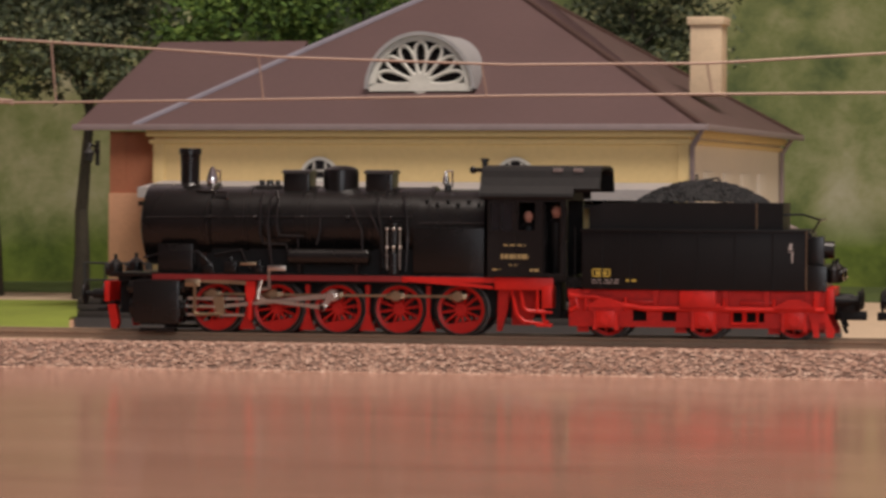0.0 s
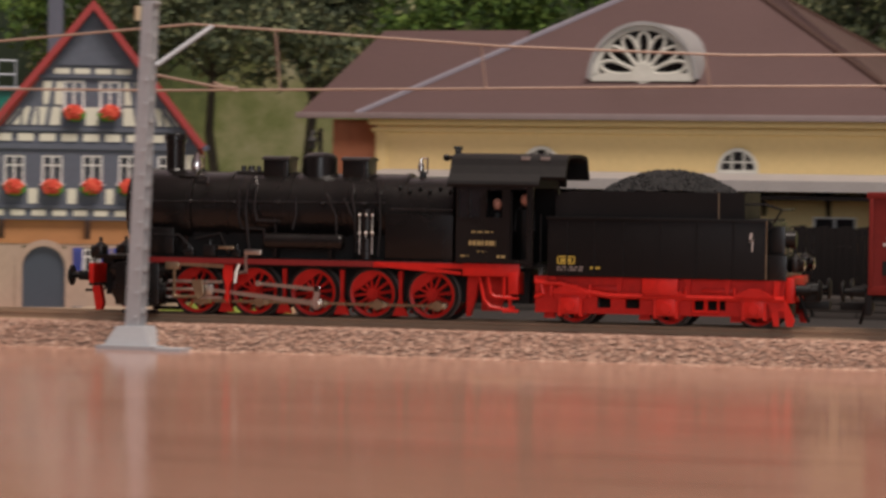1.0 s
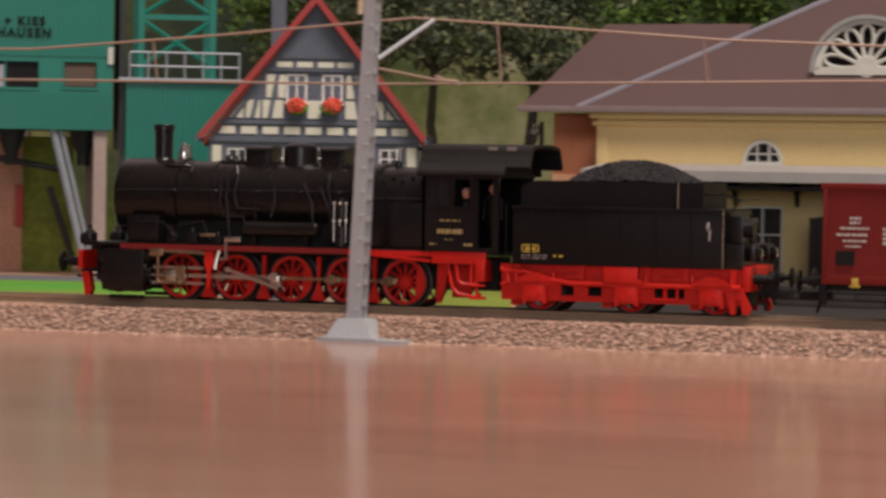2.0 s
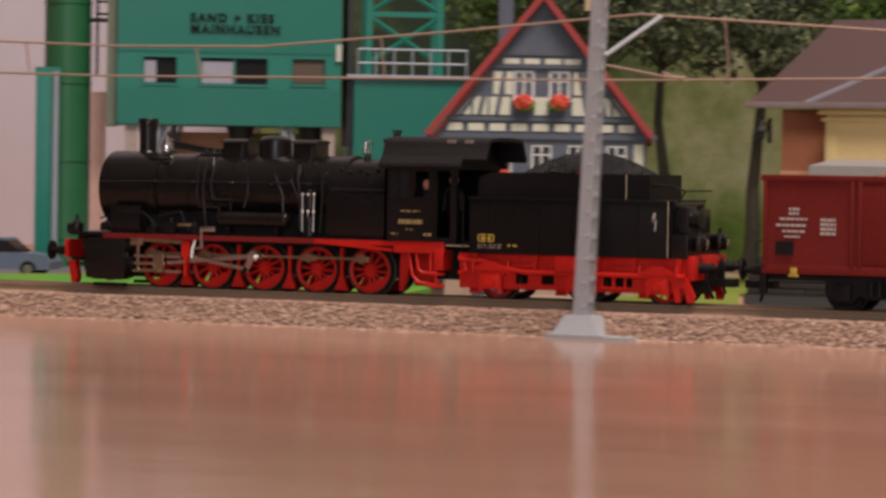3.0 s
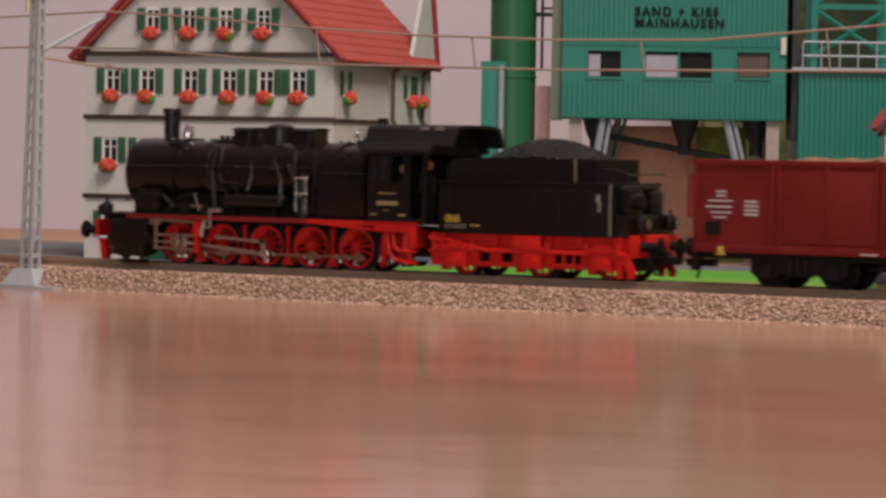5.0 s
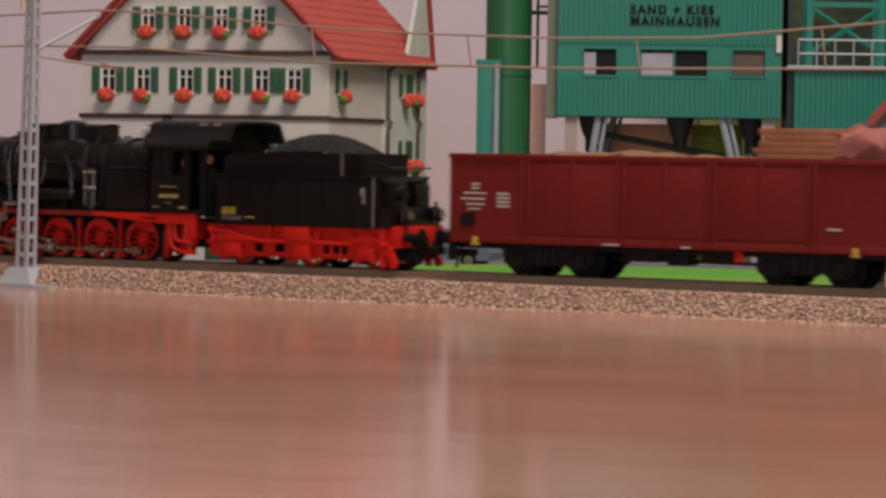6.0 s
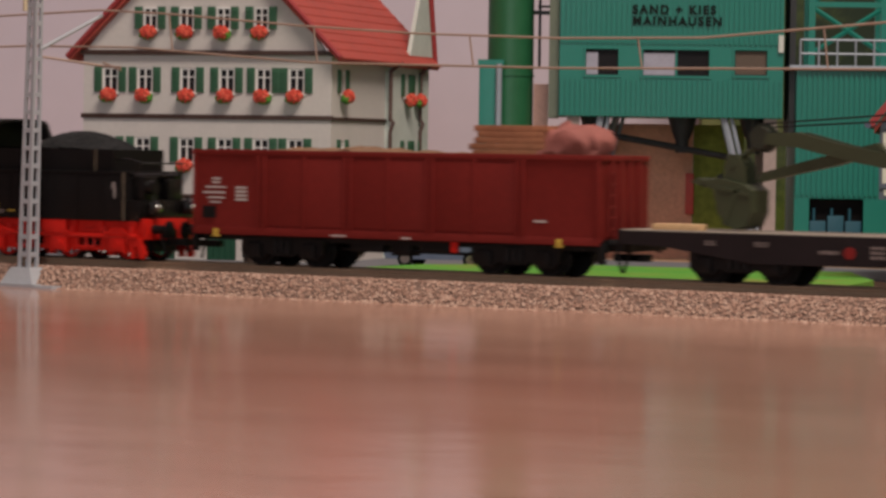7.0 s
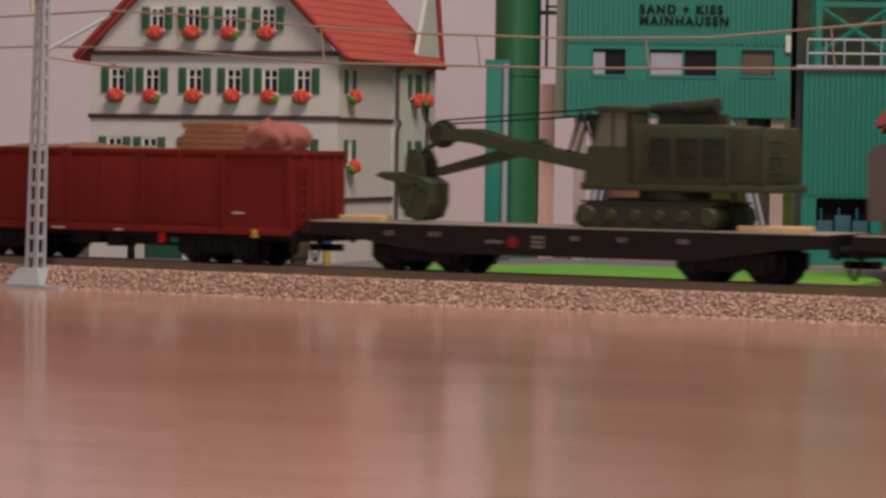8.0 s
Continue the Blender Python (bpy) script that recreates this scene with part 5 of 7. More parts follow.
        part("grab_iron", bm, OLIVE_DARK, t)
    bm = B()
    box(bm, 43, 62, -5, 5, 46.6, 50.2, 0.5), cyl(bm, (41, -4, 51.4), (53, -4, 52.0), 1.6, 2.0, 16), cyl(bm, (52, -4, 51.4), (63, -4, 52.6), 2.3, 2.5, 16), cyl(bm, (52, -4, 46), (52, -4, 52), 0.9, seg=10)
    part("exhaust", bm, OLIVE_DARK, t)
    # boom, stick and shovel
    for y in (-3.6, 3.6):
        bm = B()
        prism(bm, [(24, 31.5), (24, 36), (-8, 41.5), (-22, 45), (-32, 44.6), (-33, 41.4), (-22, 40.4), (-6, 36.8)], "y", y - 0.8, y + 0.8)
        part("boom", bm, GREEN_ARMY, t)
    bm = B()
    cyl(bm, (-34.5, -4.2, 43.2), (-34.5, 4.2, 43.2), 3.3, seg=24), cyl(bm, (-34.5, -1, 43.2), (-34.5, 1, 43.2), 4.4, seg=28)
    part("boom_sheave", bm, OLIVE_DARK, t)
    bm = B()
    prism(bm, [(-36, 30.0), (-35, 32.8), (-12, 38.8), (2, 42.2), (4, 40.0), (-10, 35.6)], "y", -2.0, 2.0)
    part("stick", bm, GREEN_ARMY, t)
    bm = B()
    prism(bm, [(-52.5, 30), (-48.4, 27.6), (-46.6, 20.5), (-43.8, 17.2), (-41, 15.9), (-37.6, 17.0), (-35.8, 21), (-35.8, 27.6), (-38.6, 29.4), (-46, 31.0)], "y", -6.3, 6.3)
    prism(bm, [(-46, 30.6), (-38.6, 29.2), (-39.2, 34.6), (-41.2, 38.0), (-44.4, 38.4), (-45.6, 35.2)], "y", -4.6, -3.2)
    prism(bm, [(-46, 30.6), (-38.6, 29.2), (-39.2, 34.6), (-41.2, 38.0), (-44.4, 38.4), (-45.6, 35.2)], "y", 3.2, 4.6)
    prism(bm, [(-46.9, 27.8), (-36.0, 25.6), (-36.0, 26.6), (-46.8, 28.9)], "y", -6.8, 6.8)
    prism(bm, [(-44.9, 17.8), (-43.8, 16.8), (-39.6, 28.6), (-40.8, 28.9)], "y", -6.8, 6.8)
    cyl(bm, (-42.4, -5.0, 35.4), (-42.4, 5.0, 35.4), 1.1, seg=14)
    tube(bm, [(-43, 0, 37), (-38, 0, 40), (-34.5, 0, 43)], 0.9, 8)
    for i in range(4):
        y = -5.2 + i * 3.5
        prism(bm, [(-53.6, 31.2), (-56.0, 29.8), (-51, 28.2), (-48.4, 29.4)], "y", y - 0.7, y + 0.7)
    part("shovel", bm, GREEN_ARMY, t, smooth=False)
    bm = B()
    tube(bm, [(-34, -2, 47.4), (8, -2, 50.5), (30, -2, 52)], 0.28, 6), tube(bm, [(-34, 2, 46.4), (6, 2, 48.6), (38, 2, 51)], 0.28, 6)
    tube(bm, [(12, -2.5, 38), (16, -2.5, 50), (22, -2.5, 38)], 0.6, 6), tube(bm, [(12, 2.5, 38), (16, 2.5, 50), (22, 2.5, 38)], 0.6, 6)
    part("cable", bm, RUNGEAR, t)
    return t


def chocks():
    out = []
    for x0, x1 in ((-66, -50), (73, 96)):
        bm = B()
        box(bm, x0, x1, -11, -7, 15.4, 17.2, 0.2), box(bm, x0 + 2, x1 - 2, -6, -2, 15.4, 17.2, 0.2)
        out.append(single("timber_chock", bm, TIMBER, "pale timber block lying on the wagon deck", "timber", (204.9, TRACK_Y, RAIL_Z), group="timber chocks"))
    return out


loco, drivers, rods, mains, heads, cranks, eccentrics = steam_locomotive()
tend, tender_wheels = tender()
wag, wagon_wheels = open_wagon()
loads = wagon_loads()
flat, flat_wheels = flat_wagon((204.9, TRACK_Y, RAIL_Z))
flat_two, flat_two_wheels = flat_wagon((204.9 + 186.5, TRACK_Y, RAIL_Z))
digger = excavator()
GREY_LOAD = material("grey_boiler_paint", (0.115, 0.088, 0.082), 0.6, 0, 0.15, 60, 600, 0.1)
bm = B()
prism(bm, [(-66, 19.5), (-66.5, 38), (-65, 40.6), (-62, 41.6), (-20, 41.6), (-17, 40.6), (-15.5, 38), (-16, 19.5)], "y", -11.5, 11.5)
for x in (-62, -24):
    box(bm, x, x + 5, -11, 11, 15.4, 19.6, 0.3)
grey_load = single("machine_crate", bm, GREY_LOAD, "brownish grey boxy machine load on a flat wagon", "load", (204.9 + 180.5, TRACK_Y, RAIL_Z), smooth=False)
blocks = chocks()
crew = [doll("engine_driver_figure", -214.9 + 88.0, TRACK_Y - 12.0, RAIL_Z + 16.5, 17.6, (SKIN, RUNGEAR, RUNGEAR), "small painted driver figure standing in the cab"),
        doll("fireman_figure", -214.9 + 95.2, TRACK_Y - 9.0, RAIL_Z + 16.5, 19.0, (SKIN, RUNGEAR, RUNGEAR), "small painted fireman figure standing in the cab doorway")]
# ---- the village ----
WHITE_STUCCO = material("white_stucco", (0.62, 0.575, 0.535), 0.85, 0, 0.06, 30, 500, 0.12)
BROWN_TRIM = material("brown_trim", (0.060, 0.030, 0.022), 0.6)
SHUTTER = material("shutter_green", (0.038, 0.115, 0.060), 0.5, 0, 0.15)
FRAME_WHITE = material("window_white", (0.78, 0.77, 0.74), 0.5)
RED_TILE = material("red_roof_tile", (0.44, 0.070, 0.050), 0.65, 0, 0.16, 60, 500, 0.15)
RED_EDGE = material("red_barge_board", (0.34, 0.035, 0.035), 0.55)
FLOWER_RED = leaf_material("red_blossom", [(0, (0.50, 0.04, 0.025)), (0.6, (0.68, 0.085, 0.05)), (1, (0.74, 0.15, 0.09))])
FLOWER_GREEN = leaf_material("box_leaves", [(0, (0.04, 0.16, 0.02)), (1, (0.13, 0.34, 0.04))])
GREEN_CLAD = material("green_cladding", (0.006, 0.180, 0.132), 0.42, 0, 0.06, 20, 400, 0.04)
GREEN_DEEP = material("deep_green_steel", (0.020, 0.125, 0.050), 0.45, 0, 0.1)
STEEL_GREY = material("grey_girder", (0.34, 0.37, 0.42), 0.45, 0.2, 0.1)
CONCRETE = material("brown_concrete", (0.40, 0.31, 0.28), 0.85, 0, 0.15, 40, 400, 0.2)
# near black: shade inside openings, also the canopy frame and platform fence
DARK_FILL = material("dark_fill", (0.010, 0.008, 0.008), 0.85, spec=0.15)
SIGN_DARK = material("sign_dark_letters", (0.010, 0.016, 0.014), 0.7, spec=0.1)
SLATE = material("slate_blue_timber", (0.098, 0.112, 0.150), 0.7, 0, 0.15, 60, 500, 0.1)
INFILL = material("pale_yellow_infill", (0.66, 0.645, 0.55), 0.85, 0, 0.05)
OCHRE = material("ochre_render", (0.42, 0.20, 0.085), 0.85, 0, 0.1)
PALE_STONE = material("pale_stone_render", (0.42, 0.315, 0.25), 0.85, 0, 0.1, 50, 400, 0.15)
BLUE_PAINT = material("blue_paint", (0.03, 0.045, 0.26), 0.5)
CREAM_WALL = material("cream_station_wall", (0.74, 0.57, 0.27), 0.8, 0, 0.06, 25, 400, 0.06)
CREAM_SIDE = material("pale_station_gable", (0.76, 0.70, 0.58), 0.85, 0, 0.06, 25, 400, 0.08)
TERRACOTTA = material("terracotta_wing", (0.34, 0.125, 0.065), 0.8, 0, 0.12)
BROWN_ROOF = material("brown_slate_roof", (0.096, 0.056, 0.053), 0.62, 0, 0.10, 25, 420, 0.12)
HIP_LIGHT = material("bluish_hip_flashing", (0.20, 0.185, 0.22), 0.6)
GREY_EAVE = material("grey_eave", (0.25, 0.20, 0.20), 0.6)
CANOPY = material("grey_canopy", (0.36, 0.34, 0.33), 0.6)
FAN_WHITE = material("fanlight_white", (0.62, 0.62, 0.56), 0.55)
# black for ironwork, and for the shade strip beside the annex
IRON_AND_SHADE = material("black_iron_and_shade", (0.02, 0.02, 0.02), 0.5)


def wall(bm, x0, x1, z0, z1, y0, y1, holes=()):
    """A wall in the xz plane with openings (x0, x1, z0, z1) right through it."""
    xs = sorted({x0, x1, *[h[0] for h in holes], *[h[1] for h in holes]})
    zs = sorted({z0, z1, *[h[2] for h in holes], *[h[3] for h in holes]})
    zs = [z for z in zs if z0 <= z <= z1]
    for a, b2 in zip(xs, xs[1:]):
        for c, d in zip(zs, zs[1:]):
            if not any(h[0] < b2 - 1e-6 and h[1] > a + 1e-6 and h[2] < d - 1e-6 and h[3] > c + 1e-6 for h in holes):
                box(bm, a, b2, y0, y1, c, d)
    bmesh.ops.remove_doubles(bm, verts=bm.verts[:], dist=0.01)


def blob(bm, c, n, sx, sy, sz, r, g):
    """Small petals or leaves crowded into a rounded cushion."""
    for _ in range(n):
        d = Vector((g.gauss(0, 1), g.gauss(0, 1), g.gauss(0, 1))).normalized() * g.uniform(0.7, 1.0)
        s = bmesh.ops.create_icosphere(bm, subdivisions=1, radius=r * g.uniform(0.7, 1.25))["verts"]
        bmesh.ops.translate(bm, vec=(c[0] + d.x * sx, c[1] + d.y * sy, c[2] + d.z * sz), verts=s)


def flower_meshes(w, seed):
    g = random.Random(seed)
    b1 = B()
    blob(b1, (0, -0.9, -0.7), 170, w / 2 - 0.9, 2.3, 2.7, 0.85, g)
    b2 = B()
    blob(b2, (g.choice((-0.9, 0.9)), -0.4, -1.7), 90, w / 2 - 1.0, 1.9, 2.1, 0.8, g)
    return mesh_of("blossoms", b1, FLOWER_RED, False), mesh_of("leaves", b2, FLOWER_GREEN, False)


FLOWERS = [flower_meshes(9.4, 1), flower_meshes(9.4, 2), flower_meshes(9.0, 3)]


def window_unit(parent, x, z, w, h, y, shutters=True, flowers=True, k=0, mat=None, sill=True):
    """A window with white frame, panes, green shutters and a flower box, set in an opening."""
    bm = B()
    t = 0.8
    cols, rows2 = ((-w / 2 + t, -0.35), (0.35, w / 2 - t)), ((-h / 2 + t, h * 0.12), (h * 0.12 + 0.55, h / 2 - t))
    wall(bm, -w / 2, w / 2, -h / 2, h / 2, 0.3, 1.2, [(*c, *r) for c in cols for r in rows2])
    f = part("window", bm, FRAME_WHITE, parent, smooth=False)
    if sill:
        bm = B()
        box(bm, -w / 2 - 0.8, w / 2 + 0.8, -0.9, 0.25, -h / 2 - 0.7, -h / 2 - 0.02, 0.1)
        part("sill", bm, FRAME_WHITE, f)
    f.location = (x * MM, y * MM, z * MM)
    bm = B()
    box(bm, -w / 2 + 0.4, w / 2 - 0.4, 0.9, 1.1, -h / 2 + 0.4, h / 2 - 0.4)
    part("pane", bm, DARKPANE, f)
    if shutters:
        for s in (-1, 1):
            bm = B()
            x0, x1 = sorted((s * (w / 2 + 0.3), s * (w / 2 + 4.1)))
            box(bm, x0, x1, -0.7, -0.05, -h / 2 + 0.3, h / 2 + 0.3, 0.12)
            for i in range(5):
                box(bm, x0 + 0.5, x1 - 0.5, -0.95, -0.6, -h / 2 + 0.6 + i * (h - 1) / 5, -h / 2 + 1.4 + i * (h - 1) / 5)
            part("shutter", bm, mat or SHUTTER, f)
    if flowers:
        m1, m2 = FLOWERS[k % 3]
        for nm, me in (("blossoms", m1), ("leaves", m2)):
            o = new(nm, me)
            o.parent, o.location = f, (0, -1.9 * MM, (-h / 2 - 0.4) * MM)
    return f


def gable_roof(bm, x0, x1, y0, y1, z, rise, over, t, along="x"):
    """Two sloping slabs with the ridge along x or y."""
    if along == "x":
        ym = (y0 + y1) / 2
        k = rise / (ym - y0)
        pts = [(y0 - over, z - over * k), (ym, z + rise), (y1 + over, z - over * k), (y1 + over, z - over * k + t), (ym, z + rise + t * 1.2), (y0 - over, z - over * k + t)]
        prism(bm, pts, "x", x0 - over, x1 + over)
    else:
        xm = (x0 + x1) / 2
        k = rise / (xm - x0)
        pts = [(x0 - over, z - over * k), (xm, z + rise), (x1 + over, z - over * k), (x1 + over, z - over * k + t), (xm, z + rise + t * 1.2), (x0 - over, z - over * k + t)]
        prism(bm, pts, "y", y0 - over, y1 + over)


def white_house():
    h = thing("guest_house", "white plastered house with green shutters and red flowers", "house", (-753, 1182.5, -6), 12)
    W, D = 121.2, 128.0
    rows = [(81.2, (-107.8, -90.6, -69.4, -50.4, -32.6, -16.8)), (49.6, (-108.8, -91.5, -69.8, -51.2, -33.5, -17)), (16.0, (-108.7, -20.0))]
    ww, wh = 7.6, 11.4
    holes = [(x - ww / 2, x + ww / 2, z - wh / 2 + 0.4, z + wh / 2 + 0.4) for z, xs in rows for x in xs]
    bm = B()
    wall(bm, -W, 0, 0, 93.5, 0, 2.5, holes + [(-94, -74.8, 0, 21.6), (-59.5, -45, 0, 23)])
    box(bm, -W, -W + 2.5, 2.5, D, 0, 93.5)
    box(bm, -W, 0, D - 2.5, D, 0, 93.5)
    part("front_wall", bm, WHITE_STUCCO, h, smooth=False)
    bm = B()
    sh = [(x - 3.3, x + 3.3, z - 5.0, z + 5.8) for z in (81, 49.6) for x in (14.6, 94.2, 109)]
    b2 = B()
    wall(b2, 2.5, D - 2.5, 0, 93.5, 0, 2.5, sh)
    bmesh.ops.rotate(b2, cent=(0, 0, 0), matrix=Matrix.Rotation(radians(90), 3, "Z"), verts=b2.verts[:])
    side = part("side_wall", b2, WHITE_STUCCO, h, smooth=False)
    bm.free()
    # gable wall with hipped top and its windows
    bm = B()
    prism(bm, [(-W + 1, 95), (-3, 95), (-29, 128.5), (-92, 128.5)], "y", 0.2, 2.4)
    part("gable", bm, WHITE_STUCCO, h)
    for z, y in ((64.2, -0.9), (28.0, -0.9), (93.2, -2.2)):
        bm = B()
        box(bm, -W - 0.9, 0.9, y, 0.3, z, z + 2.1, 0.15)
        part("cornice", bm, BROWN_TRIM, h, "dark brown ledge")
        bm = B()
        box(bm, -0.3, 0.9, 0.3, D, z, z + 1.6, 0.15)
        part("cornice", bm, BROWN_TRIM, h, "dark brown ledge")
    k = 0
    for z, xs in rows:
        for x in xs:
            window_unit(h, x, z + 0.4, ww, wh, 0, True, z > 30, k)
            k += 1
    for x in (-87.9, -70.1, -52.1, -33.7):
        window_unit(h, x, 109.6, 7.0, 10.2, -0.9, True, True, k)
        k += 1
    for z in (81.2, 49.8):
        for y in (14.6, 94.2, 109):
            f = window_unit(h, 0, z + 0.4, 6.2, 10.6, 0, True, True, k)
            f.matrix_basis = pose((2.6 if y > 70 else 0) * MM, y * MM, (z + 0.4) * MM, 0, 0, 90)
            k += 1
    # doors
    bm = B()
    pts = [(-94, 0), (-74.8, 0), (-74.8, 13)] + [(-84.4 + 9.6 * math.cos(a), 13 + 8.6 * math.sin(a)) for a in [math.pi * i / 12 for i in range(1, 12)]] + [(-94, 13)]
    prism(bm, pts, "y", 0.9, 1.9)
    d = part("arched_door", bm, material("door_dark_green", (0.014, 0.075, 0.040), 0.5), h, "dark green arched double door")
    bm = B()
    arc = [(-84.4 + 10.4 * math.cos(a), 13 + 9.6 * math.sin(a)) for a in [math.pi * i / 14 for i in range(15)]]
    prism(bm, arc + [(-94.6, 13), (-94, 13)] + [(-84.4 + 9.6 * math.cos(a), 13 + 8.6 * math.sin(a)) for a in [math.pi - math.pi * i / 14 for i in range(1, 14)]] + [(-74.8, 13)], "y", -0.5, 1.0)
    part("door_arch", bm, WHITE_STUCCO, d)
    bm = B()
    for s in (-1, 1):
        prism(bm, [(-84.4 + s * 9.7, 12.5), (-84.4 + s * 9.7, 22.2), (-84.4 + s * 1.2, 22.2), (-84.4 + s * 3, 21.4), (-84.4 + s * 6, 19.8), (-84.4 + s * 8.6, 16.8)], "y", 0.05, 2.2)
    part("door_spandrel", bm, WHITE_STUCCO, d)
    bm = B()
    box(bm, -59.5, -45, 0.9, 1.9, 0, 23)
    for i in range(5):
        box(bm, -59 + i * 2.9, -56.6 + i * 2.9, 0.5, 1.0, 0.8, 22)
    part("stable_door", bm, material("door_green", (0.014, 0.075, 0.040), 0.5), h, "dark green boarded door")
    # red roof: hipped front, tall slopes, gabled cross wing to the side
    bm = B()
    x0, x1, zr = -W - 7, 7.0, 91.2
    R = 150.0
    solid(bm, [(-W / 2 - 9, 25, R), (-W / 2 + 9, 25, R), (-92, -3.5, 126), (-29, -3.5, 126), (-W / 2 + 9, D + 5, R), (-W / 2 - 9, D + 5, R)], [(0, 1, 3, 2), (0, 2, 5), (1, 4, 3)])
    part("roof_hip", bm, RED_TILE, h)
    for s in (-1, 1):
        e = -W - 6.5 if s < 0 else 6.5
        tp = -92 if s < 0 else -29
        xm = -W / 2 + s * 9
        bm = B()
        a, b3, c, d2, e2 = (e, -4.5, 91.8), (tp, -4.5, 127), (xm, 25, R), (xm, D + 5, R), (e, D + 5, 91.8)
        vs = [a, b3, c, d2, e2]
        solid(bm, vs + [(p[0] - s * 1.2, p[1], p[2] - 1.6) for p in vs], [(0, 1, 2, 3, 4), (5, 6, 7, 8, 9), (0, 1, 6, 5), (1, 2, 7, 6), (2, 3, 8, 7), (3, 4, 9, 8), (4, 0, 5, 9)])
        part("roof_slope", bm, RED_TILE, h)
        # tile courses
        for i in range(15):
            u0, u1 = i / 15, (i + 1.25) / 15
            bm = B()
            def pt(u, y, lift):
                return (e + (xm - e) * u + s * lift, y, 91.8 + (R - 91.8) * u + lift)
            def front(u):
                return -4.4 if u < 0.6 else -4.4 + (u - 0.6) / 0.4 * 29
            q = [pt(u0, front(u0), 0.55), pt(u0, D + 5, 0.55), pt(min(1, u1), D + 5, 0.25), pt(min(1, u1), front(min(1, u1)), 0.25)]
            solid(bm, q + [(p[0], p[1], p[2] - 0.7) for p in q], [(0, 1, 2, 3), (4, 5, 6, 7), (0, 1, 5, 4), (1, 2, 6, 5), (2, 3, 7, 6), (3, 0, 4, 7)])
            part("tile_course", bm, RED_TILE, h)
        bm = B()
        tube(bm, [(e - s * 0.5, -5.0, 92.2), (tp, -5.0, 128)], 1.3, 8)
        part("barge_board", bm, RED_EDGE, h)
    # rear right bay with its own small gable, and downpipes
    bm = B()
    box(bm, 0, 2.4, 72, D, 0, 95)
    prism(bm, [(98, 95), (D + 4, 95), (D - 8, 140)], "x", 1.0, 3.0)
    part("side_bay", bm, material("greenish_plaster", (0.56, 0.60, 0.54), 0.85), h, "greenish white side bay")
    bm = B()
    tube(bm, [(3.6, D + 6, 93), (3.6, D - 7, 145)], 1.4, 8)
    part("barge_board", bm, RED_EDGE, h)
    for y in (70.6, 113.7):
        bm = B()
        tube(bm, [(6.5, y + 6, 92.5), (3.2, y, 88), (3.2, y, 66), (4.6, y, 64), (3.2, y, 60), (3.2, y, 0)], 0.9, 8)
        part("downpipe", bm, material("pipe_brown", (0.10, 0.055, 0.045), 0.45), h, "brown downpipe")
    bm = B()
    prism(bm, [(-8, 38), (-12.5, 30), (-11, 28), (-6, 37)], "y", -3, -1)
    o = part("hanging_sign", bm, material("sign_grey", (0.30, 0.26, 0.27), 0.6), h, "grey hanging sign")
    o.location = (-0.052, 0, 0)
    return h


def lettering(parent, text, x, y, z, size, mat):
    cu = bpy.data.curves.new("sign_text", "FONT")
    cu.body, cu.size, cu.extrude, cu.offset = text, size * MM, 0.3 * MM, 0.22 * MM
    cu.space_character = 1.27
    tmp = bpy.data.objects.new("sign_text", cu)
    scene.collection.objects.link(tmp)
    me = bpy.data.meshes.new_from_object(tmp.evaluated_get(bpy.context.evaluated_depsgraph_get()))
    bpy.data.objects.remove(tmp)
    me.materials.clear()
    me.materials.append(mat)
    o = new("sign_text", me)
    o.parent = parent
    o.matrix_basis = pose(x * MM, y * MM, z * MM, 90)
    return o


DIMPANE = material("dim_window_pane", (0.016, 0.014, 0.015), 0.35, 0, 0.2, spec=0.06)
BROWN_SHEET = material("brown_pane_sheet", (0.13, 0.095, 0.075), 0.8, spec=0.2)


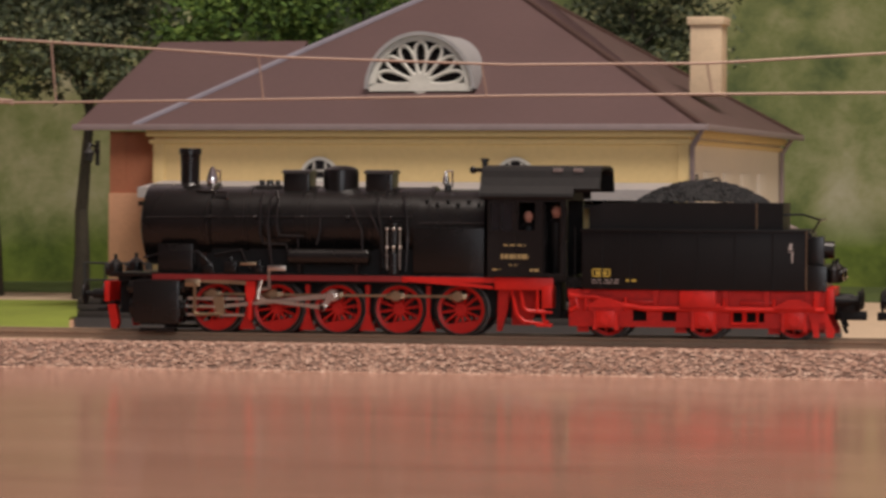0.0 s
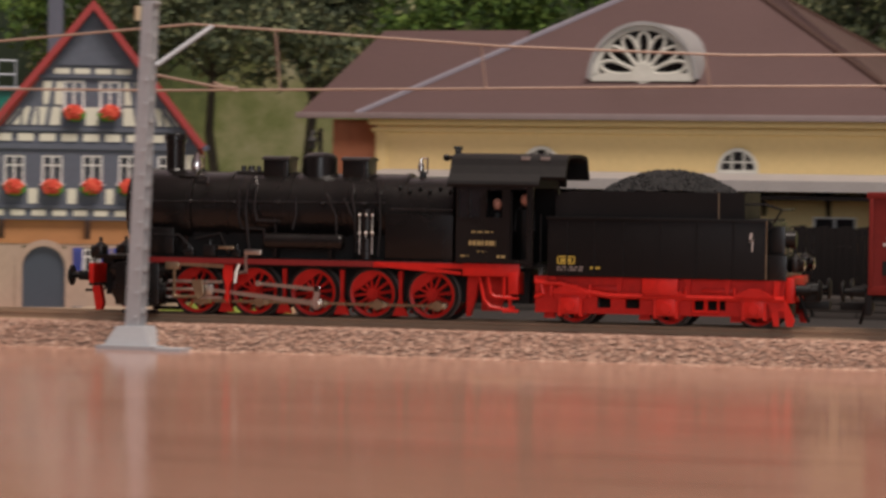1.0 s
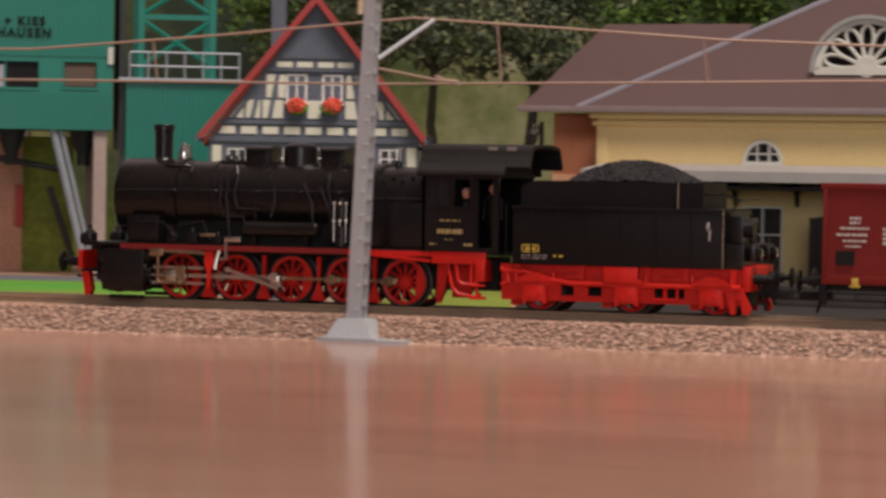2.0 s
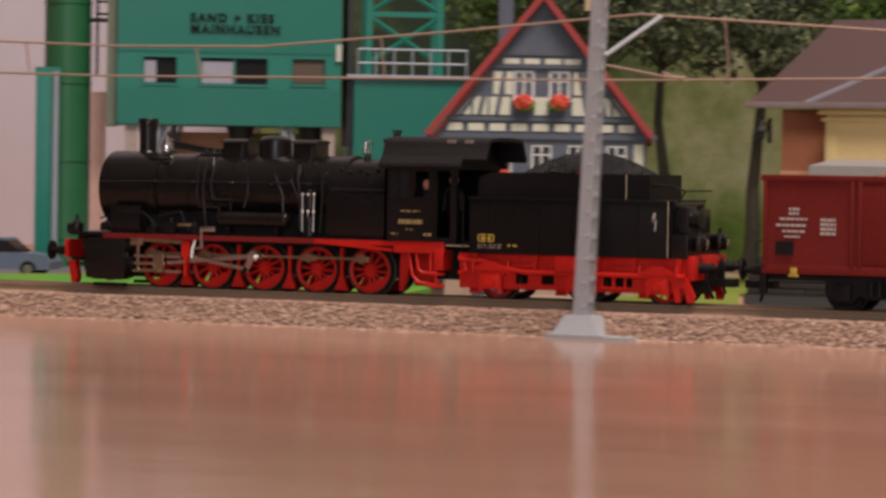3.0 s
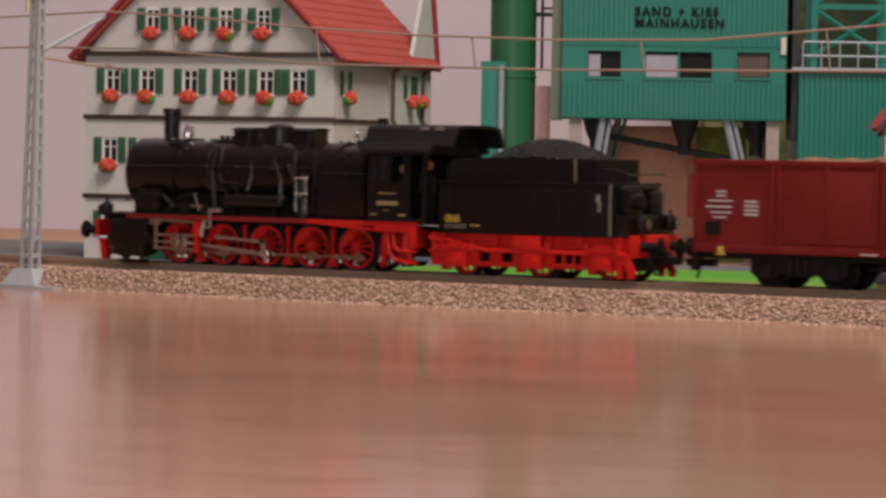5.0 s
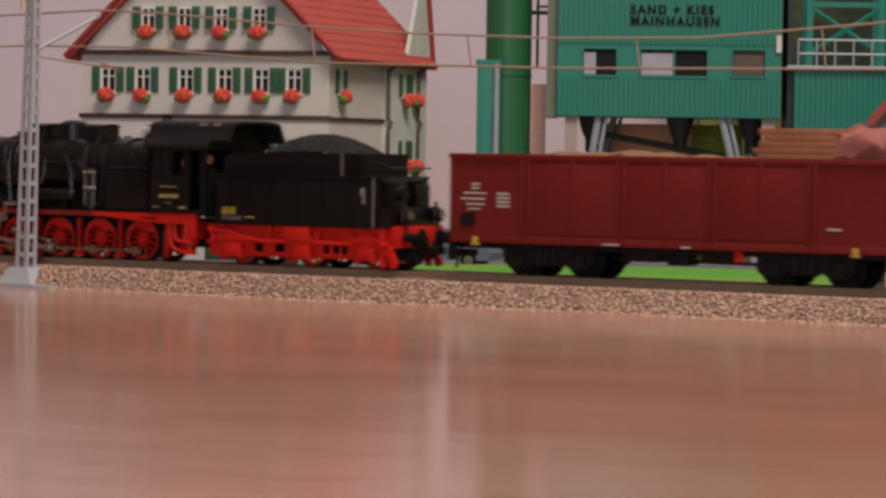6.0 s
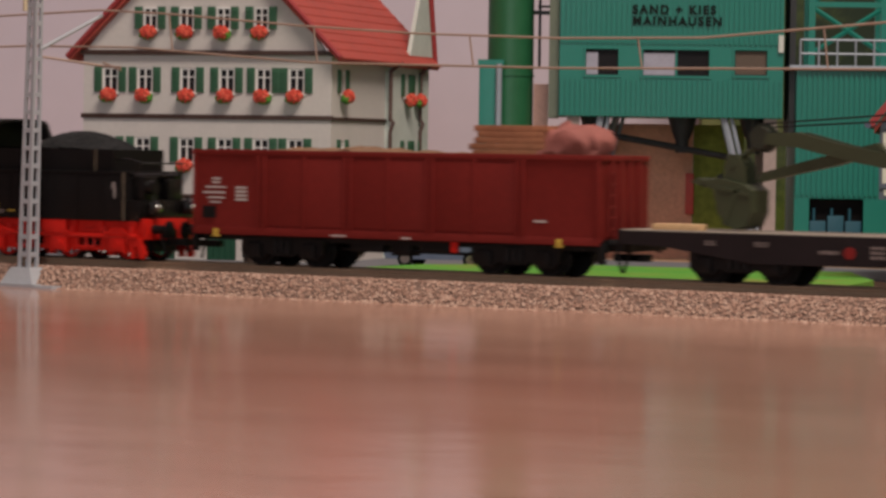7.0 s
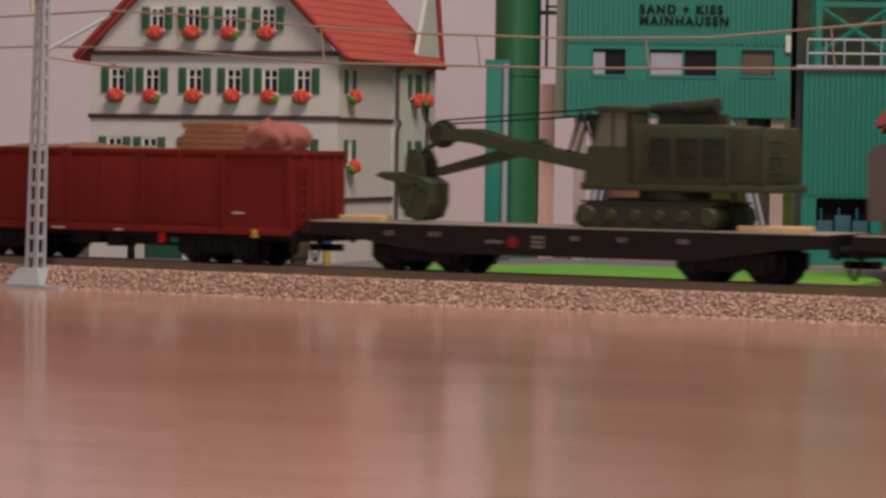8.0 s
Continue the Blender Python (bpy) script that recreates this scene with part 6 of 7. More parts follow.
def gravel_works():
    h = thing("gravel_works", "green clad sand and gravel loading works on steel legs", "industrial building", (-658, 1331.8, -6), 28)
    wins = [(-40.6, -25.2, 88.4, 100.6), (-13.6, 17.6, 88.4, 100.6), (29.6, 44.8, 89.0, 100.8)]
    bm = B()
    wall(bm, -53, 52.4, 68.8, 150, 0, 2, wins)
    body = part("front_wall", bm, GREEN_CLAD, h, smooth=False)
    bm = B()
    box(bm, -53, -51, 2, 80, 68.8, 150), box(bm, 50.4, 52.4, 2, 80, 68.8, 150), box(bm, -53, 52.4, 78, 80, 68.8, 150), box(bm, -53, 52.4, 2, 78, 68.8, 70.6), box(bm, -51, 50.4, 30, 31, 70.6, 150)
    part("shell", bm, GREEN_CLAD, h)
    for i in range(44):
        x = -52.4 + i * 2.4
        for z0, z1 in ((69.2, 86.6), (103.4, 150)):
            bm = B()
            box(bm, x, x + 1.3, -0.9, 0.05, z0, z1)
            part("cladding_batten", bm, GREEN_CLAD, body, smooth=False)
    bm = B()
    box(bm, -58.0, -53.2, 3, 60, 68, 150)
    part("side_fin", bm, material("grey_green_side", (0.15, 0.17, 0.125), 0.7), h, "grey green side wall")
    for x0, x1, z0, z1 in wins:
        bm = B()
        for a, b2, c, d in ((x0 - 0.9, x1 + 0.9, z1, z1 + 0.9), (x0 - 1.2, x1 + 1.2, z0 - 1.2, z0), (x0 - 0.9, x0, z0, z1), (x1, x1 + 0.9, z0, z1)):
            box(bm, a, b2, -0.7, 1.2, c, d)
        f = part("window", bm, GREEN_CLAD, h)
        bm = B()
        if x1 - x0 > 20:
            box(bm, 1.6, 2.6, 0.4, 1.4, z0, z1)
            part("mullion", bm, GREEN_CLAD, f)
        bm = B()
        box(bm, x0, x1, 1.3, 1.6, z0, z1)
        part("pane", bm, DIMPANE, f)
        # pale grey sheet before the pane carries the room's reflection as colour
        if x0 < 20:
            bm = B()
            box(bm, x0 + 0.3, x0 + (5.8 if x0 < -20 else 15), 0.7, 1.2, z0 + 0.2, z1 - 1.6)
            part("tinted_pane_sheet", bm, material("painted_grey_reflection", (0.37, 0.35, 0.42), 0.7), f, "pale grey sheet painted as the pane's reflection")
        else:
            # plain brown sheet just in front of the right pane
            bm = B()
            box(bm, x0 + 0.4, x1 - 0.4, 0.9, 1.25, z0 + 0.4, z1 - 0.4)
            part("tinted_pane_sheet", bm, BROWN_SHEET, f, "brown sheet in front of the pane")
    lettering(h, "SAND + KIES", -18.9, -1.2, 117.6, 5.6, SIGN_DARK)
    lettering(h, "MAINHAUSEN", -18.9, -1.2, 112.2, 5.6, SIGN_DARK)
    # legs, braces and hopper spouts
    for x in (-46, 47):
        for y in (4, 70):
            bm = B()
            box(bm, x - 3, x + 3, y - 2, y + 2, 0, 69)
            part("leg", bm, CONCRETE, h)
    for a, b2 in (((-33, 3, 69), (-44, 3, 0)), ((25, 3, 69), (42, 3, 0)), ((-25, 60, 69), (-44, 60, 0))):
        bm = B()
        tube(bm, [a, b2], 1.8, 8)
        tube(bm, [(a[0] + 3.5, a[1], a[2]), (b2[0] + 3.5, b2[1], b2[2])], 1.0, 8)
        part("brace", bm, STEEL_GREY, h)
    for x in (-36, 6, 40):
        bm = B()
        lathe(bm, (x, 18, 0), [(7, 69), (5, 62), (3.2, 58), (3.2, 52)], 16)
        part("hopper_spout", bm, IRON_AND_SHADE, h)
    bm = B()
    tube(bm, [(-40, 16, 62), (30, 16, 50)], 1.6), tube(bm, [(24, 14, 42), (36, 14, 6)], 1.6)
    part("conveyor", bm, IRON_AND_SHADE, h)
    bm = B()
    box(bm, -38, 13, 62, 66, 0, 66)
    part("rear_wall", bm, material("orange_brick", (0.66, 0.33, 0.22), 0.8, 0, 0.2, 60, 500, 0.2), h, "pinkish orange wall under the works")
    bm = B()
    box(bm, 9.5, 13.5, 58, 61.8, 22, 42, 0.3)
    part("switch_box", bm, material("red_switch_box", (0.50, 0.06, 0.045), 0.6), h, "red box on the wall")
    bm = B()
    box(bm, 13.2, 38, 63, 65, 0, 66)
    part("green_screen", bm, material("moss_green_screen", (0.22, 0.25, 0.04), 0.9, 0, 0.4, 45, 300, 0.3), h, "mossy green screen beside the wall")
    bm = B()
    box(bm, -1.2, 1.2, -1.6, 0.2, 100, 108)
    o = part("wall_lamp", bm, FAN_WHITE, h)
    o.location = (0.0512, 0, 0)
    # silo columns on one side
    bm = B()
    cyl(bm, (-76.6, 24, 0), (-76.6, 24, 190), 11, seg=32)
    s = part("silo", bm, GREEN_DEEP, h, "deep green steel silo")
    for z in (14, 51, 88, 126):
        bm = B()
        lathe(bm, (-76.6, 24, z), [(11, -0.5), (11.5, -0.4), (11.5, 0.4), (11, 0.5)], 32, "z", False)
        part("silo_band", bm, GREEN_DEEP, s)
    bm = B()
    box(bm, -91, -80, 6, 20, 0, 92, 0.4), box(bm, -91.6, -79.4, 5.4, 20, 92, 95)
    part("switch_house", bm, GREEN_CLAD, h)
    bm = B()
    cyl(bm, (-81.6, 5, 0), (-81.6, 5, 93), 1.5, seg=12)
    part("pipe", bm, STEEL_GREY, h, "grey vertical pipe")
    bm = B()
    box(bm, -65.3, -58.3, 20, 26, 0, 84)
    part("pillar", bm, material("pink_plaster", (0.62, 0.36, 0.30), 0.85, 0, 0.15, 60, 500, 0.2), h, "pinkish plaster pillar")
    bm = B()
    box(bm, -66, -52, 40, 42, 118, 120), cyl(bm, (-63, 41, 92), (-63, 41, 150), 0.7), cyl(bm, (-57, 41, 92), (-57, 41, 150), 0.7)
    for i in range(4):
        cyl(bm, (-64, 41, 122 + i * 6), (-54, 41, 122 + i * 6), 0.6)
    part("ladder_frame", bm, IRON_AND_SHADE, h)
    # annex with deck, railing and lattice tower
    bm = B()
    dz = [(65.5, 91.0, 7.8, 31.6)]
    wall(bm, 58.5, 112, 0, 92, -3, -1, dz)
    an = part("annex_wall", bm, GREEN_CLAD, h, smooth=False)
    bm = B()
    box(bm, 58.5, 60.5, -1, 60, 0, 92), box(bm, 110, 112, -1, 60, 0, 92), box(bm, 60.5, 110, 58, 60, 0, 92), box(bm, 60.5, 110, -1, 58, 90, 92)
    part("annex_shell", bm, GREEN_CLAD, h)
    for i in range(22):
        x = 59 + i * 2.45
        bm = B()
        box(bm, x, x + 1.3, -3.9, -2.95, 33, 91.5)
        part("cladding_batten", bm, GREEN_CLAD, an, smooth=False)
    # the opening's inner shade is put into this sheet's near black colour
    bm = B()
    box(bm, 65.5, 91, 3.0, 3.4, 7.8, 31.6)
    part("opening_shade_sheet", bm, DARK_FILL, h, "near black sheet painted as the shade inside the opening")
    teal = material("blue_machine_paint", (0.015, 0.085, 0.12), 0.5)
    for i in range(3):
        bm = B()
        box(bm, 66 + i * 8.4, 73.6 + i * 8.4, -1.0, 2.6, 7.8, 21.0 + (i % 2) * 2.5, 0.4), cyl(bm, (68 + i * 8.4, 0.5, 20), (68 + i * 8.4, 0.5, 27), 0.7, seg=10)
        part("machine", bm, teal, h, "blue machine in the opening")
    bm = B()
    box(bm, 55, 113.5, -6, 60, 92, 94, 0.2)
    part("deck", bm, STEEL_GREY, h)
    for i in range(7):
        bm = B()
        cyl(bm, (60 + i * 8.6, -5.2, 94), (60 + i * 8.6, -5.2, 106), 0.5, seg=8)
        part("railing_post", bm, STEEL_GREY, h)
    for z in (99.5, 106):
        bm = B()
        cyl(bm, (60, -5.2, z), (112, -5.2, z), 0.5, seg=8)
        part("railing_bar", bm, STEEL_GREY, h)
    for x in (66, 100):
        for y in (8, 36):
            bm = B()
            box(bm, x - 1.6, x + 1.6, y - 1.6, y + 1.6, 94, 170)
            part("tower_leg", bm, GREEN_CLAD, h)
    for i in range(3):
        bm = B()
        z = 100 + i * 24
        tube(bm, [(66, 8, z), (100, 8, z + 22)], 1.2, 6), tube(bm, [(100, 8, z), (66, 8, z + 22)], 1.2, 6), box(bm, 66, 100, 7, 9, z + 22, z + 24.5)
        part("tower_brace", bm, GREEN_CLAD, h)
    # solid black strip stands in for shade between works and annex
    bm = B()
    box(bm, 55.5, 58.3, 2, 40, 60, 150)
    part("painted_shade_strip", bm, IRON_AND_SHADE, h)
    return h


def timber_house():
    h = thing("half_timbered_house", "half-timbered house with red gable edges and flower boxes", "house", (-440.5, 1173.6, -6), 20.5)
    D = 110
    zs, ze, apex = 35.0, 64.0, 119.0
    w1 = [(-31.1, 54.6), (-16.2, 54.7), (-0.4, 54.9), (14.1, 55.0), (29.5, 55.0)]
    w2 = [(-7.9, 84.3), (6.3, 84.3)]
    bm = B()
    wall(bm, -42.5, 41.5, zs, ze, 0, 2, [(x - 4.0, x + 4.0, z - 5.3, z + 5.9) for x, z in w1])
    part("upper_wall", bm, SLATE, h, smooth=False)
    for x0, x1, y0, y1 in ((-42.5, -40.5, 2, D), (39.5, 41.5, 2, D), (-40.5, 39.5, D - 2, D)):
        bm = B()
        box(bm, x0, x1, y0, y1, zs, ze)
        part("side_wall", bm, SLATE, h)
    bm = B()

    def half(z):
        return 44.0 * (apex - z) / (apex - ze)
    prism(bm, [(-43, ze), (42, ze), (-0.5, apex)], "y", 0.3, 2.0)
    gab = part("gable", bm, SLATE, h)
    # pale panels between the timbers
    def panel(x0, x1, z0, z1):
        b2 = B()
        a, c = -0.5 - half(z0) + 3, -0.5 + half(z0) - 3
        a2, c2 = -0.5 - half(z1) + 3, -0.5 + half(z1) - 3
        if z0 >= ze:
            q = [(max(x0, a), z0), (min(x1, c), z0), (min(x1, c2), z1), (max(x0, a2), z1)]
            if q[1][0] - q[0][0] < 0.8 or q[2][0] - q[3][0] < -0.2:
                b2.free()
                return
        else:
            q = [(x0, z0), (x1, z0), (x1, z1), (x0, z1)]
        prism(b2, q, "y", -0.3, 0.35)
        part("infill_panel", b2, INFILL, h, smooth=False)
    for i in range(9):
        panel(-38.5 + i * 8.6, -32.2 + i * 8.6, 66.2, 69.2)
    for x0, x1 in ((-35, -29), (-28, -22.4), (-21.4, -13.2), (-3.4, 1.8), (11.6, 19), (20.5, 27), (28, 36)):
        panel(x0, x1, 72.6, 79.8)
    for x0, x1 in ((-28, -21), (-20, -16.4), (-15.4, -12.4), (12, 16), (17, 20.5), (21.4, 28)):
        panel(x0, x1, 80.8, 90)
    for x0 in (-16.0, -8.0, 0.4, 8.2):
        panel(x0, x0 + 6.4, 93.0, 95.2)
    for i in range(10):
        panel(-40.5 + i * 8.2, -35 + i * 8.2, 36.6, 39.0)
    for x0, x1 in ((-41.2, -37.6), (36.5, 40.2)):
        panel(x0, x1, 41.4, 47.5), panel(x0, x1, 49.5, 61.5)
    for x0, x1 in ((-25.6, -21.8), (-10.2, -6.4), (5.0, 8.2), (20, 23.6)):
        panel(x0, x1, 41.4, 47.5)
    bm = B()
    for z, t in ((ze - 0.9, 2.2), (70.2, 1.6), (39.6, 1.4), (91.4, 1.2)):
        b3 = half(z) if z > ze else 42.3
        box(bm, -0.5 - b3 + 1, -0.5 + b3 - 1, -0.9, 0.4, z, z + t)
    part("beam", bm, SLATE, h)
    for (x, z) in w1 + w2:
        f = window_unit(h, x, z + 0.3, 8.2, 11.4, -0.1, False, True, int(abs(x)) % 3)
    for x0, x1, z0, z1 in ((-33, -27.5, 72.6, 80), (-25.5, -21.5, 72.6, 90), (-18.5, -15.5, 72.6, 90), (24.5, 20.5, 72.6, 90), (17.5, 14.5, 72.6, 90), (32, 26.5, 72.6, 80)):
        bm = B()
        prism(bm, [(x0 - 0.9, z0), (x0 + 0.9, z0), (x1 + 0.9, z1), (x1 - 0.9, z1)], "y", -0.55, -0.28)
        part("brace", bm, SLATE, h)
    # shingled tip
    for i in range(6):
        bm = B()
        z = 96.5 + i * 3.6
        b3 = half(z) - 3
        prism(bm, [(-0.5 - b3, z), (-0.5 + b3, z), (-0.5 + max(0.2, b3 - 2.4), z + 3.9), (-0.5 - max(0.2, b3 - 2.4), z + 3.9)], "y", -0.6 + 0.05 * i, 0.35)
        part("slate_course", bm, SLATE, h, smooth=False)
    bm = B()
    gable_roof(bm, -42.5, 41.5, 1.5, D, ze, apex - ze - 0.5, 2.2, 2.2, "y")
    part("roof", bm, RED_TILE, h)
    for s in (-1, 1):
        bm = B()
        xe = -0.5 + s * (45.4 if s > 0 else 47.2)
        prism(bm, [(-0.5, apex + 3.4), (-0.5, apex - 0.4), (xe - s * 2.6, ze - 0.2), (xe - s * 0.8, ze + 1.6)], "y", -5.2, -1.4)
        part("barge_board", bm, RED_EDGE, h, "red painted gable edge")
        bm = B()
        cyl(bm, (xe - s * 0.6, -5.0, ze + 0.4), (xe - s * 0.6, D, ze + 0.4), 1.3, seg=10)
        part("gutter", bm, material("zinc_gutter", (0.07, 0.075, 0.12), 0.4), h)
    bm = B()
    box(bm, -19, -13, 40, 48, 100, 128)
    part("chimney", bm, SLATE, h)
    # ground floor: ochre above pale stone, door arch, blue shuttered windows
    bm = B()
    arch = [(-27.6, -10.6, 0, 24.6)]
    wall(bm, -38.5, 38, 0, zs, 2.5, 4.5, arch + [(-3.8, 3.2, 14, 24), (12, 19, 14, 24), (26, 33, 14, 24)])
    box(bm, -38.5, -36.5, 4.5, D - 2, 0, zs), box(bm, 36, 38, 4.5, D - 2, 0, zs)
    part("ground_floor_wall", bm, PALE_STONE, h, smooth=False)
    bm = B()
    box(bm, -38.7, 38.2, 2.2, 2.6, 25.5, zs)
    part("ochre_band", bm, OCHRE, h, "ochre render under the overhang")
    for x in (-36, -2, 36):
        bm = B()
        prism(bm, [(2.4, 27), (2.4, zs), (-0.6, zs), (-0.2, 32)], "x", x - 1.2, x + 1.2)
        part("bracket", bm, BROWN_TRIM, h)
    bm = B()
    prism(bm, [(-27.6, 0), (-10.6, 0), (-10.6, 16)] + [(-19.1 + 8.5 * math.cos(a), 16 + 8.5 * math.sin(a)) for a in [math.pi * i / 12 for i in range(1, 12)]] + [(-27.6, 16)], "y", 3.4, 4.2)
    d = part("door", bm, material("slate_door", (0.045, 0.06, 0.085), 0.5), h, "slate blue arched door")
    bm = B()
    ring = [(-19.1 + 11 * math.cos(a), 16 + 11 * math.sin(a)) for a in [math.pi * i / 14 for i in range(15)]]
    inner = [(-19.1 + 8.5 * math.cos(a), 16 + 8.5 * math.sin(a)) for a in [math.pi - math.pi * i / 14 for i in range(15)]]
    prism(bm, ring + inner, "y", 1.6, 3.6)
    box(bm, -30.1, -27.6, 1.6, 3.6, 0, 16), box(bm, -10.6, -8.1, 1.6, 3.6, 0, 16)
    part("door_arch", bm, PALE_STONE, d)
    for x in (-0.3, 15.5, 29.5):
        f = window_unit(h, x, 19, 6.6, 9.4, 2.6, True, x > 0, 1, BLUE_PAINT)
    return h


def station():
    h = thing("railway_station", "cream station building with brown hipped roof and fan dormer", "station", (-358.3, 1297.5, -6), -5)
    W, D, ZE, m = 232.6, 236.0, 79.5, 0.59
    wx = (74.3, 159.2, 10.0, 215.0)
    holes = [(x - 8.2, x + 8.2, 57.0, 66.5) for x in wx[:2]] + [(x - 9, x + 9, 8, 40) for x in (30, 74.3, 116, 159.2, 200)]
    bm = B()
    wall(bm, 0, W, 0, ZE, 0, 3, holes)
    part("front_wall", bm, CREAM_WALL, h, smooth=False)
    for a, b2, c, d in ((0, 3, 3, D), (3, W - 3, D - 3, D), (W - 3, W, 3, D)):
        bm = B()
        box(bm, a, b2, c, d, 0, ZE)
        sw = part("side_wall", bm, CREAM_SIDE, h)
    bm = B()
    box(bm, W - 0.1, W + 1.3, 143, 168, 0, 33, 0.2)
    part("side_door", bm, BROWN_TRIM, h, "dark brown side door")
    bm = B()
    prism(bm, [(W + 0.4, 44), (W + 17, 37.5), (W + 17, 36), (W + 0.4, 41.5)], "y", 132, 180)
    part("door_awning", bm, GREY_EAVE, h, "small grey awning over the side door")
    for y in (30, 75, 120, 165):
        for z0, z1 in ((8, 34), (42, 62)):
            bm = B()
            box(bm, W - 0.2, W + 1.0, y, y + 22, z0, z1, 0.2)
            part("wall_panel", bm, CREAM_SIDE, sw)
    bm = B()
    box(bm, -1.6, W + 1.6, -1.8, D, 73.2, 75.0, 0.2), box(bm, -2.6, W + 2.6, -2.8, D, 76.2, ZE + 0.6, 0.2)
    part("cornice", bm, CREAM_WALL, h)
    for x in (0.0, W - 5):
        bm = B()
        box(bm, x, x + 5, -1.0, 0.1, 0, 73.2, 0.2)
        part("pilaster", bm, CREAM_WALL, h)
    # arched upper windows and tall ground-floor ones
    for x in wx[:2]:
        bm = B()
        n = 14
        arc = [(x + 8.8 * math.cos(math.pi * i / n), 58.2 + 9.6 * math.sin(math.pi * i / n)) for i in range(n + 1)]
        inn = [(x + 7.2 * math.cos(math.pi - math.pi * i / n), 58.8 + 7.6 * math.sin(math.pi * i / n)) for i in range(n + 1)]
        prism(bm, arc + inn, "y", -1.0, 1.2)
        box(bm, x - 8.8, x + 8.8, -1.0, 1.2, 57.0, 58.8)
        for dx in (-2.6, 2.6):
            box(bm, x + dx - 0.4, x + dx + 0.4, -0.4, 0.8, 58, 66)
        box(bm, x - 7, x + 7, -0.4, 0.8, 61.6, 62.3)
        f = part("arched_window", bm, FAN_WHITE, h)
        bm = B()
        prism(bm, [(x + 7.4 * math.cos(math.pi * i / n), 58.5 + 7.9 * math.sin(math.pi * i / n)) for i in range(n + 1)], "y", 0.6, 1.0)
        part("pane", bm, DARKPANE, f)
        bm = B()
        for s in (-1, 1):
            prism(bm, [(x + s * 8.3, 57.5), (x + s * 8.3, 66.6), (x + s * 0.5, 66.6), (x + s * 4, 65.6), (x + s * 6.6, 63)], "y", 0.1, 2.8)
        part("spandrel", bm, CREAM_WALL, f)
    for x in (30, 74.3, 116, 159.2, 200):
        window_unit(h, x, 24, 18, 32, 0.2, False, False)
    # platform canopy along the front
    bm = B()
    prism(bm, [(-30, 50.2), (0, 56.0), (0, 57.4), (-30, 54.5)], "x", 4, W - 3)
    part("canopy", bm, CANOPY, h, "grey platform canopy")
    bm = B()
    box(bm, 4, W - 3, -29, -1, 46.8, 48.6)
    for i in range(9):
        x = 8 + i * 27
        prism(bm, [(-29, 50), (-1, 55.5), (-1, 40), (-3, 46)], "x", x, x + 1.6)
    part("canopy_frame", bm, DARK_FILL, h)
    for x in (8, 62, 116, 170, 224):
        bm = B()
        cyl(bm, (x, -26, 0), (x, -26, 48), 1.3, seg=12)
        part("canopy_post", bm, IRON_AND_SHADE, h)
    # hipped roof
    o = 7.0
    x0, x1, y0, y1 = -o, W + o, -o, D + 16
    r = (y1 - y0) / 2
    zt = ZE + 1 + m * r
    bm = B()
    pts = [(x0, y0, ZE + 1), (x1, y0, ZE + 1), (x1, y1, ZE + 1), (x0, y1, ZE + 1), (x0 + r, y0 + r, zt), (x1 - r, y1 - r, zt)]
    solid(bm, pts, [(0, 1, 5, 4), (1, 2, 5), (2, 3, 4, 5), (3, 0, 4), (0, 3, 2, 1)])
    part("roof", bm, BROWN_ROOF, h, smooth=False)
    for p, q, mt in ((pts[0], pts[4], HIP_LIGHT), (pts[1], pts[5], BROWN_TRIM), (pts[2], pts[5], BROWN_TRIM)):
        bm = B()
        tube(bm, [p, q], 1.5, 8)
        part("hip_cap", bm, mt, h)
    bm = B()
    box(bm, x0 - 0.8, x1 + 0.8, y0 - 1.6, y0 + 0.2, ZE - 0.8, ZE + 1.8, 0.3), box(bm, x1 - 0.2, x1 + 1.6, y0, y1, ZE - 0.8, ZE + 1.8, 0.3)
    part("gutter", bm, GREY_EAVE, h)
    bm = B()
    tube(bm, [(W + 6, -5, ZE), (W + 1, -1.5, 72), (W + 1, -1.5, 0)], 1.1, 8)
    part("downpipe", bm, GREY_EAVE, h)
    bm = B()
    tube(bm, [(W + 6, D - 6, ZE), (W + 1.5, D - 8, 72), (W + 1.5, D - 8, 0)], 1.1, 8)
    part("downpipe", bm, GREY_EAVE, h)
    # fan dormer
    cx, cy, cz, R = 113.2, 18.0, 97.4, 22.6
    n = 26
    outer = [(cx + R * math.cos(math.pi * i / n), cz + R * math.sin(math.pi * i / n)) for i in range(n + 1)]
    inner = [(cx + (R - 3.2) * math.cos(math.pi - math.pi * i / n), cz + 1.6 + (R - 4.4) * math.sin(math.pi * i / n)) for i in range(n + 1)]
    bm = B()
    prism(bm, outer + inner, "y", cy - 1, cy + 1.5)
    box(bm, cx - R, cx + R, cy - 1, cy + 1.5, cz - 1.6, cz + 1.8)
    petals = []
    for k in range(7):
        a = math.pi * (k + 0.5) / 7
        c, sn = math.cos(a), math.sin(a)
        loop = []
        for j in range(17):
            q = 2 * math.pi * j / 16
            u, v = 11.6 + 7.4 * math.cos(q), 2.5 * math.sin(q) * (1 + 0.35 * math.cos(q))
            loop.append((cx + u * c - v * sn, cy, cz + 1.4 + 0.94 * (u * sn + v * c)))
        petals.append(loop)
    cyl(bm, (cx, cy - 0.8, cz + 1.5), (cx, cy + 0.8, cz + 1.5), 4.2, seg=20)
    d = part("fan_dormer", bm, FAN_WHITE, h, "white half-round fan dormer window")
    for loop in petals:
        bm = B()
        tube(bm, loop, 0.75, 6)
        part("petal", bm, FAN_WHITE, d)
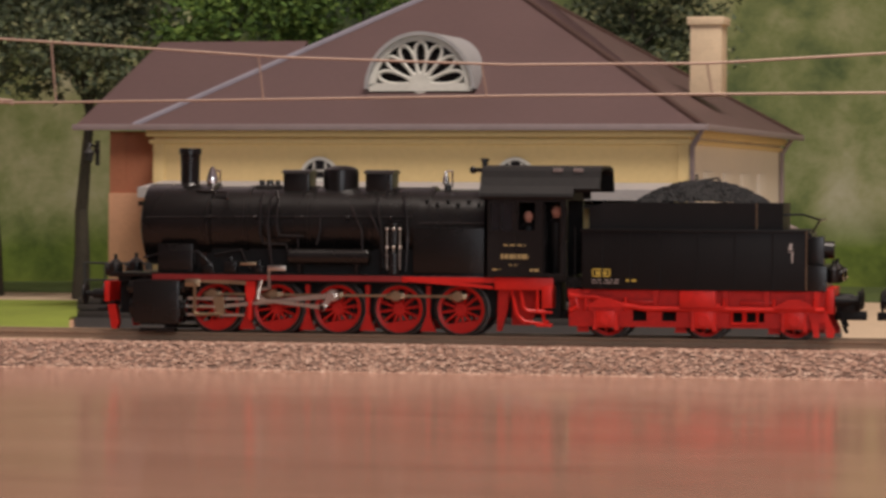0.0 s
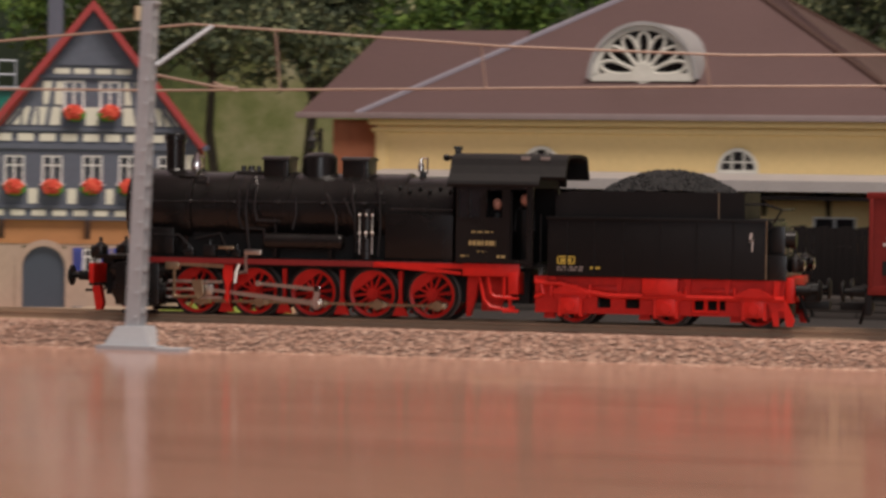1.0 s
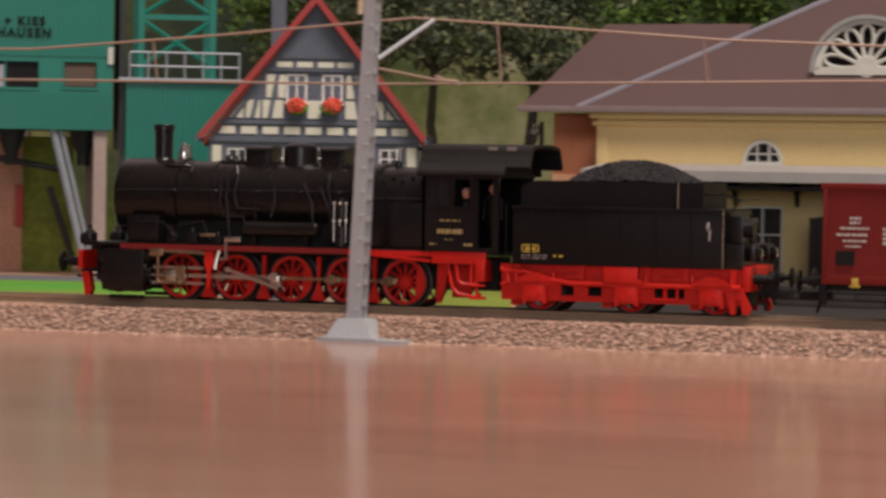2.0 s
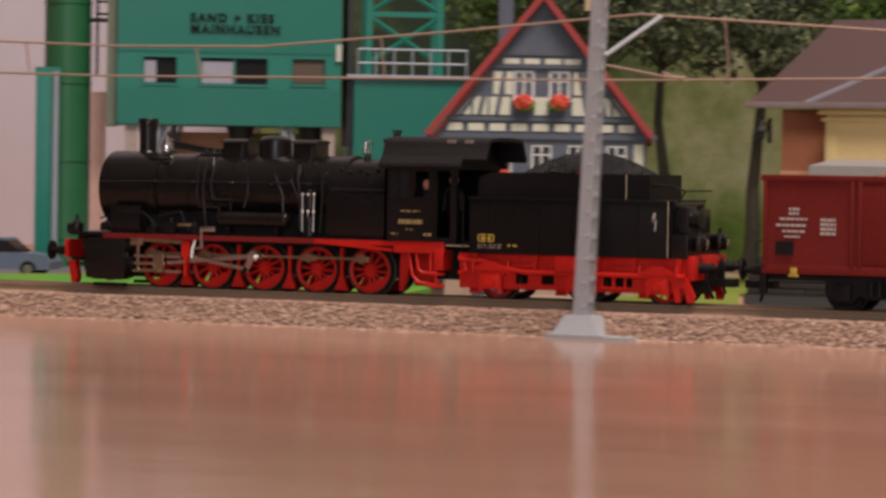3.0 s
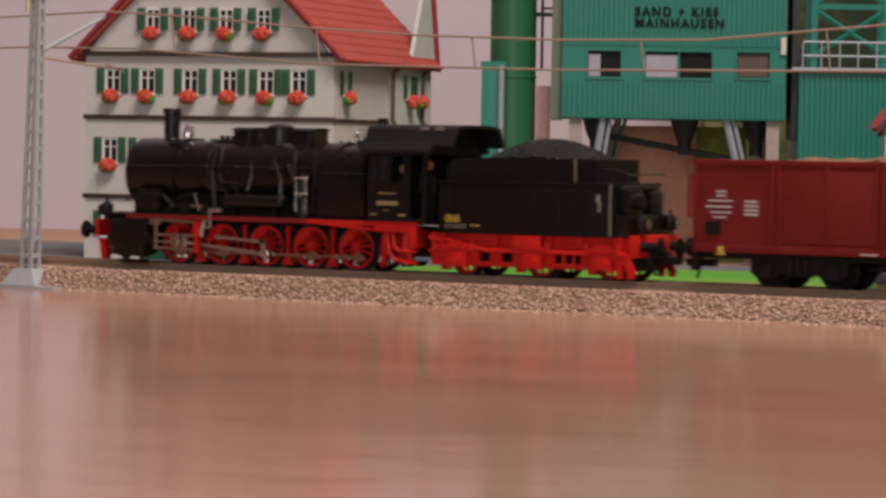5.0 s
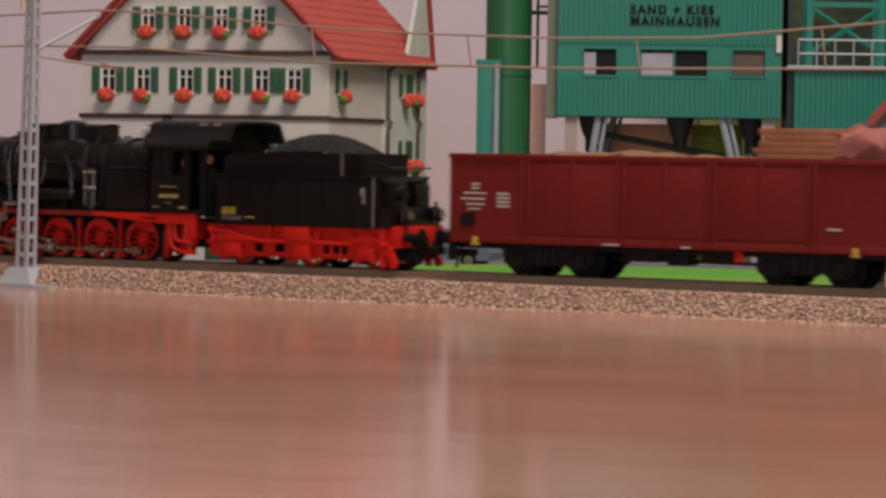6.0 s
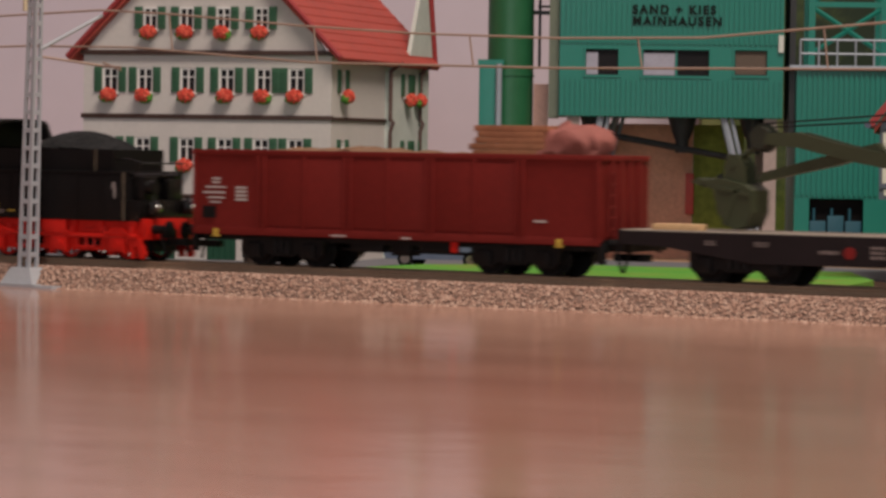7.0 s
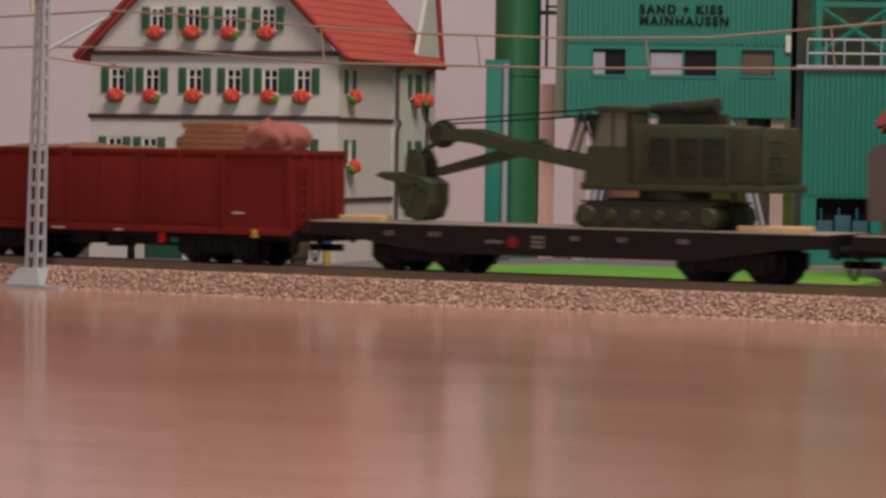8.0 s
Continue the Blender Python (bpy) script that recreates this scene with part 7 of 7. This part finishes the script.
    bm = B()
    prism(bm, [(cx + (R - 2.6) * math.cos(math.pi * i / n), cz + (R - 2.6) * math.sin(math.pi * i / n)) for i in range(n + 1)], "y", cy + 1.6, cy + 2.2)
    part("pane", bm, DARK_FILL, d)
    bm = B()
    o2 = [(cx + (R + 1.6) * math.cos(math.pi * i / n), cz - 0.6 + (R + 1.6) * math.sin(math.pi * i / n)) for i in range(n + 1)]
    i2 = [(cx + R * math.cos(math.pi - math.pi * i / n), cz - 0.6 + R * math.sin(math.pi * i / n)) for i in range(n + 1)]
    prism(bm, o2 + i2, "y", cy - 2.5, cy + 48)
    part("dormer_roof", bm, material("dormer_zinc", (0.34, 0.34, 0.34), 0.55), d)
    # chimney
    bm = B()
    box(bm, 214, 228, 96, 110, 96, 127, 0.3), box(bm, 212.8, 229.2, 94.8, 111.2, 127, 130.6, 0.4)
    part("chimney", bm, material("pale_chimney", (0.62, 0.49, 0.33), 0.85), h, "pale plastered chimney")
    # terracotta wing
    bm = B()
    box(bm, -31, 0.2, 30, 150, 0, 79, 0.2)
    part("wing_wall", bm, TERRACOTTA, h, "terracotta coloured side wing")
    bm = B()
    box(bm, -31.6, -10.2, 28.4, 29.9, 0, 52, 0.3)
    part("wing_base", bm, material("tan_wing_base", (0.50, 0.27, 0.16), 0.8, 0, 0.12), h, "paler tan lower wall of the wing")
    bm = B()
    box(bm, -10, 0.1, 26, 30.2, 0, 72, 0.3), box(bm, -31.5, -24, 29.6, 30.1, 0, 79)
    part("wing_pier", bm, TERRACOTTA, h)
    bm = B()
    pts = [(-46, 24, 81), (40, 24, 81), (40, 90, 121), (-30, 90, 121), (-46, 156, 81), (40, 156, 81)]
    solid(bm, pts, [(0, 1, 2, 3), (3, 2, 5, 4), (0, 3, 4), (1, 5, 2), (0, 4, 5, 1)])
    part("wing_roof", bm, BROWN_ROOF, h, smooth=False)
    bm = B()
    box(bm, -46.5, 2, 22.6, 24.2, 79.4, 82, 0.2)
    part("wing_gutter", bm, GREY_EAVE, h)
    return h


def wall_lantern(at, rz):
    t = thing("wall_lantern", "black iron wall lantern on the station", "lantern", at, rz, "station lanterns")
    bm = B()
    tube(bm, [(0, 0, 0), (0, -9, 1.5), (0, -10, 0)], 0.45, 6), tube(bm, [(0, 0, -6), (0, -5, 0.6)], 0.35, 6)
    box(bm, -1, 1, -0.6, 0.2, -8, 3, 0.2)
    part("bracket", bm, IRON_AND_SHADE, t)
    bm = B()
    lathe(bm, (0, -10, -7), [(0.6, 0), (1.6, 0.8), (2.2, 4.2), (2.6, 4.4), (1.4, 6), (0.4, 7)], 10)
    part("lantern_head", bm, IRON_AND_SHADE, t)
    return t


def tree(x, y, height, spread, mat, seed, trunk=3.6, low=0.42, n=1300, label="dark green model tree with a gnarled trunk"):
    g = random.Random(seed)
    t = thing("tree", label, "tree", (x, y, -6), g.uniform(0, 360), "model trees behind the houses")
    bm = B()
    p, r = Vector((0, 0, 0)), trunk
    nodes = [(p.copy(), r)]
    for i in range(6):
        q = p + Vector((g.uniform(-3, 3), g.uniform(-3, 3), height * 0.13))
        r2 = r * 0.83
        cyl(bm, p, q, r, r2, 9)
        p, r = q, r2
        nodes.append((p.copy(), r))
    part("trunk", bm, BARK, t)
    bm = B()
    tips = []
    for i in range(13):
        b0, r0 = nodes[g.randint(4, 6)]
        a = g.uniform(0, 6.28)
        q = b0 + Vector((math.cos(a) * spread * g.uniform(0.35, 0.8), math.sin(a) * spread * g.uniform(0.35, 0.8), height * g.uniform(0.06, 0.26)))
        mid = (b0 + q) / 2 + Vector((0, 0, g.uniform(-3, 5)))
        cyl(bm, b0, mid, r0 * 0.5, r0 * 0.33, 7), cyl(bm, mid, q, r0 * 0.33, r0 * 0.12, 6)
        tips += [q, (mid + q) / 2]
    part("limb_crown", bm, BARK, t)
    verts, faces = [], []
    for _ in range(n):
        c = g.choice(tips) + Vector((g.gauss(0, 1), g.gauss(0, 1), g.gauss(0, 0.8))) * spread * 0.2
        c.z = max(c.z, height * low)
        for _ in range(9):
            q = c + Vector((g.gauss(0, 1), g.gauss(0, 1), g.gauss(0, 0.8))) * 2.4
            s = g.uniform(1.2, 2.6)
            u, v = Vector((g.gauss(0, 1), g.gauss(0, 1), g.gauss(0, 1))).normalized(), Vector((g.gauss(0, 1), g.gauss(0, 1), g.gauss(0, 1))).normalized()
            k = len(verts)
            for w in (q - u * s, q + v * s * 0.6, q + u * s, q - v * s * 0.6):
                verts.append(tuple(w * MM))
            faces.append((k, k + 1, k + 2, k + 3))
    me = bpy.data.meshes.new("crown")
    me.from_pydata(verts, [], faces)
    me.materials.append(mat)
    o = new("crown", me)
    o.parent = t
    return t


def barrel(x, y):
    bm = B()
    lathe(bm, (0, 0, 0), [(3.6, 0), (4.5, 4), (4.7, 7), (4.5, 10), (3.6, 14), (3.2, 14), (3.1, 13.2)], 18)
    t = single("barrel", bm, material("barrel_oak", (0.075, 0.045, 0.03), 0.6, 0, 0.3), "dark wooden barrel standing by the white house", "barrel", (x, y, -5.2), 12, "barrels")
    for z in (3, 11):
        bm = B()
        lathe(bm, (0, 0, z), [(4.3, -0.5), (4.65, -0.4), (4.65, 0.4), (4.3, 0.5)], 18, "z", False)
        part("hoop", bm, IRON_AND_SHADE, t)
    return t


white_house(), gravel_works(), timber_house(), station()
PLATFORM_DARK = material("dark_platform_stone", (0.040, 0.033, 0.029), 0.85, 0, 0.25, 60, 500, 0.2)
bm = B()
box(bm, 0, 300, 1.2, 44, 0, 8.2)
platform = single("station_platform", bm, PLATFORM_DARK, "dark stone station platform behind the track", "platform", (-376, 1244, -5.2), -5, kind="structure")
for k in range(3):
    for i in range(12):
        bm = B()
        u = -12 * (k % 2)
        box(bm, max(0, u + i * 26), u + i * 26 + 25.5, 0, 1.15, 0.1 + k * 2.8, 2.6 + k * 2.8, 0.25)
        part("edge_stone", bm, PLATFORM_DARK, platform)
railing = thing("platform_railing", "dark iron railing at the end of the platform", "railing", (-374.5, 1250, 3.1), -5)
for x in (0, 9, 18, 27):
    bm = B()
    cyl(bm, (x, 0, 0), (x, 0, 14), 0.5, seg=8)
    part("post", bm, IRON_AND_SHADE, railing)
for z in (7, 14):
    bm = B()
    cyl(bm, (-0.4, 0, z), (27.4, 0, z), 0.45, seg=8)
    part("rail", bm, IRON_AND_SHADE, railing)
bm = B()
box(bm, 0, 140, 0, 3, 3, 5), box(bm, 0, 140, 0, 3, 24, 26)
fence = single("platform_fence", bm, DARK_FILL, "dark boarded fence along the station platform", "fence", (-258, 1262, 3.0), -5)
for i in range(46):
    bm = B()
    box(bm, i * 3.05, i * 3.05 + 2.8, -1, 0.1, 0, 27 + (i % 3) * 0.4, 0.1)
    part("board", bm, DARK_FILL, fence)
wall_lantern((-393, 1331, 66), -5)
wall_lantern((-124, 1276, 52), 85)
for args in ((-437, 1452, 170, 46, LEAF_DARK, 3, 4.6, 0.50, 1000), (-492, 1490, 195, 60, LEAF_DARK, 5, 4.0, 0.52, 1000), (-392, 1560, 205, 60, LEAF_BRIGHT, 8), (-330, 1600, 200, 55, LEAF_BRIGHT, 11), (-545, 1520, 185, 60, LEAF_DARK, 13, 3.6, 0.55, 900), (-600, 1580, 190, 60, LEAF_BRIGHT, 14), (-196, 1640, 190, 48, LEAF_DARK, 17)):
    tree(*args)

# small figures, barrels and a parked car in front of the houses
TAN_HEAD = material("tan_figure_paint", (0.50, 0.30, 0.22), 0.6)
doll("standing_figure", -840.2, 1147, -5.2, 19.5, (TAN_HEAD, material("violet_cloth_paint", (0.12, 0.11, 0.28), 0.6), RUNGEAR), "small painted figure in a violet jacket by the house")
doll("standing_figure", -738, 1151, -5.2, 17.5, (TAN_HEAD, BLUE_PAINT, YELLOW_MARK), "small painted figure in yellow trousers by the road")
barrel(-775, 1153.7), barrel(-756.6, 1157)


def parked_car(x, y, rz):
    t = thing("parked_car", "grey blue model car parked on the road", "car", (x, y, -5.3), rz)
    paint = material("car_grey_blue", (0.16, 0.20, 0.28), 0.3, 0.2, 0.08)
    bm = B()
    prism(bm, [(-24, 3.5), (24, 3.5), (25, 7), (23, 9.5), (13, 10.8), (-15, 10.6), (-24.5, 9.0), (-25, 6)], "y", -9, 9)
    part("body", bm, paint, t)
    bm = B()
    prism(bm, [(-16, 10.4), (12, 10.4), (5, 16), (-9, 16.2)], "y", -7.6, 7.6)
    part("cabin", bm, DARKPANE, t)
    bm = B()
    prism(bm, [(-9, 16.0), (5, 15.8), (4.4, 16.9), (-8.4, 17.0)], "y", -7.8, 7.8)
    part("roof", bm, paint, t)
    for wx in (-15, 15):
        for s in (-1, 1):
            bm = B()
            cyl(bm, (wx, s * 7.4, 3.6), (wx, s * 9.2, 3.6), 3.6, seg=18)
            w = part("wheel", bm, RUNGEAR, t)
            bm = B()
            cyl(bm, (wx, s * 9.1, 3.6), (wx, s * 9.4, 3.6), 2.1, seg=14)
            part("rim", bm, STEEL, w)
    return t


parked_car(-693.0, 1182, 12)
# ---- what moves ----
RUN = [(0, -214.9), (0.5, -248.1), (1, -284.9), (1.5, -318.8), (2.25, -377.5), (3, -438.4), (3.5, -481), (4, -519.5), (4.5, -556.9), (5.25, -615.5), (6, -677.3), (6.5, -725), (7, -774.5), (7.5, -833.2), (8, -887.8)]


def place(t):
    """Where the train stands: a smooth curve through its known places."""
    n = len(RUN)
    i = max(k for k in range(n - 1) if RUN[k][0] <= t + 1e-9)
    def slope(k):
        a, c = max(k - 1, 0), min(k + 1, n - 1)
        return (RUN[c][1] - RUN[a][1]) / (RUN[c][0] - RUN[a][0])
    (t0, s0), (t1, s1) = RUN[i], RUN[i + 1]
    h = t1 - t0
    u = (t - t0) / h
    return (2 * u**3 - 3 * u**2 + 1) * s0 + (u**3 - 2 * u**2 + u) * h * slope(i) + (3 * u**2 - 2 * u**3) * s1 + (u**3 - u**2) * h * slope(i + 1)


def motions():
    slow = [i * 0.1 for i in range(81)]
    quick = [i / 15 for i in range(121)]
    for ob in (loco, tend, wag, flat, flat_two, digger, grey_load, *loads, *blocks, *crew):
        x0, y0, z0 = ob.location
        walk(ob, [(t, pose(x0 + (place(t) + 214.9) * MM, y0, z0)) for t in slow])
    for group, r in ((drivers, 7.05), (tender_wheels, 5.75), (wagon_wheels, 5.5), (flat_wheels, 5.5), (flat_two_wheels, 5.5)):
        for ob in group:
            x0, y0, z0 = ob.location
            walk(ob, [(t, pose(x0, y0, z0, 0, math.degrees((place(t) + 214.9) / r) - 8, 0)) for t in quick])
    crank, axle_z = 3.7, 7.05

    def pin(t):
        a = (place(t) + 214.9) / 7.05 - radians(8)
        return crank * math.sin(a), crank * math.cos(a)
    for s, ob in rods:
        walk(ob, [(t, pose(pin(t)[0] * MM, 0, (axle_z + pin(t)[1]) * MM)) for t in quick])
    reach = 32.0
    for (s, rod), (_, head) in zip(mains, heads):
        rows, slides = [], []
        for t in quick:
            px, pz = pin(t)
            tilt = math.asin((pz - 0.25) / reach)
            big = (0.6 + 2 * 17.15 + px, axle_z + pz)
            rows.append((t, pose(big[0] * MM, 0, big[1] * MM, 0, -math.degrees(tilt), 0)))
            slides.append((t, pose((big[0] - reach * math.cos(tilt)) * MM, 0, 7.3 * MM)))
        walk(rod, rows), walk(head, slides)
    for (s, arm), (_, ecc) in zip(cranks, eccentrics):
        turns, pushes = [], []
        for t in quick:
            px, pz = pin(t)
            a = (place(t) + 214.9) / 7.05 - radians(82)
            ex, ez = 3.0 * math.sin(a), 3.0 * math.cos(a)
            hub = (0.6 + 2 * 17.15 + ex, axle_z + ez)
            turns.append((t, pose(hub[0] * MM, 0, hub[1] * MM, 0, math.degrees(math.atan2(px - ex, pz - ez)), 0)))
            tilt = math.asin((hub[1] - 9.4) / 17.0)
            pushes.append((t, pose(hub[0] * MM, 0, hub[1] * MM, 0, -math.degrees(tilt), 0)))
        walk(arm, turns), walk(ecc, pushes)


motions()
